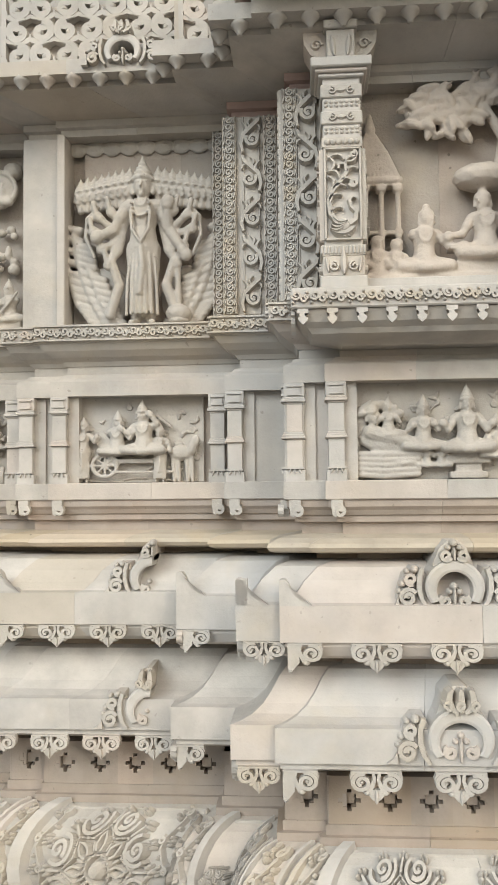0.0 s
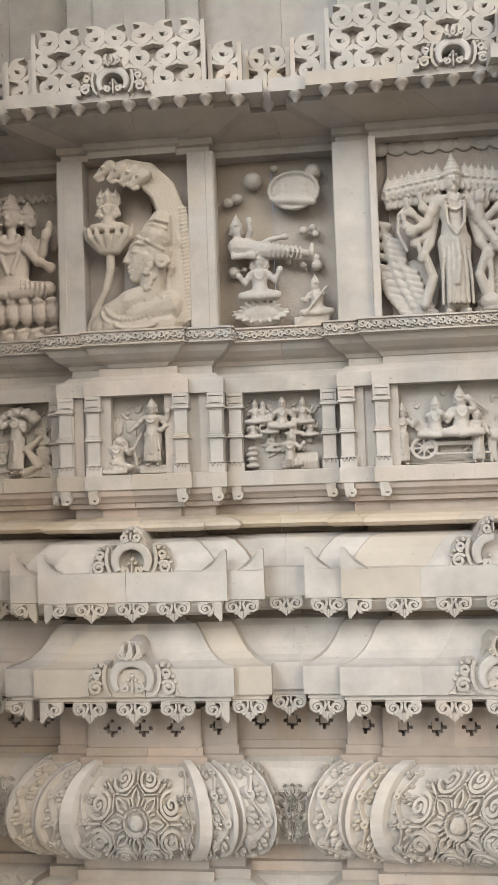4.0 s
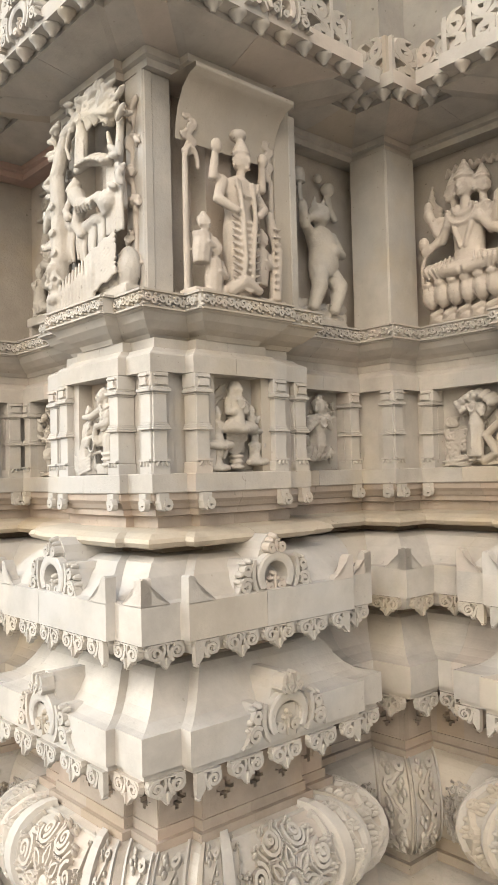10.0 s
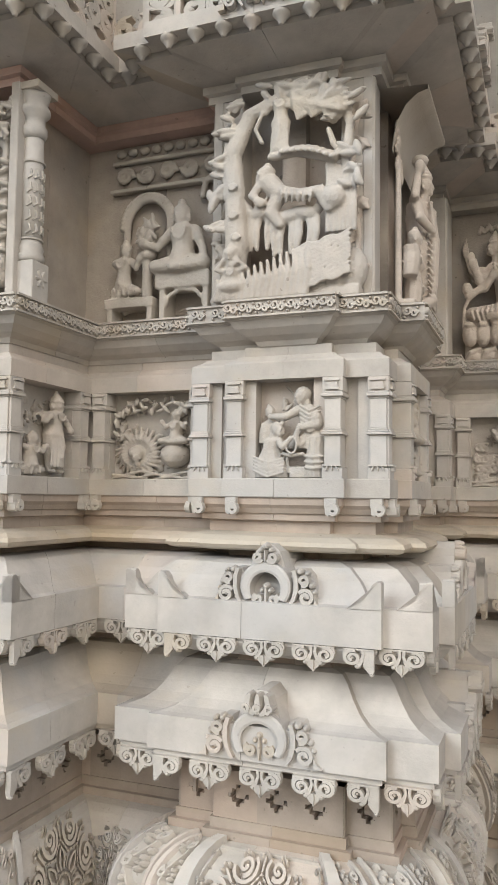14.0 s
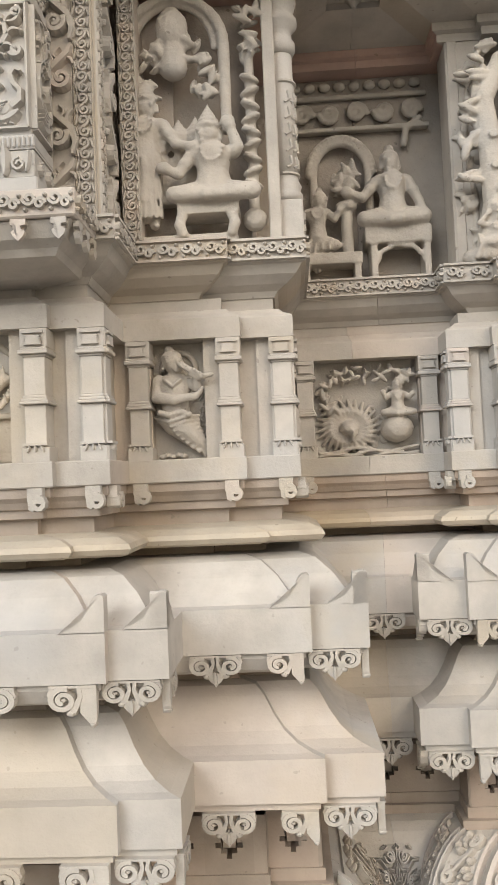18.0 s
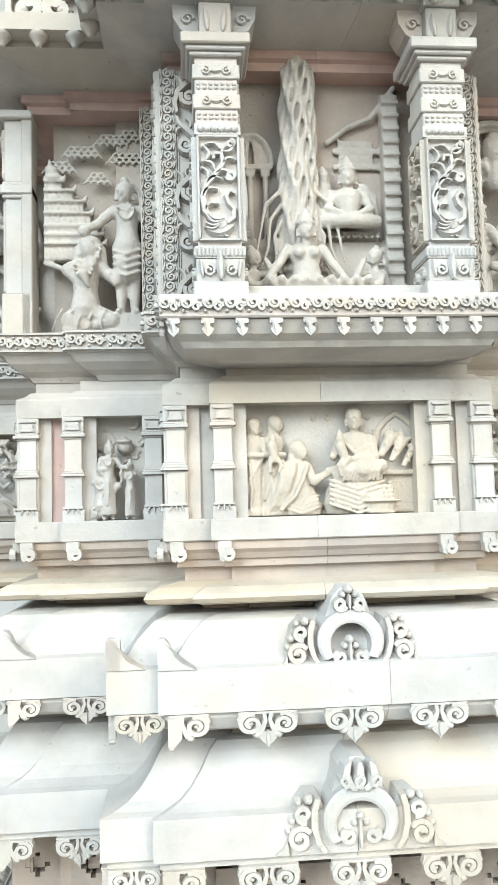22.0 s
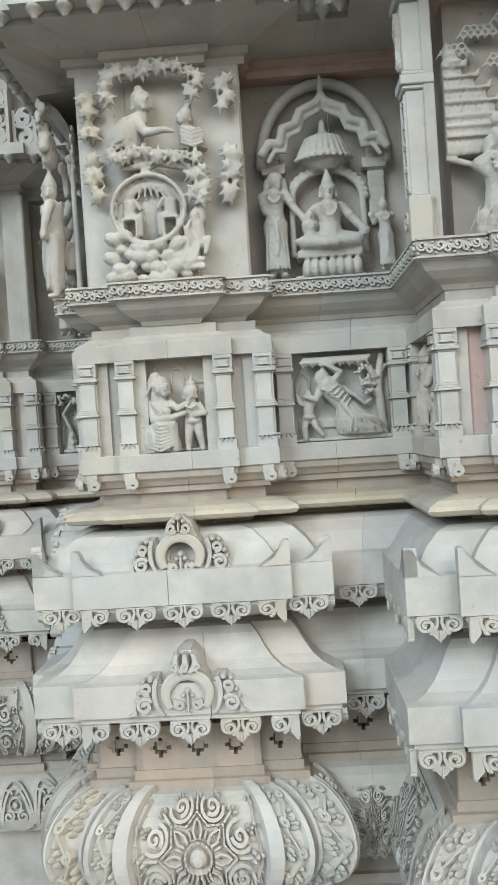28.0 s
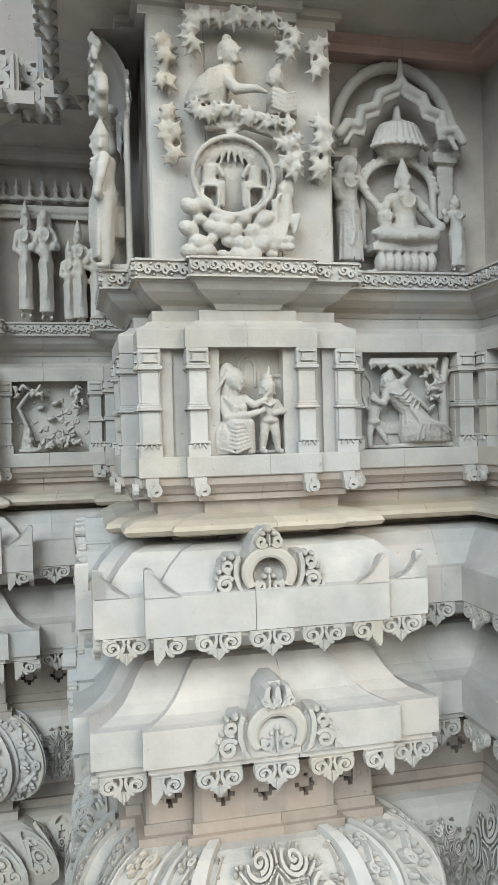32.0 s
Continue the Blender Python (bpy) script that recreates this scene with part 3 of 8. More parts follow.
cornice = course("cornice", "projecting sandstone cornice hung with knobs",
                 [(-0.02, 2.93), (0.02, 2.935), (0.15, 2.965), (0.15, 2.985), (0.205, 2.985), (0.205, 3.035), (0.19, 3.04)], PALE)
course("attic", "plain wall above the cornice", [(-0.06, 3.04), (-0.06, 5.6)], ATTIC)
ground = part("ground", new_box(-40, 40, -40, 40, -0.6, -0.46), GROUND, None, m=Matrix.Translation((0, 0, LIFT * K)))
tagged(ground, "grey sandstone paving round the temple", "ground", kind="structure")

lower_eave = next(o for o in scene.objects if o.name == "lower_eave")
upper_eave = next(o for o in scene.objects if o.name == "upper_eave")
hang_pendants(upper_eave, 0.128, 1.138)
hang_pendants(lower_eave, 0.146, 0.784)
for f in FACES:
    lo, hi = span(f, 0.145)
    if hi - lo < 0.10:
        continue
    if f.le > 0:
        part("corner_crest", HORN[-1], CUT, upper_eave, m=face_pose(f, lo, 0.145, 1.243))
    if f.re > 0:
        part("corner_crest", HORN[1], CUT, upper_eave, m=face_pose(f, hi, 0.145, 1.243))

F_B, F_C, F_CS = face_at(AX, 0.96), face_at(-2.96, 1.53), face_at(-2.589, 1.89)
F_D, F_DS = face_at(2 * AX + 2.96, 1.53), face_at(2 * AX + 2.589, 1.89)
F_HOOD, F_GOD, F_A = face_at(-1.8, 2.71), face_at(-0.58, 2.715), face_at(0.43, 2.43)
F_R, F_L = face_at(-4.03, 1.195), face_at(2 * AX + 4.03, 1.195)
F_RR, F_LR = face_at(-3.5, 1.68), face_at(2 * AX + 3.5, 1.68)
F_RS, F_LS = face_at(-3.745, 1.45), face_at(2 * AX + 3.745, 1.45)
F_CR, F_DR = face_at(-2.751, 2.44), face_at(2 * AX + 2.751, 2.44)
F_BR, F_FAR = face_at(-2.35, 2.826), FACES[0]
F_MUS, F_HOOD2 = face_at(2 * AX + 2.35, 2.826), face_at(2 * AX + 1.8, 2.71)
F_SAGE, F_AS = face_at(-1.25, 2.80), face_at(-0.16, 2.63)
for f, wd in ((F_B, 0.36), (F_C, 0.33), (F_CS, 0.33), (F_D, 0.33), (F_DS, 0.33), (F_HOOD, 0.33), (F_HOOD2, 0.33), (F_A, 0.36)):
    put_gavaksha(f, f.length / 2, 0.132, 1.236, wd)
    put_gavaksha(f, f.length / 2, 0.172, 0.808, wd + (0.04 if wd > 0.35 else 0.03), flame=True)
put_gavaksha(F_GOD, 0.395, 0.132, 1.236, 0.33, cut=-1)
put_gavaksha(F_GOD, 0.395, 0.172, 0.808, 0.36, flame=True, cut=-1)

# pilasters, the strips between them and the curled drops under the sill
under = next(o for o in scene.objects if o.name == "under_panel")


def put_pilaster(f, u):
    t = thing("pilaster", "pale sandstone pilaster with banded shaft on the panel course", "pilaster", "pilasters of the panel course", m=face_pose(f, u, -0.004))
    for name in ("base", "lower_shaft", "middle_band", "upper_shaft", "neck_band", "capital"):
        part(name, PIL[name], CUT, t)
    part("curl_drop", PIL["curl_drop"], CARVED, under, m=face_pose(f, u, 0.008))


def strip(f, u0, u1, o=-0.036):
    ob = part("panel_strip", new_box(u0, u1, -o, 0.10, 1.608, 1.917), PINK if f is FACES[FACES.index(F_L) - 2] else PALE, strips, m=face_pose(f))
    return ob


strips = thing("panel_strips", "plain sandstone strips between the pilasters", "wall", kind="structure")
for f in FACES:
    L = f.length
    if f is F_FAR:
        for u in (L - 0.036, L - 0.44):
            put_pilaster(f, u)
        continue
    el, er = (0.025 if f.le > 0 else -0.045), (L - 0.025 if f.re > 0 else L + 0.045)
    if L < 0.09:
        if er > el:
            strip(f, el, er)
    elif L < 0.3:
        strip(f, el, er)
        put_pilaster(f, L - 0.034 if f.re > 0 else 0.034 if f.le > 0 else L / 2)
    else:
        put_pilaster(f, 0.034)
        put_pilaster(f, L - 0.034)
        strip(f, el, 0.062)
        strip(f, L - 0.062, er)

# scroll band along the shelf, knobs under the cornice
shelf = next(o for o in scene.objects if o.name == "statue_shelf")
bm = bmesh.new()
ribbon(bm, spiral(-0.0105, 2.141, 0.0145, 0.003, 180, 1.3, 14), 0.0040, 0.011, crest=.8)
ribbon(bm, spiral(0.0115, 2.130, 0.0125, 0.003, 0, 1.3, 14), 0.0040, 0.011, crest=.8)
boss(bm, 0.020, 2.150, 0.0055, 0.010, n=6)
boss(bm, -0.021, 2.120, 0.0055, 0.010, n=6)
SCROLL = finish(bm, "band_scroll", CARVED)
bm = bmesh.new()
box(bm, -0.5, 0.5, -0.009, 0.002, 2.1075, 2.113)
box(bm, -0.5, 0.5, -0.009, 0.002, 2.158, 2.1645)
FILLET = finish(bm, "band_fillet", CARVED)
bm = bmesh.new()
prof = [(0.026, 0.012), (0.029, 0.0), (0.027, -0.008), (0.021, -0.012), (0.015, -0.022), (0.010, -0.026), (0.009, -0.033), (0.005, -0.036)]
rows = [[bm.verts.new((r * math.cos(a), r * math.sin(a), z)) for a in [2 * math.pi * i / 12 for i in range(12)]] for r, z in prof]
for a, b in zip(rows, rows[1:]):
    for i in range(12):
        bm.faces.new((a[i], a[(i + 1) % 12], b[(i + 1) % 12], b[i]))
bm.faces.new(rows[0][::-1])
bm.faces.new(rows[-1])
KNOB = finish(bm, "knob", PALE, True)
for f, f_up in zip(FACES, FACES_UP):
    if f is F_FAR or f.a.x > 0.95:
        start = f.length - 1.2 if f is F_FAR else 0
    else:
        start = None
    lo, hi = span(f_up, 0.042)
    if start is not None:
        lo, hi = (start, hi) if f is F_FAR else (lo, 0.5)
    if hi - lo > 0.06:
        n = max(1, int((hi - lo - 0.006) / 0.047))
        for i in range(n):
            part("band_scroll", SCROLL, CARVED, shelf, m=face_pose(f_up, lo + (hi - lo) * (i + 0.5) / n, 0.042))
    if hi - lo > 0.02:
        part("band_fillet", FILLET, CARVED, shelf, m=face_pose(f_up, (lo + hi) / 2, 0.042) @ Matrix.Diagonal((hi - lo, 1, 1, 1)))
    lo, hi = span(f, 0.178)
    if start is not None:
        lo, hi = (start, hi) if f is F_FAR else (lo, 0.5)
    if hi - lo > 0.07:
        n = max(1, round((hi - lo - 0.02) / 0.092))
        for i in range(n):
            part("knob", KNOB, PALE, cornice, m=face_pose(f, lo + (hi - lo) * (i + 0.5) / n, 0.178, 2.984))

# frieze with stepped crosses cut through its face
bm = bmesh.new()
wide, tall = 0.0136, 0.0131
cross = {(i, j) for i in range(-2, 3) for j in range(-2, 3) if i * j == 0 or (abs(i) < 2 and abs(j) < 2)} - {(i, j) for i in (-1, 1) for j in (-1, 1)} | {(1, 1), (-1, -1), (1, -1), (-1, 1)}
for i in range(-4, 5):
    run = None
    for j in range(-5, 7):
        solid = j < 6 and (i, j) not in cross
        if solid and run is None:
            run = j
        if not solid and run is not None:
            box(bm, (i - .5) * wide, (i + .5) * wide, 0, 0.058, 0.645 + (run - .5) * tall, 0.645 + (j - .5) * tall)
            run = None
box(bm, -1.2 * wide, 1.2 * wide, 0.020, 0.057, 0.645 - 1.2 * tall, 0.645 + 1.2 * tall)
CROSS = finish(bm, "cross_panel", WARM)
frieze = next(o for o in scene.objects if o.name == "cross_frieze")
for f in FACES:
    lo, hi = span(f, 0.012)
    lo, hi = lo + (0.003 if f.le > 0 else -0.004), hi - (0.003 if f.re > 0 else -0.004)
    if f is F_FAR:
        lo = hi - 1.2
    if f.a.x > 0.95:
        hi = lo + 0.3
    w = hi - lo
    n = int(w / 0.1224)
    if n:
        pad = (w - n * 0.1224) / 2
        for i in range(n):
            part("cross_panel", CROSS, WARM, frieze, m=face_pose(f, lo + pad + (i + .5) * 0.1224, 0.012))
        for u0, u1 in ((lo, lo + pad), (hi - pad, hi)):
            if pad > 0.002:
                part("frieze_stone", new_box(u0, u1, 0, 0.058, 0.5755, 0.717), WARM, frieze, m=face_pose(f, 0, 0.012))
    elif w > 0.005:
        part("frieze_stone", new_box(lo, hi, 0, 0.058, 0.5755, 0.717), WARM, frieze, m=face_pose(f, 0, 0.012))

# ---------------------------------------------------------------- carved figures
_bm = bmesh.new()
bmesh.ops.create_icosphere(_bm, subdivisions=2, radius=1.0)
BALL_V = np.array([v.co[:] for v in _bm.verts])
BALL_F = [[v.index for v in f.verts] for f in _bm.faces]
_bm.free()
CUBE_V = np.array([(x, y, z) for x in (-1, 1) for y in (-1, 1) for z in (-1, 1)], float)
CUBE_F = [(0, 1, 3, 2), (4, 6, 7, 5), (0, 4, 5, 1), (2, 3, 7, 6), (0, 2, 6, 4), (1, 5, 7, 3)]


class Clay:
    """Overlapping lumps that are fused into one smooth carved mesh. x runs along the wall, z up, y out of the wall when negative."""

    def __init__(self):
        self.v, self.f, self.n = [], [], 0

    def add(self, verts, faces):
        self.v.append(verts)
        self.f += [[i + self.n for i in q] for q in faces]
        self.n += len(verts)

    def cap(self, p, q, r0, r1=None):
        r1 = r0 if r1 is None else r1
        p, q = np.array(p, float), np.array(q, float)
        d = q - p
        n = np.linalg.norm(d)
        z = d / n if n > 1e-9 else np.array((0, 0, 1.0))
        x = np.cross(z, (0.3, 1, 0.2))
        x /= np.linalg.norm(x)
        y = np.cross(z, x)
        up = BALL_V[:, 2:3] > 0
        v = np.where(up, q, p) + (BALL_V @ np.array([x, y, z])) * np.where(up, r1, r0)
        self.add(v, BALL_F)

    def ball(self, c, rx, ry=None, rz=None, tilt=0.0):
        ry, rz = rx if ry is None else ry, rx if rz is None else rz
        a = radians(tilt)
        v = BALL_V * (rx, ry, rz)
        v = np.stack([v[:, 0] * math.cos(a) - v[:, 2] * math.sin(a), v[:, 1], v[:, 0] * math.sin(a) + v[:, 2] * math.cos(a)], 1)
        self.add(v + np.array(c), BALL_F)

    def block(self, x0, x1, y0, y1, z0, z1, taper=0.0):
        v = CUBE_V * ((x1 - x0) / 2, (y1 - y0) / 2, (z1 - z0) / 2)
        v[CUBE_V[:, 2] > 0, 0] *= 1 - taper
        self.add(v + ((x0 + x1) / 2, (y0 + y1) / 2, (z0 + z1) / 2), CUBE_F)

    def chain(self, pts, r0, r1=None):
        r1 = r0 if r1 is None else r1
        n = len(pts) - 1
        for i in range(n):
            self.cap(pts[i], pts[i + 1], r0 + (r1 - r0) * i / n, r0 + (r1 - r0) * (i + 1) / n)

    def grow(self, x, y, z):
        self.v = [v * (x, y, z) for v in self.v]

    def mesh(self, name, material, voxel=0.0055, smooth=1):
        me = bpy.data.meshes.new(name)
        me.from_pydata(np.concatenate(self.v) * K, [], self.f)
        ob = new("clay", me)
        m = ob.modifiers.new("fuse", "REMESH")
        m.mode, m.voxel_size = "VOXEL", voxel * K * 0.93
        m = ob.modifiers.new("thin", "DECIMATE")
        m.ratio = 0.62
        m = ob.modifiers.new("soften", "SMOOTH")
        m.factor, m.iterations = 0.35, smooth
        out = bpy.data.meshes.new_from_object(ob.evaluated_get(bpy.context.evaluated_depsgraph_get()))
        bpy.data.objects.remove(ob)
        bpy.data.meshes.remove(me)
        out.name = name
        out.polygons.foreach_set("use_smooth", [True] * len(out.polygons))
        out.materials.clear()
        out.materials.append(material)
        return out


def head(c, x, y, z, r, crown="cone", turn=0.0):
    c.ball((x, y, z), r * 0.86, r * 0.92, r * 1.1)
    fx = x + turn * r * 0.75
    c.cap((fx, y - r * (0.95 - 0.4 * abs(turn)), z + r * 0.12), (fx + turn * r * 0.3, y - r * (1.08 - 0.5 * abs(turn)), z - r * 0.22), r * 0.12, r * 0.18)
    c.cap((fx - r * 0.2, y - r * (0.85 - .35 * abs(turn)), z - r * 0.52), (fx + r * 0.2, y - r * (0.85 - .35 * abs(turn)), z - r * 0.52), r * 0.11)
    c.ball((fx, y - r * (0.66 - .3 * abs(turn)), z - r * 0.85), r * 0.3)
    for s in (-1, 1):
        c.cap((fx + s * r * 0.14, y - r * (0.86 - .4 * abs(turn)), z + r * 0.26), (fx + s * r * 0.5, y - r * (0.74 - .3 * abs(turn)), z + r * 0.24), r * 0.1)
        c.cap((x + s * r * 0.9, y, z + r * 0.15), (x + s * r * 0.92, y - .1 * r, z - r * 0.55), r * 0.17, r * 0.24)
    c.cap((x, y, z - r * 0.9), (x, y + r * .1, z - r * 1.8), r * 0.5, r * 0.62)
    if crown == "cone":
        for k, (zz, rr) in enumerate(((0.75, 1.0), (1.15, 0.88), (1.55, 0.68), (1.95, 0.46), (2.3, 0.26), (2.6, 0.14))):
            c.ball((x, y, z + r * zz), r * rr, r * rr, r * 0.32)
        c.chain([(x - r * 0.9, y - r * .3, z + r * .6), (x, y - r * 1.0, z + r * .62), (x + r * 0.9, y - r * .3, z + r * .6)], r * 0.17)
    elif crown == "bun":
        c.ball((x, y + r * .1, z + r * 0.5), r * 1.02, r, r * 0.8)
        c.ball((x, y, z + r * 1.35), r * 0.5, r * .5, r * .55)
    elif crown == "veil":
        c.ball((x, y + r * .25, z + r * 0.25), r * 1.12, r * .95, r * 1.15)
        for s in (-1, 1):
            c.cap((x + s * r, y + r * .2, z), (x + s * r * 1.25, y + r * .3, z - r * 2.2), r * 0.45, r * 0.5)
    elif crown == "hair":
        c.ball((x - turn * r * .3, y + r * .2, z + r * 0.35), r * 1.08, r, r * 0.95)
        for i in range(7):
            a = radians(20 + 140 * i / 6)
            c.ball((x + r * math.cos(a), y - r * .35, z + r * .25 + r * 0.85 * math.sin(a)), r * 0.22)
    elif crown == "beard":
        c.ball((x, y + r * .1, z + r * 0.5), r * 1.0, r, r * 0.75)
        c.ball((x, y, z + r * 1.3), r * 0.45)
        c.cap((fx, y - r * .6, z - r * .8), (fx, y - r * .5, z - r * 2.0), r * 0.5, r * 0.2)


def limb(c, pts, r0, r1, hand=True):
    c.chain(pts, r0, r1)
    if hand:
        c.ball(pts[-1], r1 * 1.5, r1 * 1.1, r1 * 1.6)
        a, b = np.array(pts[-2], float), np.array(pts[-1], float)
        w = a + (b - a) * 0.82
        c.ball(tuple(w), r1 * 1.35)


def trunk(c, x, z0, z1, h, y, lean=0.0, fat=1.0):
    """Torso from hip to shoulder with belt, necklace and chest."""
    xs = x + lean
    c.cap((x, y, z0), (x + lean * .5, y, (z0 + z1) / 2), 0.097 * h * fat, 0.078 * h * fat)
    c.cap((x + lean * .5, y, (z0 + z1) / 2), (xs, y, z1 - .05 * h), 0.078 * h * fat, 0.102 * h * fat)
    c.cap((xs - .085 * h, y, z1 - .01 * h), (xs + .085 * h, y, z1 - .01 * h), 0.056 * h)
    for k in range(9):
        a = math.pi * (k / 8)
        c.ball((xs + 0.062 * h * math.cos(a), y - .094 * h, z1 - .01 * h - 0.085 * h * math.sin(a)), .0115 * h)
        c.ball((xs + 0.035 * h * math.cos(a), y - .085 * h, z1 + .015 * h - 0.04 * h * math.sin(a)), .010 * h)
    for k in range(9):
        a = math.pi * (0.08 + .84 * k / 8)
        c.ball((x + .085 * h * math.cos(a), y - .08 * h * math.sin(a), z0 + .01 * h), .018 * h)
    c.ball((x, y - .085 * h, z0), .026 * h)


def figure(c, x, z, h, how="stand", arms=(), crown="cone", turn=0.0, y=-0.035, lean=0.0, drape=True, skirt=1.0):
    """One carved figure standing at (x, z), h tall when upright. arms: (side, elbow dx, dz, hand dx, dz) in heights from the shoulder."""
    if how == "stand":
        hip, sh = z + .50 * h, z + .79 * h
        for s in (-1, 1):
            c.cap((x + s * .042 * h, y, hip), (x + s * .05 * h, y, z + .27 * h), .074 * h, .052 * h)
            c.cap((x + s * .05 * h, y, z + .27 * h), (x + s * .048 * h, y, z + .03 * h), .052 * h, .034 * h)
            c.cap((x + s * .05 * h, y - .01 * h, z + .015 * h), (x + s * .065 * h, y - .06 * h, z + .012 * h), .024 * h)
        if drape:
            c.cap((x, y, hip - .02 * h), (x, y, z + .12 * h), .085 * h * skirt, .075 * h * skirt)
            for i in range(7):
                e = (i - 3) / 3
                c.chain([(x + .075 * h * e, y - .085 * h * (1 - .5 * e * e), hip - .02 * h), (x + .092 * h * e, y - .098 * h * (1 - .45 * e * e), z + .30 * h), (x + .100 * h * e, y - .088 * h * (1 - .4 * e * e), z + .07 * h)], .011 * h, .014 * h)
            c.chain([(x, y - .095 * h, hip), (x + .012 * h, y - .105 * h, z + .36 * h), (x - .006 * h, y - .10 * h, z + .2 * h)], .018 * h, .024 * h)
    elif how == "sit":
        hip, sh = z + .10 * h, z + .37 * h
        for s in (-1, 1):
            c.chain([(x + s * .05 * h, y, hip), (x + s * .21 * h, y - .06 * h, z + .065 * h), (x - s * .03 * h, y - .11 * h, z + .04 * h)], .076 * h, .045 * h)
            for i in range(3):
                c.chain([(x + s * (.08 + .04 * i) * h, y - .10 * h, z + .11 * h), (x + s * (.09 + .045 * i) * h, y - .12 * h, z + .04 * h)], .006 * h)
        c.ball((x, y - .05 * h, z + .045 * h), .17 * h, .10 * h, .045 * h)
    elif how == "kneel":
        d = turn if turn else 1
        hip, sh = z + .17 * h, z + .46 * h
        c.chain([(x - d * .02 * h, y, hip), (x + d * .17 * h, y - .02 * h, z + .10 * h), (x - d * .12 * h, y - .01 * h, z + .035 * h)], .08 * h, .04 * h)
        c.ball((x - d * .02 * h, y, z + .10 * h), .15 * h, .07 * h, .10 * h)
        for i in range(5):
            c.chain([(x + d * (.14 - .07 * i) * h, y - .07 * h, z + .17 * h), (x + d * (.10 - .07 * i) * h, y - .085 * h, z + .09 * h), (x + d * (.11 - .08 * i) * h, y - .07 * h, z + .02 * h)], .007 * h)
    else:
        hip, sh = z, z + .27 * h
    trunk(c, x, hip, sh, h, y, lean, 1.18 if how == "sit" else 1.05)
    xs = x + lean
    for s, ex, ez, hx, hz in arms:
        p0 = (xs + s * .115 * h, y, sh - .015 * h)
        limb(c, [p0, (p0[0] + ex * h, y - .03 * h, p0[2] + ez * h), (p0[0] + hx * h, y - .06 * h, p0[2] + hz * h)], .045 * h, .029 * h)
        c.ball((p0[0] + ex * h * .5, y - .02 * h, p0[2] + ez * h * .5), .044 * h)
    head(c, xs + .03 * h * turn, y - .015 * h, sh + .122 * h, .073 * h, crown, turn)


def flames(c, pts, n, size, y=-0.015, out=1):
    for i in range(n):
        t = i / max(1, n - 1)
        k = t * (len(pts) - 1)
        j = min(int(k), len(pts) - 2)
        x, z = (pts[j][a] + (pts[j + 1][a] - pts[j][a]) * (k - j) for a in (0, 1))
        c.chain([(x, y, z), (x + out * size * .55, y - .008, z + size * .15), (x + out * size * .8, y - .004, z + size * .6), (x + out * size * .72, y, z + size)], size * .22, size * .05)


def leaves(c, pts, n, size, y, rnd, spread=0.03):
    for i in range(n):
        x, z = rnd.choice(pts)
        a = rnd.uniform(0, 360)
        x, z = x + rnd.uniform(-spread, spread), z + rnd.uniform(-spread, spread)
        c.ball((x, y + rnd.uniform(-.02, .012), z), size * rnd.uniform(.8, 1.3), size * .45, size * .42, a)
        c.cap((x - size * .7 * math.cos(radians(a)), y - .008, z - size * .7 * math.sin(radians(a))), (x + size * .7 * math.cos(radians(a)), y - .016, z + size * .7 * math.sin(radians(a))), size * .12)


def lotus(c, x, z, w, hgt, y=-0.04, rows=2):
    for r in range(rows):
        for i in range(7):
            a = radians(-80 + 160 * i / 6)
            s = math.sin(a)
            c.ball((x + w * .5 * s, y - .03 * math.cos(a), z + hgt * (.3 + .4 * r) + (0.0 if r else -.1 * hgt)), w * .10 * (.6 + .5 * math.cos(a)), .022, hgt * .38, tilt=-22 * s if not r else 18 * s)
    c.ball((x, y, z + hgt * .5), w * .48, .045, hgt * .42)


def tower(c, x0, x1, z0, z1, tiers, y=-0.02, ybase=0.0):
    for i in range(tiers):
        k = i / tiers
        hw, hh = (x1 - x0) / 2 * (1 - .62 * k), (z1 - z0) / tiers
        xm = (x0 + x1) / 2
        c.block(xm - hw, xm + hw, y - .018, ybase, z0 + hh * i, z0 + hh * (i + .62))
        c.block(xm - hw * 1.06, xm + hw * 1.06, y - .028, ybase, z0 + hh * (i + .62), z0 + hh * (i + .8))


def arch_line(cx, z0, w, hgt, n=16, cusps=0):
    out = []
    for i in range(n + 1):
        a = math.pi * (1 - i / n)
        k = 1 + (0.05 * math.sin(cusps * a) if cusps else 0)
        out.append((cx + w * k * math.cos(a), z0 + hgt * k * math.sin(a)))
    return out


def draw(c, pts, y, r0, r1=None):
    c.chain([(p[0], y, p[1]) for p in pts], r0, r1)


def loft(c, rows, pleats=0, fold=0.0, n=32, twist=0.0):
    """A closed body through stacked ellipses (x, y, z, rx, ry), its skin fluted into folds."""
    v, faces = [], []
    for j, (x, y, z, rx, ry) in enumerate(rows):
        for i in range(n):
            a = 2 * math.pi * i / n
            q = 1 + fold * math.sin(pleats * a + twist * j)
            v.append((x + rx * q * math.cos(a), y + ry * q * math.sin(a), z))
    for j in range(len(rows) - 1):
        for i in range(n):
            k = (i + 1) % n
            faces.append([j * n + i, j * n + k, (j + 1) * n + k, (j + 1) * n + i])
    faces += [list(range(n))[::-1], [(len(rows) - 1) * n + i for i in range(n)]]
    c.add(np.array(v), faces)


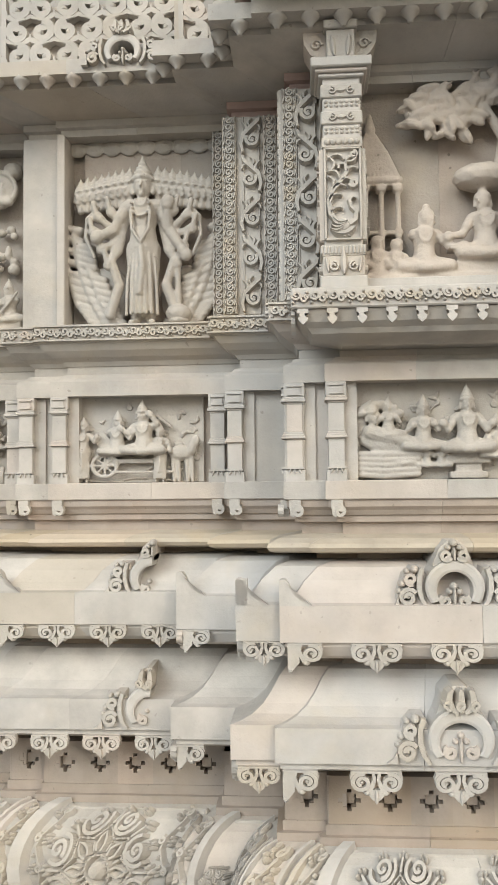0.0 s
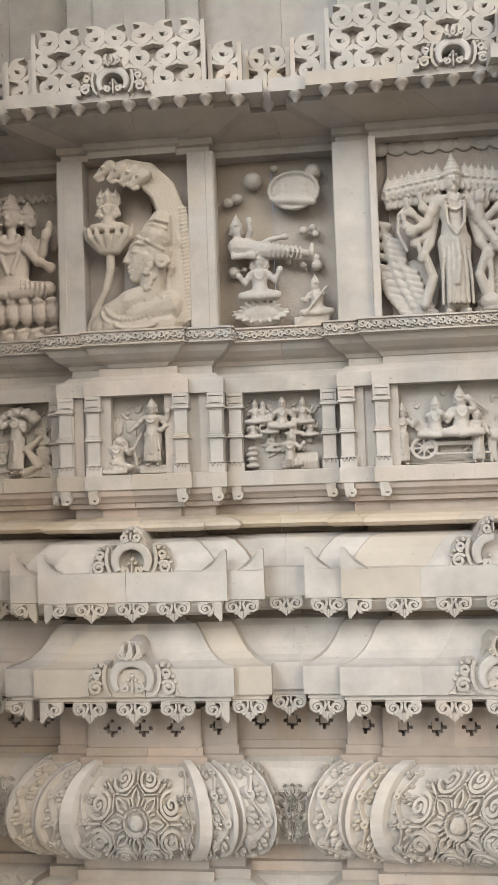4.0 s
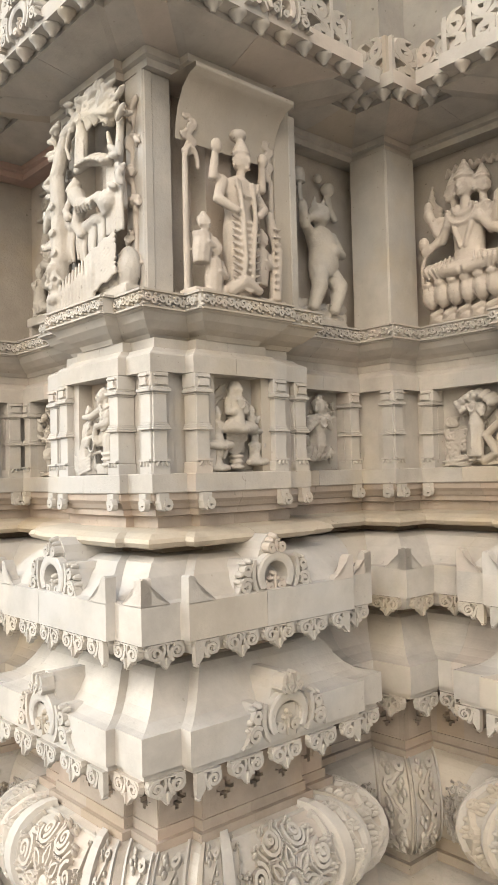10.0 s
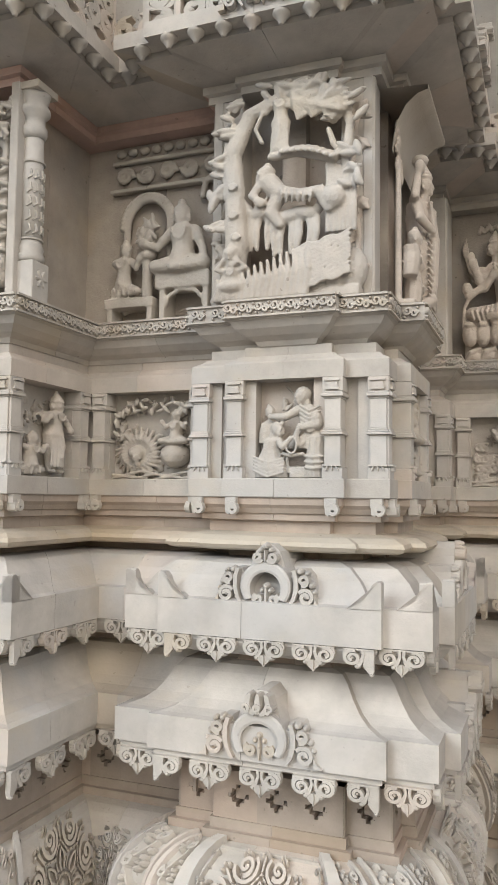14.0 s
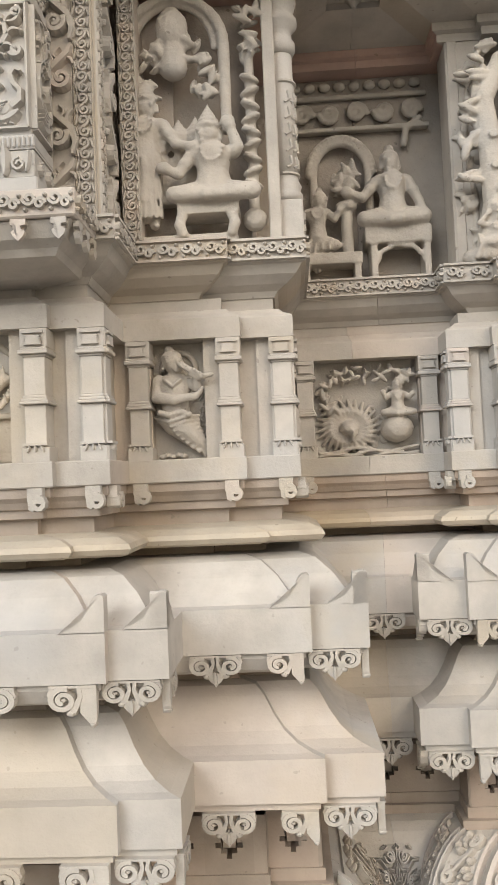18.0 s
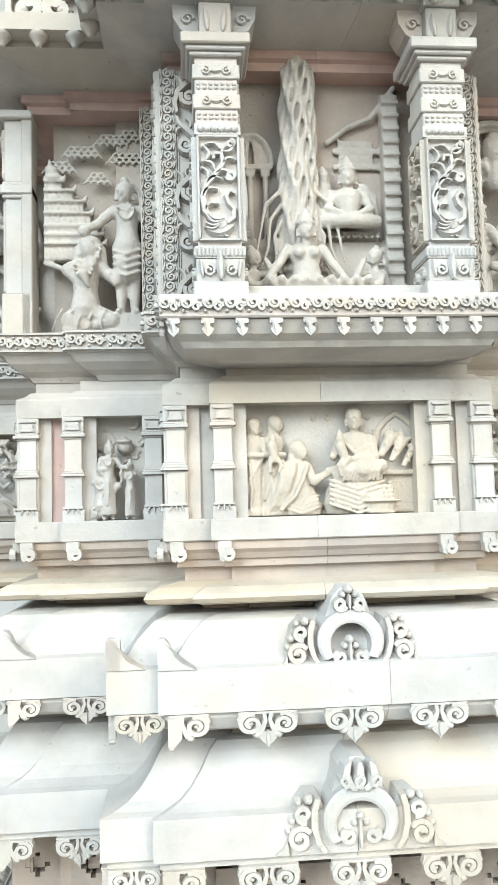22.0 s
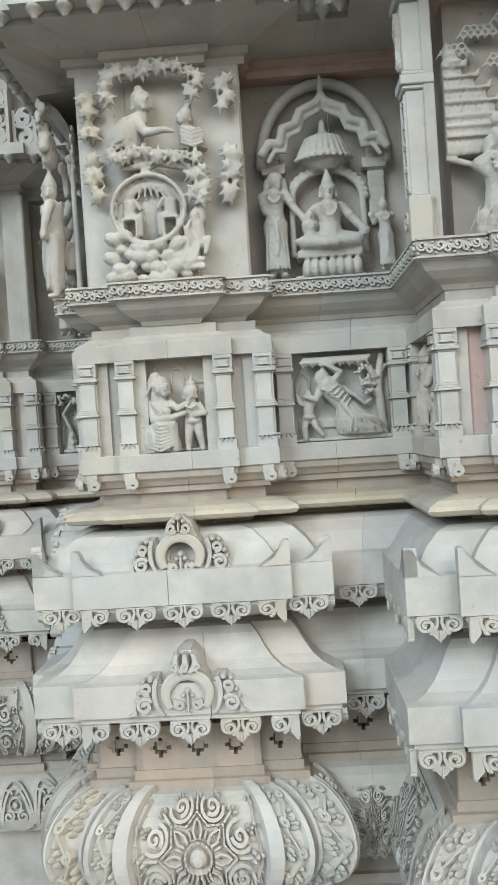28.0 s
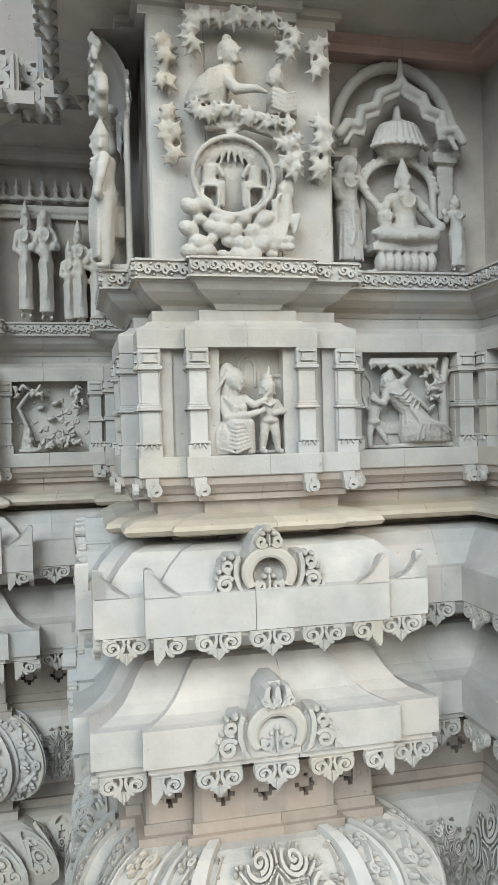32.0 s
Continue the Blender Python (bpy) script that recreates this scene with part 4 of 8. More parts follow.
def bust(c, x, z, r, y, turn=0.0, hair="bun"):
    """Head with brow, eyes, nose, lips, ears and neck; larger and crisper than head()."""
    k = 1 - .35 * abs(turn)
    fx = x + turn * r * .55
    c.ball((x, y, z), r * .82, r * .86, r * 1.02)
    c.ball((fx, y - r * .25, z - r * .45), r * .55, r * .55, r * .55)
    c.cap((fx + turn * r * .18, y - r * .86 * k, z + r * .18), (fx + turn * r * .42, y - r * .98 * k, z - r * .20), r * .10, r * .17)
    c.cap((fx - r * .18, y - r * .80 * k, z - r * .46), (fx + r * .18, y - r * .80 * k, z - r * .46), r * .10)
    c.ball((fx, y - r * .70 * k, z - r * .76), r * .22)
    for s in (-1, 1):
        c.ball((fx + s * r * .34, y - r * .74 * k, z + r * .10), r * .17, r * .12, r * .10)
        c.cap((fx + s * r * .12, y - r * .80 * k, z + r * .32), (fx + s * r * .52, y - r * .66 * k, z + r * .30), r * .08)
        c.ball((x + s * r * .86, y, z - r * .10), r * .16, r * .2, r * .30)
        c.ball((x + s * r * .90, y - r * .1, z - r * .55), r * .17)
    c.cap((x, y, z - r * .7), (x, y + r * .1, z - r * 1.6), r * .42, r * .5)
    if hair == "bun":
        c.ball((x - turn * r * .2, y + r * .15, z + r * .38), r * .95, r * .9, r * .78)
        c.ball((x - turn * r * .5, y, z + r * 1.1), r * .42)
    elif hair == "veil":
        c.ball((x - turn * r * .25, y + r * .2, z + r * .25), r * 1.08, r * .9, r * 1.0)
        c.chain([(x - turn * r * .9, y + r * .2, z + r * .4), (x - turn * r * 1.2, y + r * .2, z - r * .7), (x - turn * r * 1.3, y + r * .2, z - r * 2.0)], r * .5, r * .55)
    elif hair == "crown":
        for zz, rr in ((.70, .92), (1.05, .80), (1.4, .60), (1.75, .40), (2.05, .22)):
            c.ball((x, y, z + r * zz), r * rr, r * rr, r * .26)
    elif hair == "long":
        c.ball((x - turn * r * .2, y + r * .15, z + r * .35), r * 1.0, r * .95, r * .85)
        for i in range(4):
            c.chain([(x - turn * r * (.5 + .12 * i), y - r * .2, z + r * (.9 - .1 * i)), (x - turn * r * (1.1 + .08 * i), y, z), (x - turn * r * (1.2 + .15 * i), y + r * .1, z - r * 1.6)], r * .22, r * .16)


def wrap_lines(c, x0, x1, z0, z1, n, y, r=.0042, sag=.02):
    """Draped folds: n bowed ridges between two heights."""
    for k in range(n):
        z = z0 + (z1 - z0) * k / max(1, n - 1)
        c.chain([(x0, y + .012, z + sag * .5), ((x0 + x1) / 2, y, z - sag * .5), (x1, y + .012, z + sag * .3)], r)


def star_leaf(c, x, z, r, y, a0):
    """A five-fingered leaf."""
    for k in range(5):
        a = a0 + 2 * math.pi * k / 5
        c.cap((x + .25 * r * math.cos(a), y - .004, z + .25 * r * math.sin(a)), (x + r * math.cos(a), y + .004, z + r * math.sin(a)), r * .26, r * .10)
    c.ball((x, y - .006, z), r * .22)


def canopy(c, pts, n, r, y, rnd, spread):
    for i in range(n):
        x, z = pts[i % len(pts)]
        star_leaf(c, x + rnd.uniform(-spread, spread), z + rnd.uniform(-spread, spread), r * rnd.uniform(.8, 1.15), y + rnd.uniform(-.014, .012), rnd.uniform(0, 6.3))



def relief(f, u, o, z, c, label, voxel=0.0055, name="relief_carving", group="carved reliefs on the wall", smooth=1, mat=None):
    me = c.mesh(name, mat or STATUE, voxel, smooth)
    ob = new(name, me)
    ob.matrix_basis = face_pose(f, u, o, z)
    tagged(ob, label, "relief", group)
    return ob

# ---------------------------------------------------------------- statue storey: piers, posts, jambs
LOWER_FACES = (FACES, F_B, F_C, F_CS, F_D, F_DS, F_HOOD, F_HOOD2, F_GOD, F_A, F_R, F_L, F_RR, F_LR, F_RS, F_LS, F_CR, F_DR, F_BR, F_FAR, F_MUS, F_SAGE, F_AS)
F_B, F_C, F_CS, F_D, F_DS, F_HOOD, F_HOOD2, F_GOD, F_A, F_R, F_L, F_RR, F_LR, F_RS, F_LS, F_CR, F_DR, F_BR, F_FAR, F_MUS, F_SAGE, F_AS = (
    FACES_UP[FACES.index(f)] for f in LOWER_FACES[1:])
FACES = FACES_UP
piers = thing("statue_piers", "plain sandstone piers between the statue niches", "wall", kind="structure")


def pier(f, u0, u1, o, z0=2.165, z1=2.875, mat=PALE, deep=0.12):
    return part("pier_stone", new_box(u0, u1, -o, deep, z0, z1, bevel=0.003), mat, piers, m=face_pose(f))


for f in FACES:
    if f.length < 0.3 and f not in (F_B, F_A, F_C, F_CS, F_D, F_DS, F_R, F_L, F_HOOD, F_HOOD2):
        el, er = (0.016 if f.le > 0 else -0.03), (f.length - 0.016 if f.re > 0 else f.length + 0.03)
        k = FACES.index(f)
        if f.length < 0.06 or (f.length < 0.1 and (F_CS in FACES[k - 1:k + 2] or F_DS in FACES[k - 1:k + 2])):
            continue
        after = FACES[min(k + 2, len(FACES) - 1)]
        if FACES[k - 2] in (F_C, F_R, F_HOOD, F_HOOD2) or after in (F_C, F_L, F_HOOD, F_HOOD2, F_CS, F_DS) or FACES[k - 2] in (F_CS, F_DS):
            if f.re > 0:
                pier(f, er - 0.032, er, -0.012)
            else:
                pier(f, el, el + 0.032, -0.012)
        elif er > el:
            pier(f, el, er, -0.012)
pier(F_GOD, 0.022, 0.052, -0.004)
pier(F_D, 0.03, F_D.length - 0.03, -0.055, mat=CARVED)

# running scroll strips on the jambs
bm = bmesh.new()
for s in (-1, 1):
    ribbon(bm, spiral(0.002 * s, 0.0130 * s, 0.0135, 0.0035, 90 * s, 1.35, 14), 0.0042, 0.009, crest=.6)
    boss(bm, 0.002 * s, 0.0130 * s, 0.0035, 0.010, n=6)
    leaf(bm, 0.014 * s, 0.002, 0.020 * s, 0.024 * s, 0.0050, 0.009)
    leaf(bm, -0.014 * s, 0.004 * s, -0.019 * s, 0.026 * s, 0.0045, 0.009)
JAMB = finish(bm, "jamb_scroll", CARVED)
bm = bmesh.new()
ribbon(bm, [(-0.028, -0.062), (-0.034, -0.034), (-0.026, 0.0), (0.0, 0.026), (0.024, 0.046), (0.030, 0.064)], [0.006, 0.009, 0.011, 0.011, 0.009, 0.006], 0.022, crest=.6)
ribbon(bm, spiral(0.006, -0.018, 0.024, 0.006, 150, 1.45, 18), [0.0095 - 0.0002 * i for i in range(19)], 0.024, crest=.6)
boss(bm, 0.006, -0.018, 0.010, 0.026)
leaf(bm, -0.020, 0.006, -0.032, 0.046, 0.010, 0.018, bow=-0.25)
leaf(bm, 0.014, 0.034, 0.032, 0.018, 0.008, 0.016, bow=0.3)
leaf(bm, -0.004, 0.030, 0.004, 0.060, 0.008, 0.016, bow=0.3)
VINE = finish(bm, "vine_scroll", CARVED)


def jamb(f, u, o, z0=2.18, z1=2.87, me=None, step=0.052, edges=0.024, flip=False):
    t = thing("carved_jamb", "sandstone jamb strip carved with running scrolls", "jamb", "carved jambs", m=face_pose(f, u, o))
    part("strip", new_box(-edges, edges, 0.0, 0.11, z0, z1), PALE, t)
    bm = bmesh.new()
    for s in (-1, 1):
        ribbon(bm, [(s * edges * .9, z0), (s * edges * .9, z1)], 0.0025, 0.005)
    part("edge_bead", finish(bm, "edge_bead", CARVED), CARVED, t)
    n = int((z1 - z0) / step)
    for i in range(n):
        part("vine_scroll" if me is VINE else "jamb_scroll", me or JAMB, CARVED, t, m=shift(0, 0, z0 + (z1 - z0) * (i + .5) / n) @ Matrix.Diagonal((-1 if (i % 2 and me is VINE) else 1, 1, 1, 1)))


for fb, sx in ((F_B, 1), (F_B, -1), (F_A, -1), (F_A, 1)):
    i = FACES.index(fb)
    fp = FACES[i + 2 * sx]                      # pier beside the balcony
    jamb(fp, 0.03 if sx < 0 else fp.length - 0.03, 0.0)
    jamb(fp, 0.085 if sx < 0 else fp.length - 0.085, -0.004, me=VINE, step=0.12, edges=0.03)
    fs = FACES[i + 3 * sx]                      # its side
    jamb(fs, fs.length - 0.03 if sx < 0 else 0.03, 0.0)
    if fs.length > 0.19:
        jamb(fs, fs.length / 2, -0.004, me=VINE, step=0.12, edges=0.03)
jamb(F_GOD, F_GOD.length - 0.026, -0.03, edges=0.022)
jamb(F_AS, 0.024, -0.002)
jamb(F_AS, 0.10, -0.006, me=VINE, step=0.12, edges=0.03)
jamb(F_AS, 0.165, -0.002)
jamb(F_L, F_L.length - 0.035, 0.0)
jamb(F_R, 0.035, 0.0)


# ---------------------------------------------------------------- balconies with pillars
def balcony(f, label):
    L, half = f.length, 0.46
    mid = L / 2
    t = thing("balcony", label, "balcony", "balconies", m=face_pose(f, mid, 0))
    fr = 0.195
    bm = bmesh.new()
    box(bm, -half, half, -fr, 0.10, 2.105, 2.165, bevel=0.004)
    part("floor_slab", bm, CUT, t)
    bm = bmesh.new()
    prof = [(fr - 0.012, 2.103), (fr - 0.03, 2.07), (fr - 0.05, 2.055), (fr - 0.06, 2.04), (0.05, 2.025), (0.04, 2.02)]
    rows = []
    for o, z in prof:
        w = half - (fr - o)
        rows.append([bm.verts.new(c) for c in ((-w, 0.06, z), (-w, -o, z), (w, -o, z), (w, 0.06, z))])
    for a, b in zip(rows, rows[1:]):
        for i in range(3):
            bm.faces.new((a[i], a[i + 1], b[i + 1], b[i]))
    bm.faces.new(rows[0])
    bm.faces.new(rows[-1][::-1])
    bmesh.ops.recalc_face_normals(bm, faces=bm.faces)
    part("corbel", bm, PALE, t)
    n = 17
    for i in range(n):
        part("band_scroll", SCROLL, CARVED, t, m=shift(-half + 2 * half * (i + .5) / n, -fr, 0.0))
    for s in (-1, 1):
        for k in range(3):
            part("band_scroll", SCROLL, CARVED, t, m=shift(s * half, -fr + 0.03 + 0.055 * k, 0.0, 90 * s))
    bm = bmesh.new()
    plate(bm, [(-0.016, 0), (0.016, 0), (0.016, -0.012), (0.005, -0.014), (0.005, -0.020), (0.015, -0.026), (0.011, -0.036), (0.0, -0.046),
               (-0.011, -0.036), (-0.015, -0.026), (-0.005, -0.020), (-0.005, -0.014), (-0.016, -0.012)], -0.006, 0.006)
    drop = finish(bm, "leaf_drop", CUT)
    for i in range(11):
        part("leaf_drop", drop, CUT, t, m=shift(-half + 0.035 + (2 * half - 0.07) * i / 10, -fr + 0.006, 2.103))
    for s in (-1, 1):
        for k in range(3):
            part("leaf_drop", drop, CUT, t, m=shift(s * (half - 0.006), -fr + 0.045 + 0.06 * k, 2.103, 90 * s))
    part("step", new_box(-0.29, 0.29, -0.09, 0.12, 2.165, 2.215, bevel=0.003), CUT, t)
    return t


def pillar(f, u, o, label):
    """Square pillar of the balcony, 0.115 wide, with carved base, bird panel, bands, abacus and bracket capital."""
    t = thing("pillar", label, "pillar", "balcony pillars", m=face_pose(f, u, o, 2.165 * 0.043) @ Matrix.Diagonal((1, 1, 0.957, 1)))
    w = 0.056
    bx = lambda *a: new_box(*a, bevel=0.003)
    part("plinth_block", bx(-w - .014, w + .014, -w - .014, w + .014, 2.165, 2.21), CUT, t)
    bm = bx(-w - .006, w + .006, -w - .006, w + .006, 2.21, 2.275)
    for s in (-1, 1):
        ribbon(bm, spiral(s * 0.03, 2.24, 0.016, 0.004, 90, 1.3 * s, 12), 0.005, 0.010, lambda u_, v, h: (u_, -w - .006 - h, v))
        leaf(bm, s * 0.052, 2.27, s * 0.045, 2.222, 0.007, 0.010, lambda u_, v, h: (u_, -w - .006 - h, v))
        ribbon(bm, spiral(s * 0.03, 2.24, 0.016, 0.004, 90, 1.3 * s, 12), 0.005, 0.010, lambda u_, v, h: (w + .006 + h, u_, v))
        ribbon(bm, spiral(s * 0.03, 2.24, 0.016, 0.004, 90, 1.3 * s, 12), 0.005, 0.010, lambda u_, v, h: (-w - .006 - h, u_, v))
    leaf(bm, 0, 2.285, 0, 2.215, 0.013, 0.016, lambda u_, v, h: (u_, -w - .006 - h, v))
    part("carved_base", bm, CARVED, t)
    bm = bmesh.new()
    for i in range(13):
        box(bm, -w - .012 + i * (2 * w + .024) / 13, -w - .012 + (i + .72) * (2 * w + .024) / 13, -w - .014, w + .012, 2.278, 2.304, bevel=0.003)
    box(bm, -w - .008, w + .008, -w - .008, w + .008, 2.275, 2.307)
    part("gadroon_ring", bm, CUT, t)
    part("shaft", bx(-w, w, -w, w, 2.307, 2.845), CUT, t)

    def panel(fn, name):
        bm = bmesh.new()
        z0, z1, q = 2.325, 2.610, w - 0.004
        for a, b in (((-q, z0), (-q, z1)), ((q, z0), (q, z1)), ((-q, z0), (q, z0)), ((-q, z1), (q, z1))):
            ribbon(bm, [a, b], 0.005, 0.013, fn)
        # swan below, its plumed tail curling up through the panel
        boss(bm, 0.002, 2.366, 0.027, 0.022, fn, 12)
        leaf(bm, -0.034, 2.352, 0.034, 2.362, 0.020, 0.018, fn, bow=-.15)
        for k in range(4):
            leaf(bm, 0.012 - .004 * k, 2.380 - .006 * k, -0.030 - .003 * k, 2.392 - .012 * k, 0.006, 0.024, fn, bow=.2)
        ribbon(bm, [(0.018, 2.370), (0.036, 2.384), (0.038, 2.408), (0.024, 2.424), (0.018, 2.444), (0.028, 2.458), (0.040, 2.450)], [.010, .009, .008, .0075, .0075, .008, .004], 0.019, fn, crest=.6)
        for x in (-0.004, 0.012):
            ribbon(bm, [(x, 2.348), (x + .002, 2.336), (x + .010, 2.334)], 0.0035, 0.012, fn)
        plume = [(-0.016, 2.376), (-0.036, 2.402), (-0.042, 2.440), (-0.030, 2.478), (-0.006, 2.506), (0.012, 2.534), (0.008, 2.560), (-0.010, 2.560), (-0.012, 2.544)]
        ribbon(bm, plume, [.010, .010, .0095, .009, .0085, .008, .007, .006, .005], 0.019, fn, crest=.7)
        for (x, z), (dx, dz) in zip(plume[1:7], ((.030, .020), (.036, .022), (.036, .012), (.036, -.004), (.030, .010), (.030, .020))):
            leaf(bm, x, z, x + dx, z + dz, 0.0085, 0.019, fn, bow=.3)
            boss(bm, x + dx, z + dz, 0.0065, 0.019, fn, 7)
        for x, z, dx, dz in ((-.030, 2.490, -.012, .030), (-.010, 2.512, -.030, .026), (.004, 2.572, -.034, .014), (.010, 2.566, .030, .026), (-.034, 2.540, -.004, .040)):
            leaf(bm, x, z, x + dx, z + dz, 0.0085, 0.018, fn, bow=-.3)
            boss(bm, x + dx, z + dz, 0.0065, 0.018, fn, 7)
        ribbon(bm, spiral(0.030, 2.500, 0.014, 0.004, 200, 1.3, 12), 0.0055, 0.018, fn, crest=.7)
        ribbon(bm, spiral(0.032, 2.588, 0.012, 0.004, 90, -1.3, 12), 0.0050, 0.018, fn, crest=.7)
        part("bird_panel", finish(bm, "bird_panel", CARVED), CARVED, t)
    panel(lambda u_, v, h: (u_, -w - h, v), "front")
    panel(lambda u_, v, h: (w + h, u_, v), "right")
    panel(lambda u_, v, h: (-w - h, -u_, v), "left")
    bm = bmesh.new()
    box(bm, -w - .004, w + .004, -w - .004, w + .004, 2.618, 2.648)
    for i in range(6):
        boss(bm, -w + .012 + i * (2 * w - .024) / 5, 2.633, 0.010, 0.009, lambda u_, v, h: (u_, -w - .004 - h, v), n=8)
    part("bead_band", bm, CUT, t)
    for z0, nm in ((2.690, "band"), (2.775, "band")):
        bm = bx(-w - .006, w + .006, -w - .006, w + .006, z0, z0 + 0.042)
        for s in (-1, 1):
            ribbon(bm, spiral(s * 0.028, z0 + .021, 0.013, 0.003, 90, 1.25 * s, 10), 0.0035, 0.006, lambda u_, v, h: (u_, -w - .006 - h, v))
        leaf(bm, -0.012, z0 + .02, 0.012, z0 + .022, 0.009, 0.007, lambda u_, v, h: (u_, -w - .006 - h, v))
        for i in range(7):
            for r in range(2):
                boss(bm, -w + .010 + i * (2 * w - .02) / 6, z0 - .012 - .012 * r, 0.0065, 0.005, lambda u_, v, h: (u_, -w - h, v), n=6)
                boss(bm, -w + .010 + i * (2 * w - .02) / 6, z0 - .012 - .012 * r, 0.0065, 0.005, lambda u_, v, h: (w + h, u_, v), n=6)
        part("carved_band", bm, CARVED, t)
    for k, (e, z0, z1) in enumerate(((0.012, 2.838, 2.85), (0.022, 2.85, 2.862), (0.034, 2.862, 2.892))):
        part("abacus", bx(-w - e, w + e, -w - e, w + e, z0, z1), CUT, t)
    bm = bx(-0.042, 0.042, -w - .02, w, 2.892, 2.985)
    for s in (-1, 1):
        leaf(bm, s * 0.02, 2.90, s * 0.026, 2.965, 0.010, 0.008, lambda u_, v, h: (u_, -w - .02 - h, v))
    part("bracket_block", bm, CARVED, t)
    part("bracket_cap", bx(-0.05, 0.05, -w - .03, w, 2.985, 3.012), CARVED, t)
    for s in (-1, 1):
        bm = bmesh.new()
        plate(bm, [(s * 0.043, 2.90), (s * 0.06, 2.905), (s * 0.09, 2.925), (s * 0.108, 2.958), (s * 0.112, 3.0), (s * 0.043, 3.0)], -0.05, 0.045)
        ribbon(bm, spiral(s * 0.072, 2.952, 0.018, 0.004, 0, 1.3, 12), 0.005, 0.008, base=0.045)
        part("side_bracket", finish(bm, "side_bracket", CARVED), CARVED, t)


balcony(F_B, "pale sandstone balcony slab with scroll band and hanging leaves")
balcony(F_A, "pale sandstone balcony slab carrying a carved prison scene")
for f in (F_B, F_A):
    m = f.length / 2
    pillar(f, m - 0.302, 0.085, "carved square sandstone pillar with a bird panel")
    pillar(f, m + 0.302, 0.085, "carved square sandstone pillar with a bird panel")
    t = thing("balcony_lintel", "pinkish sandstone lintel and roof slab over the balcony", "lintel", m=face_pose(f, m, 0))
    part("lintel_beam", new_box(-0.47, 0.47, -0.13, 0.02, 2.977, 3.07, bevel=0.003), PINK, t)
    part("soffit_slab", new_box(-0.60, 0.60, -0.17, 0.0, 3.052, 3.0695), PINK, t)
    part("roof_slab", new_box(-0.62, 0.62, -0.42, 0.0, 3.07, 3.13, bevel=0.004), PALE, t)
    for r in range(2):
        for i in range(11):
            part("knob", KNOB, PALE, t, m=shift(-0.55 + 0.11 * i, -0.33 + 0.13 * r, 3.068))


# round column in the recess corners
def round_column(f, u, o):
    t = thing("column", "slender round sandstone column with carved rings", "column", "round columns", m=face_pose(f, u, o))

    def turned(name, prof, mat=CUT, n=20):
        bm = bmesh.new()
        rows = [[bm.verts.new((r * math.cos(2 * math.pi * i / n), r * math.sin(2 * math.pi * i / n), z)) for i in range(n)] for r, z in prof]
        for a, b in zip(rows, rows[1:]):
            for i in range(n):
                bm.faces.new((a[i], a[(i + 1) % n], b[(i + 1) % n], b[i]))
        bm.faces.new(rows[0][::-1])
        bm.faces.new(rows[-1])
        part(name, bm, mat, t, smooth=True)
    bm = new_box(-0.043, 0.043, -0.043, 0.043, 2.165, 2.29, bevel=0.003)
    for k in range(6):
        a = radians(60 * k)
        leaf(bm, 0, 2.235, 0.03 * math.cos(a), 2.235 + 0.03 * math.sin(a), 0.008, 0.006, lambda u_, v, h: (u_, -0.043 - h, v))
    part("square_base", bm, CUT, t)
    turned("foot_ring", [(0.04, 2.29), (0.045, 2.30), (0.045, 2.312), (0.038, 2.322), (0.043, 2.335), (0.036, 2.35), (0.034, 2.36)])
    turned("shaft", [(0.034, 2.36), (0.034, 2.63), (0.032, 2.64), (0.032, 2.70)])
    bm = bmesh.new()
    wrap = lambda u_, v, h: ((0.034 + h) * math.sin(u_ / 0.034), -(0.034 + h) * math.cos(u_ / 0.034), v)
    for k in range(-2, 3):
        for j in range(5):
            ribbon(bm, [(k * .02 - .008, 2.38 + .045 * j), (k * .02 + .006, 2.39 + .045 * j), (k * .02 + .002, 2.412 + .045 * j)], 0.004, 0.006, wrap)
    for zz in (2.365, 2.62):
        ribbon(bm, [(-0.06 + .01 * i, zz) for i in range(13)], 0.005, 0.006, wrap)
    part("leaf_sleeve", finish(bm, "leaf_sleeve", CARVED), CARVED, t)
    turned("neck", [(0.034, 2.70), (0.042, 2.715), (0.042, 2.735), (0.034, 2.745), (0.034, 2.77), (0.05, 2.785), (0.05, 2.80), (0.04, 2.815), (0.046, 2.835), (0.05, 2.85)])
    part("cap_block", new_box(-0.055, 0.055, -0.05, 0.05, 2.85, 2.875, bevel=0.002), CUT, t)


round_column(F_RS, F_RS.length * 0.0 + 0.075, 0.0)


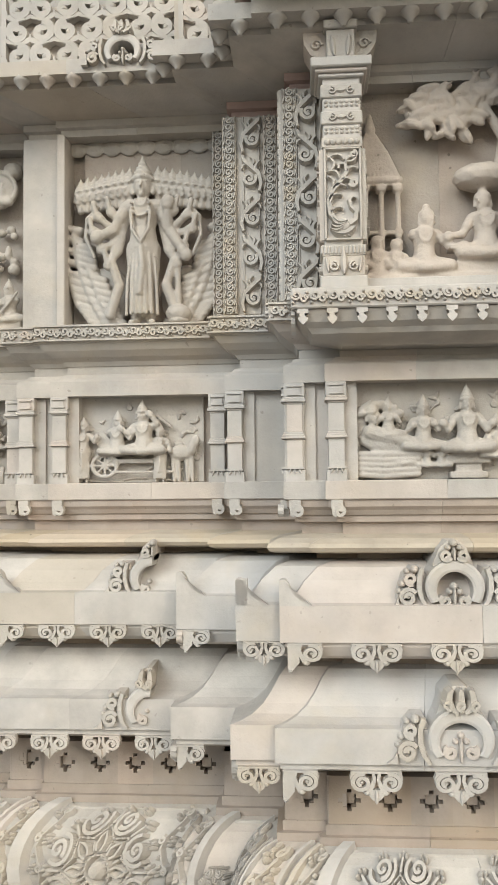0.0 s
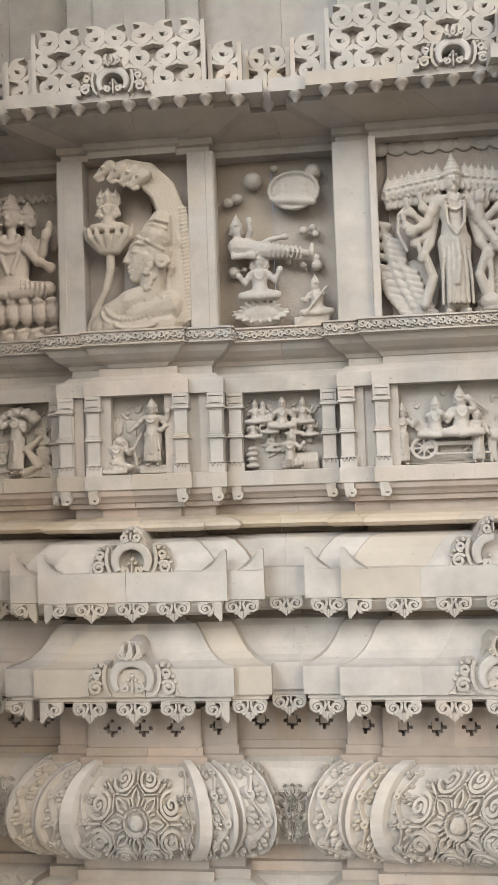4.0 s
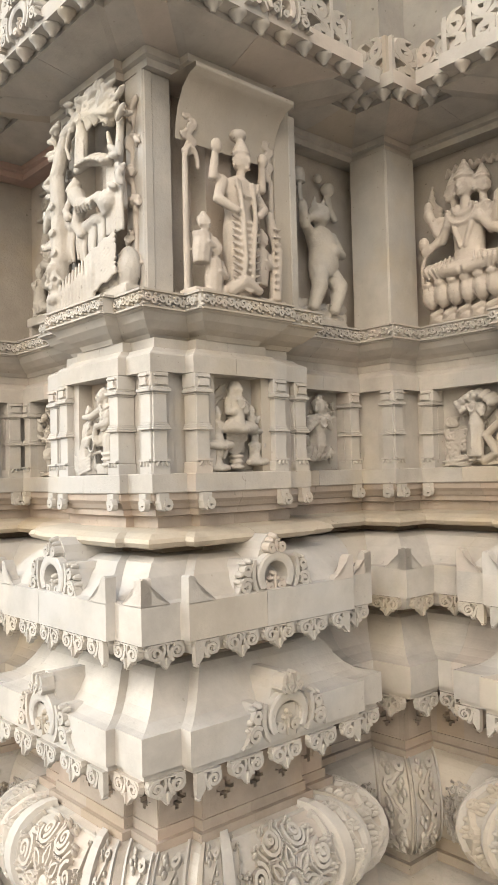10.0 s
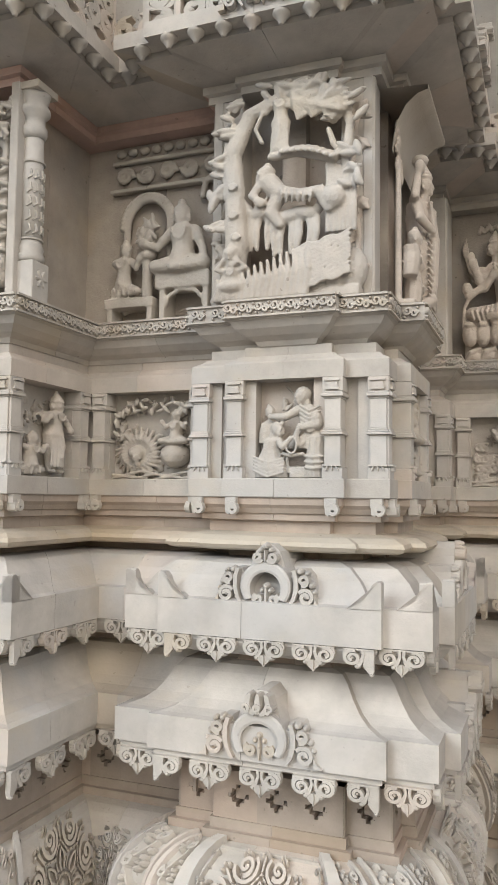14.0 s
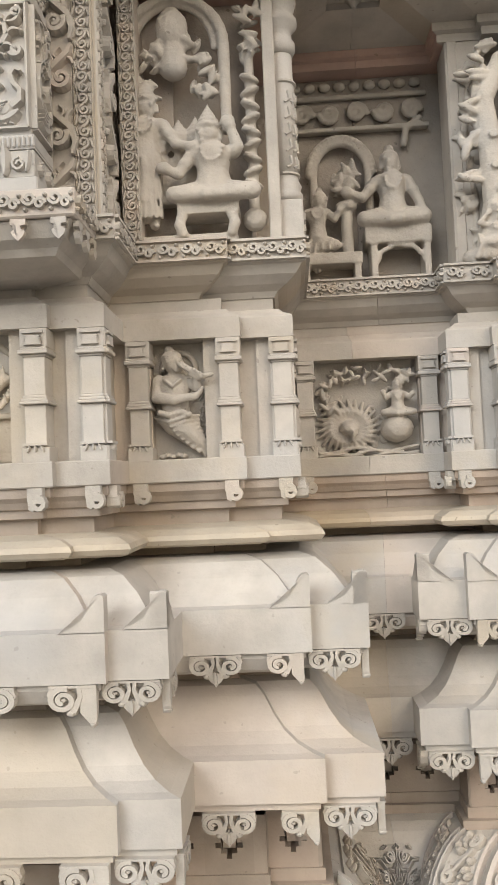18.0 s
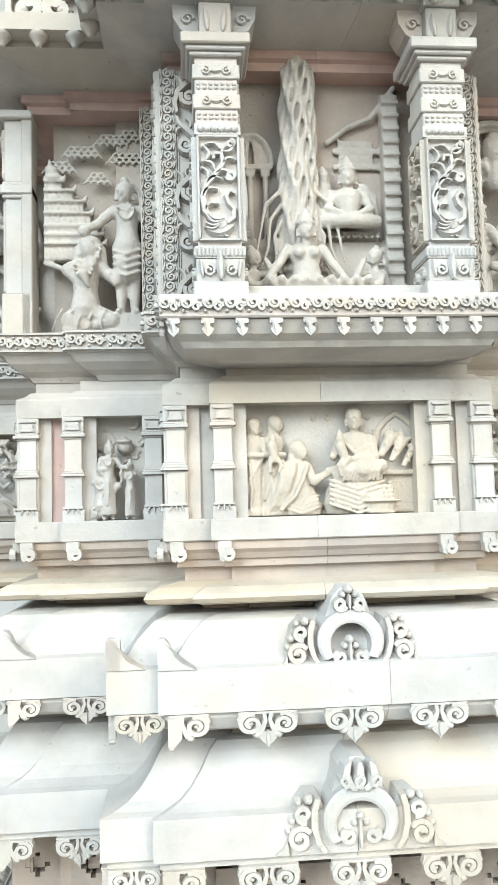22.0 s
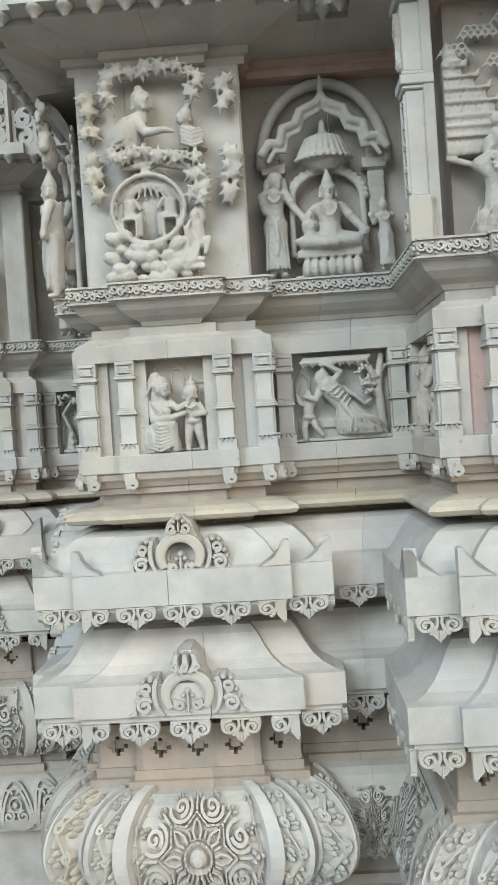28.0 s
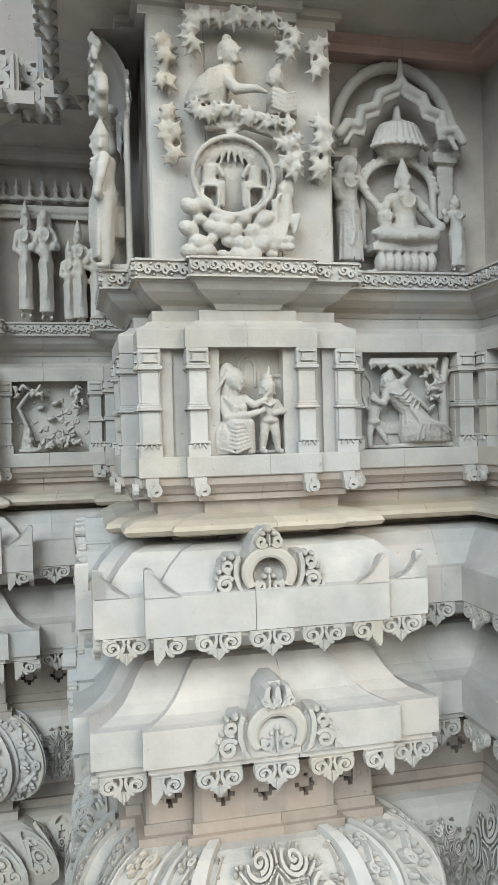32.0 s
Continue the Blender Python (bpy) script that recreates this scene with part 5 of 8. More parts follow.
def square_column(f, u, o):
    t = thing("column", "flat square sandstone column with a flame-carved head", "column", "square columns", m=face_pose(f, u, o))
    bx = lambda *a: new_box(*a, bevel=0.003)
    bm = bx(-0.043, 0.043, -0.043, 0.043, 2.165, 2.30)
    ring(bm, 0, 2.235, 0.024, 0.004, 0.006, lambda a, v, h: (a, -0.043 - h, v), 14)
    boss(bm, 0, 2.235, 0.012, 0.008, lambda a, v, h: (a, -0.043 - h, v), 8)
    part("square_base", bm, CUT, t)
    part("shaft", bx(-0.034, 0.034, -0.034, 0.034, 2.30, 2.60), CUT, t)
    bm = bmesh.new()
    fr = lambda a, v, h: (a, -0.034 - h, v)
    for s in (-1, 1):
        ribbon(bm, [(s * 0.028, 2.31), (s * 0.028, 2.59)], 0.004, 0.006, fr)
    for j in range(9):
        ribbon(bm, spiral(0.006 * (1 if j % 2 else -1), 2.325 + .031 * j, 0.012, 0.003, 90 * j, 1.2, 10), 0.0035, 0.006, fr)
    part("scroll_panel", finish(bm, "scroll_panel", CARVED), CARVED, t)
    for e, z0, z1 in ((0.042, 2.60, 2.612), (0.048, 2.612, 2.640), (0.042, 2.640, 2.652)):
        part("band", bx(-e, e, -e, e, z0, z1), CUT, t)
    part("head_block", bx(-0.036, 0.036, -0.036, 0.036, 2.652, 2.85), CUT, t)
    bm = bmesh.new()
    fr = lambda a, v, h: (a, -0.036 - h, v)
    boss(bm, 0, 2.685, 0.022, 0.014, fr)
    for k in range(7):
        e = (k - 3) / 3
        leaf(bm, .008 * e, 2.68, .034 * e, 2.835 - .04 * abs(e), 0.008, 0.014, fr, bow=.15 * e)
    part("flame_leaves", finish(bm, "flame_leaves", CARVED), CARVED, t)
    part("cap_block", bx(-0.055, 0.055, -0.05, 0.05, 2.85, 2.875), CUT, t)


square_column(F_LS, F_LS.length - 0.055, 0.0)

# ---------------------------------------------------------------- reliefs of the statue storey
rnd = random.Random(7)
UP = -0.098          # back of the statue niches
Z1 = 2.165

# many-headed, many-armed standing deity with flames
c = Clay()
figure(c, 0.0, 0.005, 0.555, arms=((-1, -.07, -.15, -.18, -.20), (1, .07, -.17, .17, -.33), (1, .05, -.14, .055, .02)), y=-0.068, skirt=1.1)
for s in (-1, 1):
    c.chain([(s * .035, -.118, .41), (s * .030, -.126, .34), (0, -.128, .295)], .007)
    for i in range(8):
        x = s * (0.052 + 0.0265 * i)
        head(c, x, -0.055 + .002 * i, 0.512 - .003 * i, 0.030 - .0006 * i, "cone", s * 0.45)
    c.block(min(s * .03, s * .255), max(s * .03, s * .255), -0.05, 0, 0.455, 0.482)
    for hx, hz, ex, ez in ((.115, .420, .075, .37), (.165, .405, .10, .35), (.180, .350, .11, .33), (.150, .285, .10, .31), (.125, .225, .09, .28)):
        limb(c, [(s * .065, -0.06, 0.415), (s * ex, -0.072, ez), (s * hx, -0.085, hz)], .021, .013)
        c.cap((s * hx, -.09, hz - .01), (s * (hx + .012), -.09, hz + .045), .008, .012)
    draw(c, [(s * .165, .44), (s * .205, .40), (s * .21, .33), (s * .18, .26)], -.075, .008)
    flames(c, [(s * .14, .0), (s * .20, .08), (s * .235, .20), (s * .245, .37)], 13, 0.085, out=s, y=-.028)
    flames(c, [(s * .10, .01), (s * .15, .10), (s * .19, .22), (s * .20, .30)], 11, 0.085, out=s, y=-.036)
    flames(c, [(s * .08, .02), (s * .12, .10), (s * .15, .18)], 7, 0.075, out=s, y=-.044)
    c.chain([(s * .08, -.07, .36), (s * .115, -.08, .24), (s * .085, -.078, .15), (s * .12, -.075, .05)], .014, .022)
    c.ball((s * .15, -.02, .12), .10, .022, .12)
c.cap((.128, -.075, .03), (.128, -.085, .225), .014, .010)
c.ball((.128, -.075, .045), .048, .045, .034)
c.ball((.128, -.075, .018), .038, .04, .016)
c.block(-.25, .25, -.05, 0, 0, .012)
relief(F_GOD, 0.335, UP, Z1, c, "many-headed standing deity ringed by flames, carved in sandstone", 0.0042)
# scalloped canopy above the heads
c = Clay()
for i in range(9):
    c.ball((-.26 + .065 * i, -.004, .69), .038, .012, .035)
relief(F_GOD, 0.335, UP, Z1, c, "scalloped shadow moulding over the standing deity", 0.0066)

# reclining and lotus-seated figures with round medallion
c = Clay()
figure(c, -.06, .115, .30, "sit", arms=((-1, -.06, -.12, -.13, -.02), (1, .07, -.10, .14, .04)), y=-.05)
for s in (-1, 1):
    head(c, -.06 + s * .02, -.045, .115 + .145, .017, "cone", s * .7)
for i in range(11):
    a = radians(-100 + 200 * i / 10)
    for r in (0, 1):
        c.cap((-.06 + .03 * math.sin(a), -.03, .06 + .02 * r), (-.06 + (.105 - .02 * r) * math.sin(a), -.05 - .02 * math.cos(a), .062 + .045 * math.cos(a + .0) * (1 if r else -1) + .012), .017, .005)
c.ball((-.06, -.03, .065), .085, .04, .05)
# the reclining one
c.cap((-.135, -.05, .335), (-.05, -.05, .315), .04, .036)
c.cap((-.05, -.05, .315), (.11, -.045, .295), .036, .018)
for i in range(8):
    c.chain([(-.02 + .016 * i, -.075, .335 - .003 * i), (-.012 + .016 * i, -.082, .31 - .003 * i), (-.02 + .016 * i, -.07, .285 - .002 * i)], .005)
head(c, -.14, -.05, .40, .025, "cone", .6)
limb(c, [(-.155, -.05, .35), (-.15, -.07, .29), (-.08, -.08, .29)], .015, .010)
limb(c, [(-.10, -.05, .35), (-.085, -.07, .39), (-.09, -.075, .43)], .014, .009)
limb(c, [(-.06, -.06, .33), (-.02, -.07, .35), (.04, -.07, .36)], .014, .009)
c.ball((.135, -.04, .31), .012, .015, .03)
c.ball((.075, -.035, .545), .095, .03, .075)
draw(c, [(.075 + .09 * math.cos(a / 8 * math.pi), .545 + .072 * math.sin(a / 8 * math.pi)) for a in range(17)], -.055, .008)
for x, z, h in ((.03, .51, .11), (.07, .51, .09), (.115, .50, .12)):
    figure(c, x, z, h, "sit", y=-.055)
c.cap((.01, -.06, .505), (.14, -.06, .495), .014, .018)
for x, z, r in ((-.075, .60, .036), (-.135, .535, .022), (-.17, .52, .02), (.005, .645, .016), (.145, .62, .034), (-.155, .24, .024), (-.115, .25, .012), (-.085, .26, .010),
                (.105, .39, .018), (.14, .40, .016), (.15, .375, .014), (.15, .25, .022), (.15, .28, .016), (.10, .255, .014), (.05, .27, .012)):
    c.ball((x, -.03, z), r)
c.block(.06, .19, -.07, 0, 0, .045)
figure(c, .145, .045, .24, "sit", arms=((-1, -.05, -.10, -.10, -.08),), y=-.05, turn=-.6)
c.cap((.10, -.08, .05), (.18, -.085, .15), .006)
c.grow(1.1, 1.1, 1.03)
relief(F_SAGE, F_SAGE.length / 2 - .005, UP, Z1, c, "lotus-seated and reclining figures with a round medallion", 0.0046)

# great crowned head under serpent hoods, lotus with small deity
c = Clay()
c.chain([(-.15, -.045, .03), (-.11, -.055, .075), (-.03, -.06, .12), (.06, -.055, .15)], .045, .055)
c.cap((-.10, -.05, .03), (.11, -.05, .03), .055, .06)
c.cap((.0, -.05, .07), (.12, -.05, .10), .06, .07)
c.cap((.055, -.055, .12), (.065, -.055, .22), .052, .056)
c.ball((.070, -.055, .315), .082, .058, .092)
c.cap((.05, -.06, .285), (.006, -.065, .228), .058, .032)
c.cap((.012, -.065, .325), (.006, -.065, .27), .040, .036)
c.ball((-.004, -.07, .212), .024, .024, .020)
c.cap((-.016, -.075, .322), (-.036, -.078, .284), .011, .0145)
c.cap((-.036, -.078, .282), (-.012, -.078, .276), .012, .010)
c.cap((-.022, -.078, .254), (-.006, -.085, .256), .0105, .008)
c.cap((-.020, -.078, .238), (-.006, -.085, .240), .0105, .008)
c.ball((.008, -.098, .312), .019, .010, .009, -8)
c.chain([(-.012, -.088, .334), (.012, -.104, .347), (.048, -.108, .338)], .0075)
c.cap((.085, -.055, .37), (.108, -.05, .44), .074, .050)
for i in range(5):
    c.chain([(.010 + .012 * i, -.085, .362 + .018 * i), (.055 + .010 * i, -.118, .350 + .020 * i), (.115 + .006 * i, -.105, .315 + .026 * i)], .0072)
for i in range(11):
    c.ball((.016 + .009 * i, -.098 - .008 * math.sin(i * .3), .372 - .006 * i), .0085)
draw(c, spiral(.115, .262, .026, .008, 0, 1.4, 14), -.112, .010)
for i in range(5):
    draw(c, spiral(.05 + .014 * (i % 3), .165 + .022 * i, .012, .004, 70 * i, 1.2, 8), -.108, .006)
for i in range(20):
    a = math.pi * (.08 + .9 * i / 19)
    c.ball((.0 + .115 * math.cos(a), -.100, .125 - .075 * math.sin(a) + .02 * math.cos(a)), .0095)
    c.ball((.0 + .135 * math.cos(a), -.098, .115 - .085 * math.sin(a) + .03 * math.cos(a)), .0075)
draw(c, arch_line(.0, .03, .08, -.02, 8), -.105, .008)
line = ((.205, .03, -1, 0), (.218, .25, -1, 0), (.202, .45, -1, -.2), (.152, .585, -.75, -.65), (.075, .660, -.4, -.95), (-.02, .680, 0, -1), (-.10, .655, .2, -1))
for k in range(8):
    o = .0125 * k
    n = 7 if k < 2 else 6 if k < 6 else 5
    pts = [(x + o * dx, -.028 - .011 * j - .003 * k, z + o * dz) for j, (x, z, dx, dz) in enumerate(line[:n])]
    c.chain(pts, .0095, .0125)
for x, z, y in ((-.105, .640, -.098), (-.052, .628, -.102), (-.004, .612, -.106), (.036, .594, -.108)):
    c.cap((x + .02, y, z + .018), (x - .012, y - .006, z - .008), .028, .021)
    c.cap((x - .012, y - .006, z - .008), (x - .036, y - .010, z - .026), .019, .012)
    c.ball((x - .006, y - .030, z + .006), .008)
    c.cap((x - .026, y - .008, z - .038), (x - .010, y - .006, z - .034), .008, .010)
c.chain([(.165, -.02, .06), (.160, -.02, .35), (.125, -.03, .50), (.09, -.045, .57)], .055, .045)
for i in range(30):
    t = i / 29
    x = .222 - .016 * t
    c.chain([(x, -.046 - .010 * t, .05 + .44 * t), (x - .022, -.056 - .012 * t, .042 + .44 * t)], .0052)
c.chain([(-.205, -.035, .02), (-.175, -.045, .09), (-.125, -.055, .18), (-.105, -.055, .26), (-.105, -.055, .335)], .013, .021)
c.ball((-.105, -.05, .345), .045, .04, .022)
c.ball((-.105, -.045, .375), .075, .05, .04)
for i in range(7):
    a = radians(-84 + 168 * i / 6)
    c.chain([(-.105 + .03 * math.sin(a), -.065, .338), (-.105 + .085 * math.sin(a), -.068 - .028 * math.cos(a), .385), (-.105 + .098 * math.sin(a), -.07 - .03 * math.cos(a), .432 - .02 * math.cos(a))], .024, .006)
figure(c, -.105, .405, .27, "sit", arms=((-1, -.05, -.1, .0, -.12), (1, .05, -.1, .0, -.12)), y=-.065)
for s in (-1, 1):
    head(c, -.105 + s * .030, -.058, .405 + .130, .020, "cone", s * .8)
relief(F_HOOD, F_HOOD.length / 2 + .005, UP, Z1, c, "crowned head in profile under serpent hoods, with lotus", 0.0044)

# many-headed seated deity on a lotus cushion
c = Clay()
bust(c, .0, .520, .046, -.095, -.1, "crown")
for s in (-1, 1):
    bust(c, s * .060, .515, .036, -.070, s * .8, "crown")
    c.chain([(s * .030, -.10, .445), (s * .036, -.118, .36), (s * .010, -.122, .285)], .010)
    for hx, hz, ex, ez in ((.165, .300, .110, .335), (.150, .440, .125, .365), (.060, .390, .105, .330)):
        limb(c, [(s * .072, -.068, .430), (s * ex, -.092, ez), (s * hx, -.112, hz)], .024, .015)
        c.ball((s * ex * .92, -.082, ez + .045), .024)
    c.ball((s * .158, -.100, .470), .018, .018, .032)
    for k in range(5):
        c.chain([(s * .150, -.03, .40 + .02 * k), (s * (.172 + .006 * k), -.03, .44 + .022 * k), (s * (.168 + .004 * k), -.028, .49 + .024 * k)], .012, .005)
loft(c, [(.0, -.070, .225, .078, .056), (.0, -.072, .275, .058, .050), (.0, -.072, .345, .064, .050), (.0, -.070, .405, .084, .050), (.0, -.066, .435, .070, .038), (.0, -.062, .452, .030, .026)], 0, 0)
for i in range(15):
    a = math.pi * i / 14
    c.ball((.062 * math.cos(a), -.122, .430 - .060 * math.sin(a)), .009)
    c.ball((.040 * math.cos(a), -.120, .436 - .030 * math.sin(a)), .0075)
for s in (-1, 1):
    c.chain([(s * .040, -.075, .225), (s * .150, -.105, .215), (s * .020, -.130, .195)], .040, .024)
    for k in range(6):
        c.chain([(s * (.05 + .020 * k), -.130, .250 - .004 * k), (s * (.056 + .020 * k), -.146, .215), (s * (.046 + .020 * k), -.130, .182)], .0050)
c.ball((.0, -.095, .205), .15, .050, .034)
for i in range(7):
    x = -.165 + .055 * i
    c.ball((x, -.088, .125), .0345, .040, .058)
    c.ball((x, -.118, .165), .022, .014, .014)
for i in range(6):
    x = -.150 + .060 * i
    c.chain([(x - .030, -.062, .012), (x - .012, -.086, .045), (x + .020, -.078, .062), (x + .034, -.060, .038)], .016, .008)
    c.ball((x, -.060, .028), .036, .030, .026, 20 if i % 2 else -20)
c.block(-.19, .19, -.06, 0, .0, .17)
c.block(-.18, .18, -.10, 0, .168, .184)
c.chain([(-.160, -.112, .300), (-.188, -.110, .24), (-.190, -.10, .16)], .009, .007)
c.ball((-.176, -.112, .330), .022, .020, .030)
for i in range(9):
    draw(c, [(-.13 + .032 * i, .615 + .010 * (i % 3)), (-.122 + .032 * i, .640 + .008 * (i % 2)), (-.108 + .032 * i, .618)], -.006, .009)
c.grow(1.04, 1.0, 1.0)
relief(F_BR, F_BR.length / 2 + .015, UP, Z1, c, "many-headed deity seated on a plump lotus cushion", 0.0046)

# boar-headed figure over curling waves in the side recess
for f, flip in ((F_CR, 1), (F_DR, -1)):
    c = Clay()
    c.ball((.03 * flip, -.075, .445), .046, .050, .050)
    c.cap((.02 * flip, -.090, .440), (-.035 * flip, -.105, .420), .032, .018)
    for e in (-.018, .030):
        c.cap((.03 * flip + e, -.07, .485), (.035 * flip + e, -.07, .520), .014, .004)
    loft(c, [(.045, -.070, .20, .058, .046), (.050, -.074, .25, .070, .054), (.052, -.074, .31, .064, .052), (.046, -.070, .36, .076, .048), (.040, -.066, .395, .046, .034)], 0, 0)
    c.chain([(.02, -.078, .22), (-.005, -.105, .16), (-.03, -.095, .08)], .042, .026)
    c.chain([(.08, -.075, .22), (.115, -.100, .17), (.095, -.088, .08)], .042, .026)
    limb(c, [(.105, -.070, .370), (.135, -.095, .30), (.07, -.118, .305)], .024, .016)
    limb(c, [(-.015, -.070, .370), (-.06, -.09, .385), (-.075, -.09, .460)], .024, .016)
    c.cap((-.075, -.085, .400), (-.075, -.075, .560), .011)
    c.ball((-.075, -.07, .585), .030, .028, .038)
    for k in range(3):
        c.ball((-.075, -.07, .560 + .022 * k), .032 - .006 * k, .03, .008)
    bust(c, -.130, .275, .026, -.060, .3, "bun")
    loft(c, [(-.130, -.045, .08, .026, .024), (-.130, -.05, .15, .030, .028), (-.130, -.05, .20, .026, .026), (-.130, -.048, .238, .030, .024)], 9, .05)
    for i in range(30):
        draw(c, spiral(-.165 + .036 * (i % 10) + .01 * (i // 10), .020 + .034 * (i // 10), .021, .006, 50 * i, 1.3, 9), -.075 + .012 * (i // 10), .0085)
    c.block(-.18, .18, -.06, 0, 0, .05)
    for x, z, r in ((-.14, .60, .026), (.08, .62, .020), (.135, .585, .030)):
        c.ball((x, -.03, z), r)
    draw(c, [(.13, .55), (.145, .50), (.17, .47)], -.03, .016)
    relief(f, f.length / 2, UP, Z1, c, "boar-headed figure with a mace over curling waves", 0.0050)

# standing deity with small attendants on the side of the corner block
for f, flip in ((F_CS, 1), (F_DS, -1)):
    c = Clay()
    bust(c, .005, .455, .036, -.082, .35 * flip, "crown")
    c.ball((.005, -.07, .545), .030, .03, .022)
    loft(c, [(0, -.062, .0, .046, .034), (.0, -.066, .08, .050, .042), (.0, -.068, .17, .056, .048), (.0, -.068, .235, .056, .046), (.0, -.066, .285, .044, .040), (.002, -.066, .34, .060, .046), (.004, -.064, .385, .062, .040), (.005, -.062, .405, .026, .024)], 0, 0)
    wrap_lines(c, -.055, .055, .03, .25, 11, -.118, .0052, .022)
    for s in (-1, 1):
        c.chain([(s * .030, -.108, .375), (s * .026, -.124, .26), (s * .016, -.120, .12), (s * .020, -.110, .05)], .009)
        c.chain([(s * .064, -.066, .375), (s * .098, -.085, .31), (s * .050, -.118, .275)], .021, .014)
        c.chain([(s * .060, -.060, .385), (s * .105, -.070, .385), (s * .100, -.080, .465)], .019, .013)
        c.ball((s * .100, -.085, .480), .020, .018, .026)
    for i in range(12):
        a = math.pi * i / 11
        c.ball((.004 + .046 * math.cos(a), -.112, .375 - .045 * math.sin(a)), .008)
    for x, z, h in ((-.105 * flip, .0, .150), (.095 * flip, .06, .155), (-.150 * flip, .10, .125)):
        bust(c, x, z + h, .024, -.078, .3 * flip, "bun")
        loft(c, [(x, -.060, z, .028, .026), (x, -.064, z + h * .4, .032, .030), (x, -.064, z + h * .6, .027, .028), (x, -.062, z + h * .78, .033, .026)], 9, .05)
        c.chain([(x + .028, -.066, z + h * .72), (x + .034, -.084, z + h * .42), (x + .006, -.092, z + h * .5)], .012, .009)
    c.chain([(.135 * flip, -.070, .30), (.160 * flip, -.080, .18), (.150 * flip, -.078, .03)], .018, .026)
    for i in range(9):
        c.cap((.135 * flip, -.10, .05 + .025 * i), (.165 * flip, -.094, .055 + .025 * i), .005)
    c.chain([(-.05 * flip, -.085, .025), (-.02 * flip, -.110, .05), (.05 * flip, -.105, .03)], .026, .016)
    c.block(-.195, .195, -.085, 0, 0, .018)
    for x in (-.185, .185):
        c.cap((x, -.03, .02), (x, -.03, .44), .011)
        draw(c, arch_line(x * .86, .42, .026, .06, 8), -.03, .008)
    for i in range(8):
        draw(c, spiral(-.175 + .014 * (i % 3), .46 + .02 * i, .016, .005, 60 * i, 1.2, 8), -.024, .007)
        draw(c, spiral(.165 + .012 * (i % 3), .46 + .018 * i, .015, .005, 80 * i, -1.2, 8), -.024, .007)
    relief(f, f.length / 2, -0.072, Z1, c, "tall standing deity with small attendants", 0.0044)
    # curved hood of stone over the deity
    bm = bmesh.new()
    rows = [[bm.verts.new((x, -o_, z)) for x in (-.175, .175)] for o_, z in ((0.040, .50), (.046, .55), (.060, .60), (.085, .645), (.120, .675), (.155, .685), (.155, .70), (-.01, .71))]
    for a, b in zip(rows, rows[1:]):
        bm.faces.new((a[0], a[1], b[1], b[0]))
    hood = part("cove", bm, PALE, None, m=face_pose(f, f.length / 2, UP, Z1), smooth=True)
    hood.scale = (1.2, 1, 1)
    tagged(hood, "curved plain sandstone cove above the standing deity", "cove")

# archer with antelopes among trees and rocks
c = Clay()
c.chain([(-.135, -.085, .03), (-.118, -.092, .18), (-.126, -.092, .34), (-.134, -.090, .48), (-.090, -.086, .60), (.005, -.080, .655), (.085, -.078, .625), (.115, -.076, .55)], .034, .013)
for x, z in ((-.118, .12), (-.112, .20), (-.120, .27), (-.122, .36)):
    c.ball((x, -.122, z), .012, .008, .012)
    draw(c, spiral(x, z, .013, .006, 0, 1.0, 10), -.126, .004)
c.chain([(-.126, -.092, .34), (-.158, -.088, .42), (-.150, -.085, .52)], .014, .008)
c.chain([(.152, -.070, .28), (.146, -.078, .42), (.156, -.078, .53), (.135, -.078, .62)], .015, .010)
c.chain([(.146, -.078, .42), (.118, -.082, .47), (.105, -.082, .52)], .010, .007)
leaves(c, [(-.155, .54), (-.16, .44), (-.165, .34), (-.165, .26), (-.14, .62), (-.09, .655), (-.03, .675), (.02, .68), (.07, .665), (.115, .64), (.15, .60), (.165, .52), (.165, .44), (.16, .36), (.12, .57), (.10, .61), (.05, .64)], 96, .024, -.088, rnd, .026)
for k in range(14):
    x = .02 + .0085 * k
    c.chain([(x, -.090, .665 - .003 * k), (x + .006, -.108, .615 - .004 * k), (x + .014, -.098, .560 + .004 * (k % 4))], .011, .006)
figure(c, -.012, .455, .215, arms=((-1, -.06, -.12, -.02, -.03), (1, .05, -.12, -.01, -.06)), y=-.085)
c.chain([(-.055, -.10, .50), (-.072, -.10, .545), (-.055, -.10, .595)], .006)
# tilted ledge of rock
for i in range(9):
    t = i / 8
    c.cap((-.005 + .125 * t, -.078 - .012 * math.sin(3 * t), .468 - .036 * t + .014 * math.sin(3.1 * t)), (.0 + .122 * t, -.118, .452 - .036 * t + .014 * math.sin(3.1 * t)), .013, .008)
c.chain([(-.03, -.09, .455), (.03, -.092, .455), (.12, -.085, .42)], .014, .010)
# lunging hunter
bust(c, -.048, .400, .024, -.092, -.5, "bun")
c.chain([(-.040, -.088, .375), (-.012, -.092, .335)], .028, .026)
c.chain([(-.010, -.095, .335), (.045, -.104, .315), (.085, -.100, .325), (.110, -.098, .268)], .023, .014)
c.chain([(-.012, -.092, .325), (-.030, -.098, .275), (-.010, -.096, .235)], .022, .013)
for k in range(6):
    c.chain([(.0 + .014 * k, -.118, .338 - .004 * k), (.004 + .014 * k, -.128, .318 - .003 * k), (-.002 + .014 * k, -.116, .298 - .002 * k)], .0046)
limb(c, [(-.060, -.090, .372), (-.078, -.10, .335), (-.055, -.11, .305)], .014, .010)
c.ball((.120, -.095, .30), .030, .028, .038)
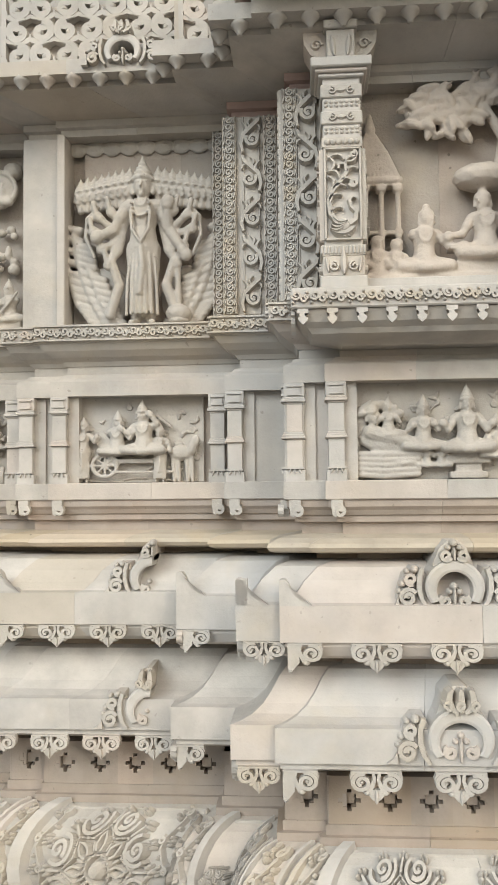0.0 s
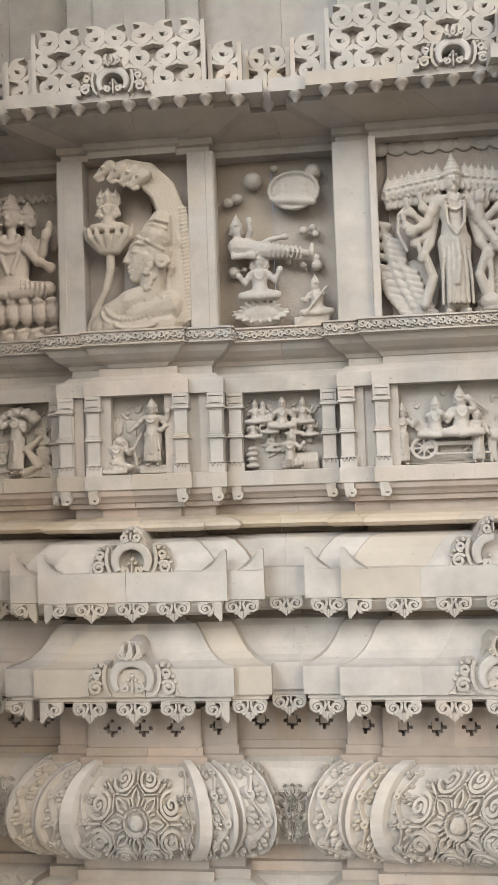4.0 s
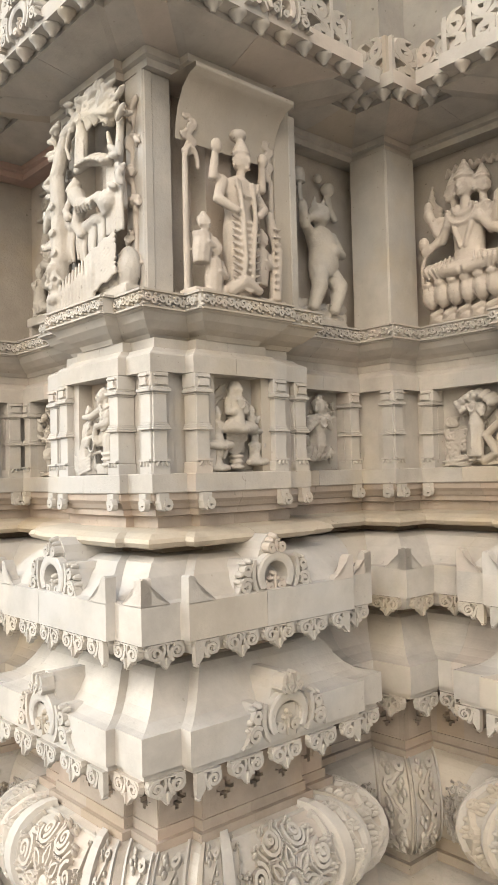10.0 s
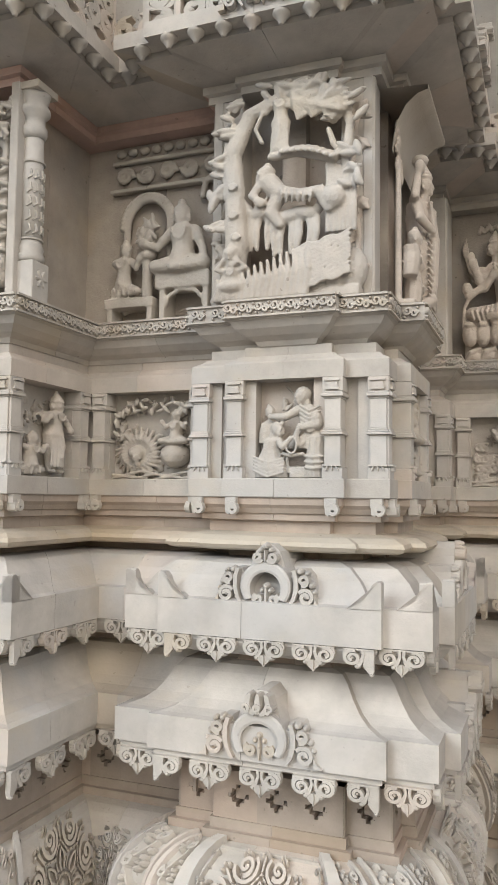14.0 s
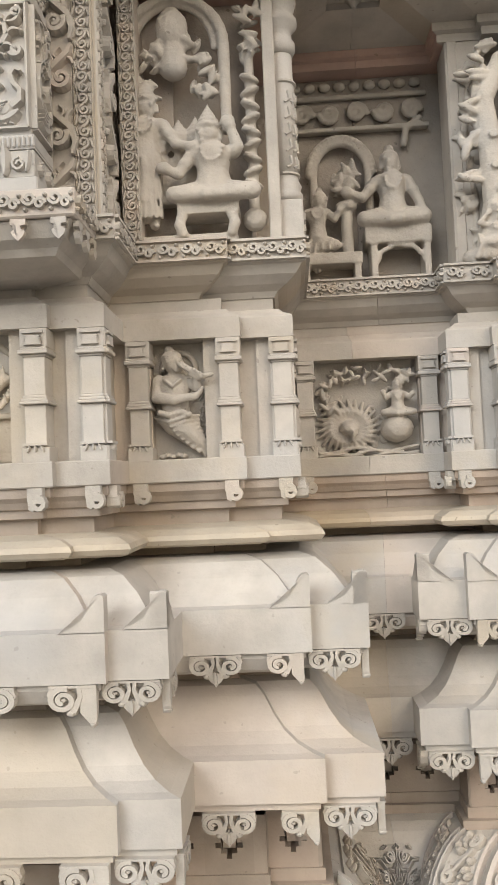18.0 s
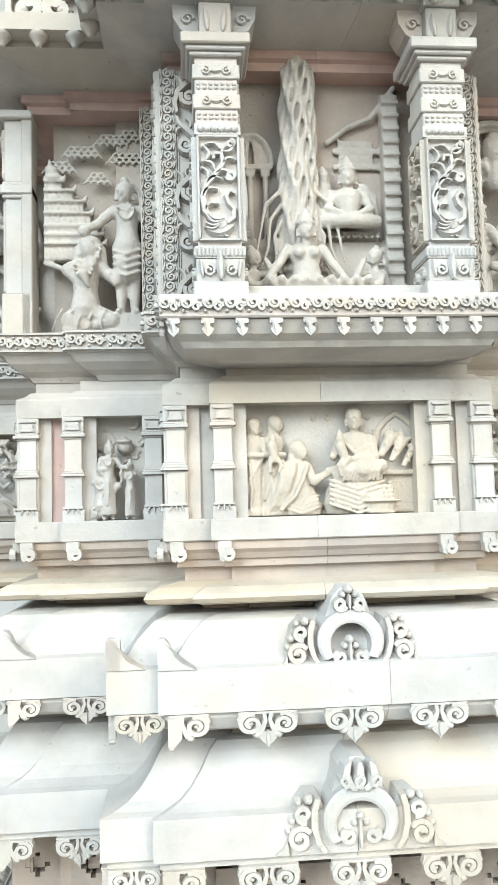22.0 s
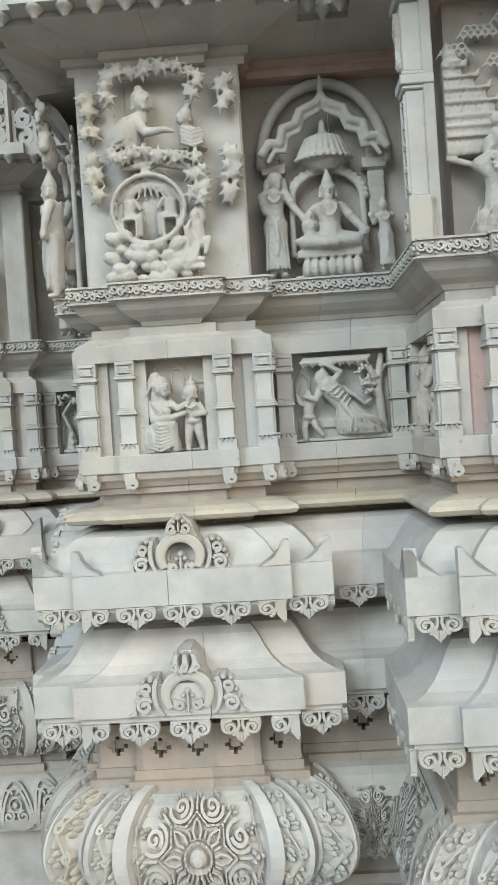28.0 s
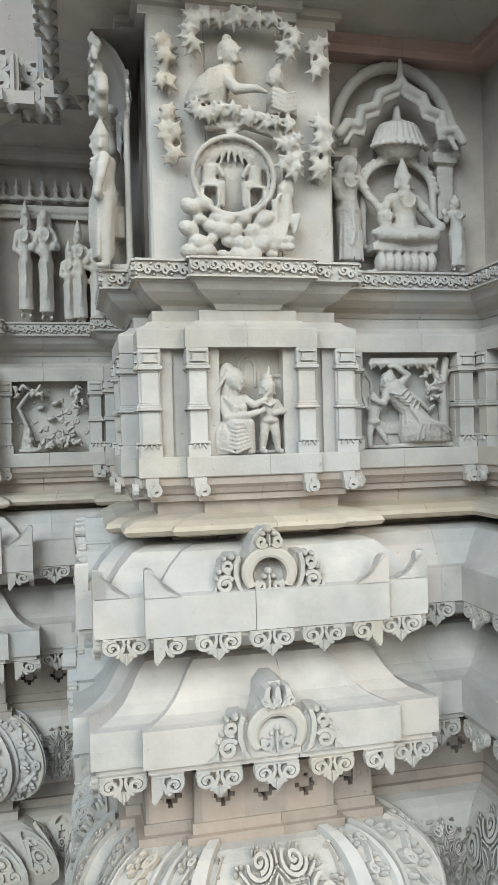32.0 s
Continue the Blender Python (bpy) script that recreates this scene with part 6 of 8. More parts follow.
# antelopes and their legs
for x, z, q in ((-.055, .285, -1), (.005, .262, -1), (.045, .270, 1)):
    c.ball((x, -.075, z), .040, .024, .024, -10 * q)
    c.chain([(x + q * .034, -.078, z + .006), (x + q * .052, -.086, z + .040)], .014, .010)
    c.ball((x + q * .064, -.090, z + .040), .019, .011, .011, -12 * q)
    c.cap((x + q * .054, -.088, z + .050), (x + q * .046, -.088, z + .080), .005, .003)
    for dx in (-.028, -.012, .014, .030):
        c.chain([(x + dx, -.076, z - .010), (x + dx + .004 * q, -.082, z - .06), (x + dx - .004, -.078, z - .115)], .0105, .0065)
for k in range(6):
    c.chain([(.105 + .012 * k, -.080, .41 - .006 * k), (.108 + .012 * k, -.090, .30), (.104 + .013 * k, -.086, .20)], .008, .006)
bust(c, -.126, .150, .022, -.118, 0, "bun")
figure(c, -.126, .050, .19, "none", arms=((-1, -.08, .04, .04, .20), (1, .08, .04, -.04, .20)), y=-.11)
c.ball((-.126, -.10, .050), .040, .036, .024)
# rocks and rippling water below
for i in range(9):
    x = -.16 + .04 * i
    c.ball((x, -.062, .02 + .008 * i), .036, .036, .030 + .005 * i)
for k in range(15):
    x0 = -.168 + .016 * k
    c.chain([(x0, -.105, .012), (x0 + .010, -.114, .045 + .003 * k), (x0 + .004, -.108, .075 + .006 * k)], .009, .005)
for k in range(12):
    c.chain([(.035 + .014 * j, -.108, .026 + .0115 * k + .005 * math.sin(j * 1.7 + k) + .004 * j) for j in range(10)], .0050)
c.block(-.18, .18, -.09, 0, 0, .03)
c.grow(1.34, 1.05, 1.03)
relief(F_C, F_C.length / 2, UP, Z1, c, "openwork carving of an archer, antelopes and trees", 0.0044)

# two seated figures at a table before an arch
c = Clay()
figure(c, .09, .165, .42, "sit", arms=((-1, -.10, -.12, -.22, -.08), (1, .07, -.16, .10, -.27)), y=-.06, turn=-.3, crown="bun")
c.block(-.0, .20, -.09, 0, .115, .165)
c.block(.015, .035, -.085, 0, .0, .115)
c.block(.175, .195, -.085, 0, .0, .115)
draw(c, arch_line(.105, .06, .07, .05, 12, 8), -.075, .008)
c.block(-.20, -.01, -.085, 0, .06, .095)
c.block(-.19, -.17, -.08, 0, 0, .06)
c.block(-.035, -.015, -.08, 0, 0, .06)
figure(c, -.14, .095, .30, "kneel", arms=((1, .06, -.08, .12, .02), (-1, .10, -.08, .14, .0)), turn=1, y=-.055, crown="bun")
c.cap((-.05, -.05, .09), (-.05, -.05, .23), .018, .022)
c.ball((-.05, -.055, .245), .036, .03, .02)
leaves(c, [(-.05, .29), (-.06, .32), (-.04, .34), (-.05, .36)], 44, .018, -.05, rnd, .03)
draw(c, [(-.145, .06)] + arch_line(-.06, .36, .085, .10, 14) + [(.025, .06)], -.03, .014)
for i in range(22):
    a = math.pi * i / 21
    c.ball((-.06 + .10 * math.cos(a), -.035, .36 + .115 * math.sin(a)), .012)
c.block(-.22, .22, -.03, 0, .50, .515)
for i in range(5):
    draw(c, spiral(-.17 + .085 * i, .565, .032, .008, 180 * (i % 2), 1.4, 14), -.012, .010)
c.block(-.22, .22, -.02, 0, .61, .625)
for i in range(9):
    c.ball((-.19 + .047 * i, -.008, .655), .020, .014, .016)
draw(c, [(.14, .45), (.15, .5), (.19, .53)], -.02, .012)
c.grow(1.06, 1.1, 1.04)
relief(F_RR, F_RR.length / 2, UP, Z1, c, "two seated figures with a vase before an arch", 0.0049)

# bathing group under a garlanded arch
c = Clay()
draw(c, [(-.115, .30)] + arch_line(-.01, .52, .105, .13, 16) + [(.095, .30)], -.04, .013)
draw(c, arch_line(-.01, .52, .085, .115, 16), -.03, .008)
for s in (-1, 1):
    leaves(c, [(-.01 + s * .03, .52), (-.01 + s * .05, .48), (-.01 + s * .07, .44), (-.01 + s * .06, .40)], 26, .019, -.05, rnd, .02)
c.cap((-.01, -.05, .46), (-.01, -.05, .60), .03, .02)
c.ball((-.01, -.06, .56), .035, .03, .05)
for i, x in enumerate((-.04, -.005, .03)):
    head(c, x, -.04, .27 + .004 * i, .022, "cone", .2)
c.block(-.05, .05, -.04, 0, .12, .24)
figure(c, -.075, .05, .34, arms=((1, .08, -.16, .19, -.2), (-1, .02, -.17, .1, -.25)), turn=.6, y=-.06)
figure(c, .065, .10, .36, "sit", arms=((-1, -.08, -.14, -.16, -.1), (1, .03, .03, -.02, .2)), turn=-.6, y=-.07)
c.block(-.01, .115, -.09, 0, .075, .10)
for x in (.0, .10):
    c.chain([(x, -.08, .075), (x + (.006 if x else -.006), -.085, .05), (x, -.08, .03)], .012)
c.block(-.12, .11, -.075, 0, .0, .03)
for i in range(9):
    c.ball((.145, -.03, .16 + .034 * i), .024, .02, .010, 28 if i % 2 else -28)
c.cap((.145, -.02, .10), (.145, -.02, .50), .012)
c.ball((.145, -.03, .07), .026, .03, .03)
leaves(c, [(.145, .52), (.14, .56), (.15, .60)], 18, .02, -.03, rnd, .02)
c.grow(1.30, 1.05, 1.07)
relief(F_R, F_R.length / 2 + .045, UP, Z1, c, "bathing group under a garlanded arch with leaf post", 0.0046)

# column of falling water over a seated goddess, walls and watchers
c = Clay()
c.cap((-.070, -.040, .05), (-.062, -.044, .70), .055, .048)
for k in range(11):
    a = math.pi * (k + .5) / 11
    c.chain([(-.070 + .0004 * j - (.056 - .0006 * j) * math.cos(a) + .007 * math.sin(j * .95 + k * 1.9), -.050 - .046 * math.sin(a) - .004 * math.sin(j * .95 + k), .10 + .026 * j) for j in range(24)], .0070, .0060)
for s in (-1, 1):
    for k in range(0, 5, 2):
        c.chain([(-.070 + s * .040, -.070, .26 + .02 * k), (-.070 + s * (.070 + .006 * k), -.075, .20 + .022 * k), (-.070 + s * (.066 + .012 * k), -.075, .13 + .016 * k), (-.070 + s * (.095 + .008 * k), -.07, .085 + .010 * k)], .007, .004)
bust(c, -.062, .192, .028, -.135, .2, "crown")
c.ball((-.062, -.128, .215), .030, .022, .014)
loft(c, [(-.058, -.105, .05, .052, .040), (-.058, -.108, .075, .040, .036), (-.060, -.110, .105, .036, .034), (-.062, -.110, .135, .046, .036), (-.062, -.108, .155, .038, .026), (-.062, -.106, .166, .016, .016)], 0, 0)
for s in (-1, 1):
    c.ball((-.062 + s * .020, -.140, .130), .017)
    c.chain([(-.062 + s * .048, -.108, .150), (-.062 + s * .075, -.118, .105), (-.062 + s * .110, -.122, .060)], .016, .010)
for k in range(9):
    c.chain([(-.185 + .034 * k, -.110, .045 + .008 * math.sin(k * 1.7)), (-.165 + .034 * k, -.138, .060), (-.150 + .034 * k, -.125, .040)], .013, .008)
c.ball((-.040, -.09, .045), .18, .05, .022)
for x, t in ((-.205, .5), (.135, -.5)):
    bust(c, x, .128, .024, -.100, t, "bun")
    loft(c, [(x - .04 * t, -.07, .03, .036, .034), (x - .03 * t, -.075, .06, .034, .034), (x - .01 * t, -.08, .090, .034, .030)], 0, 0)
    c.chain([(x + .05 * t, -.09, .085), (x + .11 * t, -.11, .075), (x + .07 * t, -.115, .115)], .012, .009)
    c.chain([(x - .05 * t, -.09, .085), (x - .02 * t, -.115, .05), (x + .08 * t, -.118, .045)], .012, .009)
bust(c, .075, .372, .030, -.062, -.15, "crown")
loft(c, [(.075, -.050, .245, .040, .034), (.075, -.052, .275, .033, .034), (.075, -.052, .315, .046, .036), (.075, -.050, .335, .040, .028), (.075, -.048, .346, .016, .016)], 0, 0)
for s in (-1, 1):
    c.chain([(.075 + s * .044, -.052, .328), (.075 + s * .062, -.070, .280), (.075 + s * .030, -.088, .262)], .015, .010)
c.chain([(.0, -.062, .245), (.075, -.088, .240), (.150, -.062, .245)], .022)
c.chain([(.120, -.050, .345), (.148, -.046, .320), (.156, -.046, .265)], .018, .012)
bust(c, .010, .385, .021, -.040, .3, "bun")
c.cap((.010, -.030, .355), (.012, -.030, .29), .026, .030)
c.block(.0, .170, -.042, 0, .214, .226)
for i in range(10):
    c.ball((.008 + .017 * i, -.046, .207), .0065)
for r in range(9):
    for q in range(5):
        x = -.002 + .034 * q + .017 * (r % 2)
        c.block(x, min(.178, x + .029), -.026, 0, .034 + .019 * r, .049 + .019 * r)
c.block(.0, .178, -.016, 0, .03, .205)
for r in range(31):
    c.block(.186, .236, -.046 - .010 * (r % 2), 0, .035 + .0195 * r, .049 + .0195 * r)
c.block(.186, .232, -.034, 0, .03, .64)
c.chain([(.03, -.012, .50), (.09, -.014, .545), (.16, -.02, .575), (.225, -.04, .655)], .009)
for r in range(4):
    for q in range(4 - r % 2):
        c.block(.045 + .036 * q + .018 * (r % 2), .076 + .036 * q + .018 * (r % 2), -.012, 0, .42 + .024 * r, .438 + .024 * r)
draw(c, arch_line(-.195, .43, .060, .090, 12), -.016, .009)
for k in range(5):
    draw(c, arch_line(-.195, .43, .012 + .011 * k, .085, 8), -.010, .005)
c.block(-.258, -.132, -.028, 0, .415, .430)
for x in (-.245, -.20, -.155):
    c.cap((x, -.016, .22), (x, -.016, .40), .0095)
    c.block(x - .014, x + .014, -.026, 0, .395, .415)
for r in range(9):
    for q in range(4):
        x = -.258 + .034 * q + .016 * (r % 2)
        c.block(x, min(-.125, x + .029), -.018, 0, .035 + .020 * r, .050 + .020 * r)
relief(F_B, F_B.length / 2, -0.098, 2.19, c, "goddess seated under a tall column of falling water", 0.0043)

# standing man and kneeling bearded man beside a temple tower
c = Clay()
for i, (xr, z0, z1) in enumerate(((.026, .245, .292), (.018, .300, .322), (.012, .328, .350), (-.012, .358, .390), (-.034, .398, .428), (-.066, .436, .462), (-.100, .468, .492))):
    c.block(-.165, xr - .010, -.030, 0, z0, z1)
    c.block(-.165, xr, -.042, 0, z1, z1 + .009)
    c.cap((xr - .004, -.035, z1 + .006), (xr + .002, -.035, z1 + .024), .009, .003)
    for j in range(int((xr + .15) / .018)):
        draw(c, arch_line(-.155 + .018 * j, z0 + .006, .006, (z1 - z0) * .6, 5), -.032, .0035)
c.ball((-.135, -.02, .508), .035, .03, .016)
c.ball((-.140, -.02, .530), .024, .025, .020)
c.cap((-.145, -.02, .54), (-.148, -.02, .57), .014, .004)
c.chain([(-.16, -.02, .24), (-.10, -.035, .215), (-.05, -.03, .19), (.0, -.03, .225)], .010)
c.block(.016, .165, -.085, 0, .0, .068)
figure(c, .092, .068, .41, arms=((-1, -.10, -.10, -.20, -.16), (1, .06, -.15, .10, -.02)), y=-.060, crown="bun", turn=-.4, drape=False)
c.cap((.092, -.060, .275), (.092, -.060, .20), .044, .048)
for i in range(4):
    c.chain([(.05, -.085, .26 - .022 * i), (.092, -.108, .24 - .022 * i), (.134, -.085, .262 - .022 * i)], .0045)
c.cap((.150, -.055, .07), (.150, -.06, .40), .0085)
for s in (-1, 0, 1):
    c.chain([(.150, -.06, .385), (.150 + .016 * s, -.06, .40), (.150 + .014 * s, -.06, .43)], .006, .003)
c.chain([(.092, -.06, .45), (.108, -.06, .475), (.13, -.055, .45), (.132, -.055, .42)], .010, .006)
figure(c, -.035, .0, .46, "kneel", arms=((1, .09, -.09, .13, .04), (-1, .12, -.12, .16, .03)), turn=1, y=-.065, crown="veil")
c.cap((-.035, -.12, .175), (-.02, -.115, .14), .016, .006)
for k, (cx, cz, n) in enumerate(((-.12, .535, 5), (-.05, .585, 6), (.04, .625, 5), (.09, .565, 6), (.0, .50, 4), (.10, .64, 4))):
    for r in range(3):
        for i in range(n - r):
            draw(c, arch_line(cx + .021 * (i - n / 2 + r * .5) + .01, cz + .014 * r, .011, .010, 5), -.004, .0042)
relief(F_L, 0.044, UP, Z1, c, "standing man and kneeling bearded man by a temple tower", 0.0044)

# bearded king seated under a dome and cusped arch
c = Clay()
figure(c, .02, .10, .40, "sit", arms=((-1, -.08, -.15, -.06, -.26), (1, .1, -.14, .16, -.22)), y=-.07, crown="beard")
c.cap((.02, -.07, .335), (.02, -.07, .37), .02, .006)
figure(c, -.045, .115, .2, "sit", y=-.09, crown="bun")
c.block(-.09, .12, -.095, 0, .075, .10)
for i in range(7):
    c.ball((-.06 + .027 * i, -.075, .04), .018, .03, .035)
c.block(-.10, .13, -.07, 0, 0, .02)
draw(c, [(-.10, .10)] + arch_line(.02, .29, .115, .095, 14) + [(.14, .10)], -.035, .012)
for i in range(18):
    a = math.pi * i / 17
    c.ball((.02 + .128 * math.cos(a), -.035, .29 + .108 * math.sin(a)), .011)
c.ball((.015, -.055, .425), .088, .06, .015)
c.ball((.015, -.05, .44), .082, .055, .07)
for i in range(12):
    a = radians(-78 + 156 * i / 11)
    c.chain([(.015 + .085 * math.sin(a), -.05 - .055 * math.cos(a), .43), (.015 + .06 * math.sin(a), -.05 - .042 * math.cos(a), .485), (.015, -.055, .508)], .006)
    c.ball((.015 + .09 * math.sin(a), -.055 - .055 * math.cos(a), .415), .009)
c.cap((.015, -.05, .50), (.015, -.05, .55), .016, .010)
cus = [(-.185, .44), (-.16, .475), (-.125, .47), (-.115, .52), (-.07, .535), (-.055, .575), (0, .60), (.015, .62), (.03, .60), (.085, .575), (.10, .535), (.145, .52), (.155, .47), (.19, .475), (.215, .44)]
draw(c, cus, -.085, .016)
draw(c, [(x * .9 + .002, z - .025) for x, z in cus], -.08, .009)
c.cap((.015, -.08, .63), (.015, -.08, .69), .012, .006)
draw(c, arch_line(.015, .42, .205, .27, 18), -.03, .02)
for s in (-1, 1):
    for r in range(9):
        c.block(.015 + s * .17 - .028, .015 + s * .17 + .028, -.03, 0, .20 + .03 * r, .222 + .03 * r)
    c.block(.015 + s * .165 - .04, .015 + s * .165 + .04, -.04, 0, .385, .42)
figure(c, -.155, .02, .36, arms=((1, .07, -.14, .16, -.26), (-1, .03, -.15, .13, -.2)), turn=.6, y=-.06, crown="veil")
figure(c, .20, .02, .24, arms=((-1, -.04, -.1, -.08, .02),), turn=-.6, y=-.06, crown="bun")
c.grow(1.06, 1.1, 1.0)
relief(F_LR, F_LR.length / 2 - .005, UP, Z1, c, "bearded king seated under a dome and cusped arch", 0.0046)

# two figures above a leafy tree, round medallion and boulders
c = Clay()
c.block(-.168, .168, -.036, .02, 0, .150)
draw(c, [(-.040 + .118 * math.cos(a * math.pi / 12), .235 + .112 * math.sin(a * math.pi / 12)) for a in range(25)], -.108, .0085)
draw(c, [(-.040 + .108 * math.cos(a * math.pi / 12), .235 + .102 * math.sin(a * math.pi / 12)) for a in range(25)], -.092, .006)
c.ball((-.040, -.035, .235), .118, .042, .112)
for x, s in ((-.105, 1), (.028, -1)):
    c.block(x - .026, x + .026, -.106, -.04, .205, .214)
    for e in (-.022, .022):
        c.block(x + e - .004, x + e + .004, -.104, -.04, .150, .205)
    bust(c, x + s * .004, .300, .019, -.082, .6 * s, "crown")
    loft(c, [(x, -.070, .212, .026, .022), (x, -.072, .24, .022, .022), (x + .002 * s, -.072, .268, .026, .022), (x + .002 * s, -.07, .280, .012, .012)], 0, 0)
    c.chain([(x - .008, -.080, .222), (x + s * .034, -.094, .216), (x + s * .034, -.088, .160)], .014, .009)
    c.chain([(x + s * .020, -.080, .265), (x + s * .038, -.092, .240), (x + s * .022, -.094, .270)], .008, .006)
for i in range(10):
    e = (i - 4.5) / 4.5
    c.chain([(-.040 + .012 * e, -.082, .338), (-.040 + .060 * e, -.092, .318 - .01 * abs(e)), (-.040 + .098 * e, -.086, .285 - .02 * abs(e))], .0065, .005)
rocks = random.Random(21)
for k in range(26):
    x = -.160 + .044 * (k % 6) + rocks.uniform(-.014, .014) + .02 * (k // 6 % 2)
    z = .020 + .033 * (k // 6) + rocks.uniform(-.008, .008)
    r = rocks.uniform(.8, 1.35)
    if x < .05 or z < .06:
        c.ball((x, -.084 - .008 * r, z), .026 * r, .021 * r, .0185 * r, rocks.uniform(-40, 40))
for k in range(8):
    c.chain([(.0 + .012 * k, -.095, .045), (.022 + .012 * k, -.104, .075), (.036 + .012 * k, -.098, .120)], .009, .006)
for k in range(8):
    c.ball((.045 + .026 * (k % 4), -.10, .040 + .022 * (k // 4)), .016, .014, .012)
# the crouching ape on the rocks
bust(c, .108, .205, .021, -.092, -.4, "bun")
c.cap((.112, -.085, .180), (.118, -.080, .125), .024, .028)
c.chain([(.100, -.090, .125), (.080, -.104, .165), (.086, -.098, .095)], .013, .009)
c.chain([(.126, -.085, .120), (.150, -.096, .130), (.138, -.098, .085)], .014, .009)
c.chain([(.095, -.092, .180), (.080, -.106, .160), (.092, -.108, .185)], .009, .007)
# leaning figure and listener above the tree
bust(c, -.040, .585, .036, -.098, .45, "bun")
loft(c, [(-.110, -.070, .440, .062, .046), (-.104, -.074, .475, .060, .052), (-.086, -.078, .512, .052, .048), (-.066, -.08, .540, .036, .036), (-.056, -.082, .555, .018, .018)], 0, 0)
for k in range(8):
    c.chain([(-.158 + .004 * k, -.098, .450 + .008 * k), (-.118 + .002 * k, -.124, .455 + .010 * k), (-.072 + .003 * k, -.112, .485 + .008 * k)], .0046)
c.chain([(-.060, -.105, .520), (-.030, -.118, .478), (.028, -.120, .482)], .020, .0115)
c.cap((.028, -.122, .482), (.058, -.122, .474), .0115, .006)
bust(c, .092, .530, .026, -.088, -.75, "bun")
c.ball((.104, -.085, .560), .012, .012, .020, -30)
loft(c, [(.118, -.068, .425, .046, .036), (.114, -.072, .455, .044, .040), (.108, -.074, .485, .036, .034), (.100, -.076, .505, .014, .014)], 0, 0)
wrap_lines(c, .080, .152, .435, .485, 5, -.112, .0042, .018)
c.chain([(.128, -.080, .20), (.130, -.085, .29), (.100, -.095, .365), (.0, -.098, .385), (-.11, -.094, .375)], .018, .012)
c.chain([(.0, -.095, .385), (-.05, -.1, .36), (-.02, -.1, .35)], .010, .007)
canopy(c, [(-.150, .415), (-.115, .405), (-.075, .420), (-.035, .410), (.005, .405), (.045, .395), (.085, .390), (.120, .385), (.140, .345), (.115, .330), (.140, .300), (.112, .275), (.138, .255)], 58, .026, -.112, rnd, .014)
canopy(c, [(-.150, .675), (-.115, .685), (-.07, .682), (-.02, .685), (.03, .682), (.08, .680), (.125, .668), (.145, .635), (.128, .600), (-.155, .635), (-.150, .590)], 50, .026, -.105, rnd, .014)
relief(F_D, F_D.length / 2 - .005, UP, Z1, c, "two figures over a leafy tree, medallion and boulders", 0.0040)
for u, zs in ((-.085, (.30, .36, .42, .50, .56, .62)), (F_D.length + .085, (.28, .34, .40, .58, .64))):
    c = Clay()
    canopy(c, [(0, z) for z in zs], 26, .030, -.014, rnd, .024)
    relief(F_D, u, -0.04, Z1, c, "leafy carved sprays on the pier face", 0.0054)

# row of musicians on the far wall
c = Clay()
for i, (x, z, h, tn, cr) in enumerate(((-.24, .03, .46, .5, "cone"), (-.10, .02, .48, -.4, "veil"), (.05, .0, .34, .6, "cone"), (.13, .0, .42, -.6, "cone"), (.24, .0, .40, -.3, "bun"))):
    figure(c, x, z, h, arms=((-1, -.04, -.14, .06, -.18), (1, .06, -.12, .0, -.12)), y=-.055, turn=tn, crown=cr)
c.block(-.45, .30, -.03, 0, .50, .53)
for i in range(8):
    figure(c, -.38 + .09 * i, .545, .16, "sit", y=-.02, crown="bun")
for i in range(26):
    c.block(-.44 + .028 * i, -.424 + .028 * i, -.022, 0, .47, .5)
c.block(-.45, .30, -.025, 0, 0, .012)
c.grow(.62, 1.1, 1.0)
relief(F_MUS, F_MUS.length / 2 + .06, UP, Z1, c, "row of carved musicians and dancers", 0.0060)
c = Clay()
figure(c, 0, .0, .40, y=-.05, arms=((-1, -.04, -.14, -.02, -.26), (1, .04, -.14, .02, -.26)))
draw(c, spiral(.0, .5, .06, .02, 0, 1.5), -.05, .02)
leaves(c, [(0, .55), (.02, .6), (-.02, .5), (0, .65)], 40, .022, -.06, rnd, .03)
relief(F_DS, F_DS.length + .05, -0.02, Z1, c, "small standing figure under foliage at the corner", 0.0060)

# prison kiosk, seated group, tree and parasol on the other balcony
c = Clay()
for r in (.20, .36):
    c.block(-.29, -.10, -.05, 0, r + .0, r + .014)
for i in range(4):
    x = -.275 + .053 * i
    c.cap((x, -.045, .08), (x, -.045, .36), .010)
    c.block(x - .016, x + .016, -.06, -.02, .34, .36)
for i in range(12):
    a = i / 11
    c.chain([(-.29 + .18 * a, -.04, .375), (-.25 + .10 * a, -.055, .46), (-.20, -.03, .56)], .0105, .006)
c.block(-.295, -.10, -.06, 0, .37, .385)
c.cap((-.20, -.03, .55), (-.20, -.03, .60), .02, .006)
for x, h in ((-.26, .27), (-.19, .27), (-.13, .25)):
    figure(c, x, .03, h, "sit", arms=((1, .05, -.12, .0, -.1), (-1, -.05, -.13, .05, -.12)), turn=.4, y=-.075, crown="hair")
c.block(-.08, .27, -.10, 0, .0, .06)
figure(c, -.04, .06, .36, "sit", arms=((1, .1, -.12, .22, -.12),), turn=.7, y=-.07, crown="bun")
c.block(.06, .22, -.09, 0, .06, .10)
figure(c, .15, .10, .38, "sit", arms=((-1, -.08, -.14, -.2, -.16), (1, .08, -.14, .05, -.26)), turn=-.6, y=-.07, crown="bun")
c.block(.03, .09, -.11, -.05, .13, .145)
c.ball((.15, -.06, .37), .10, .07, .045)
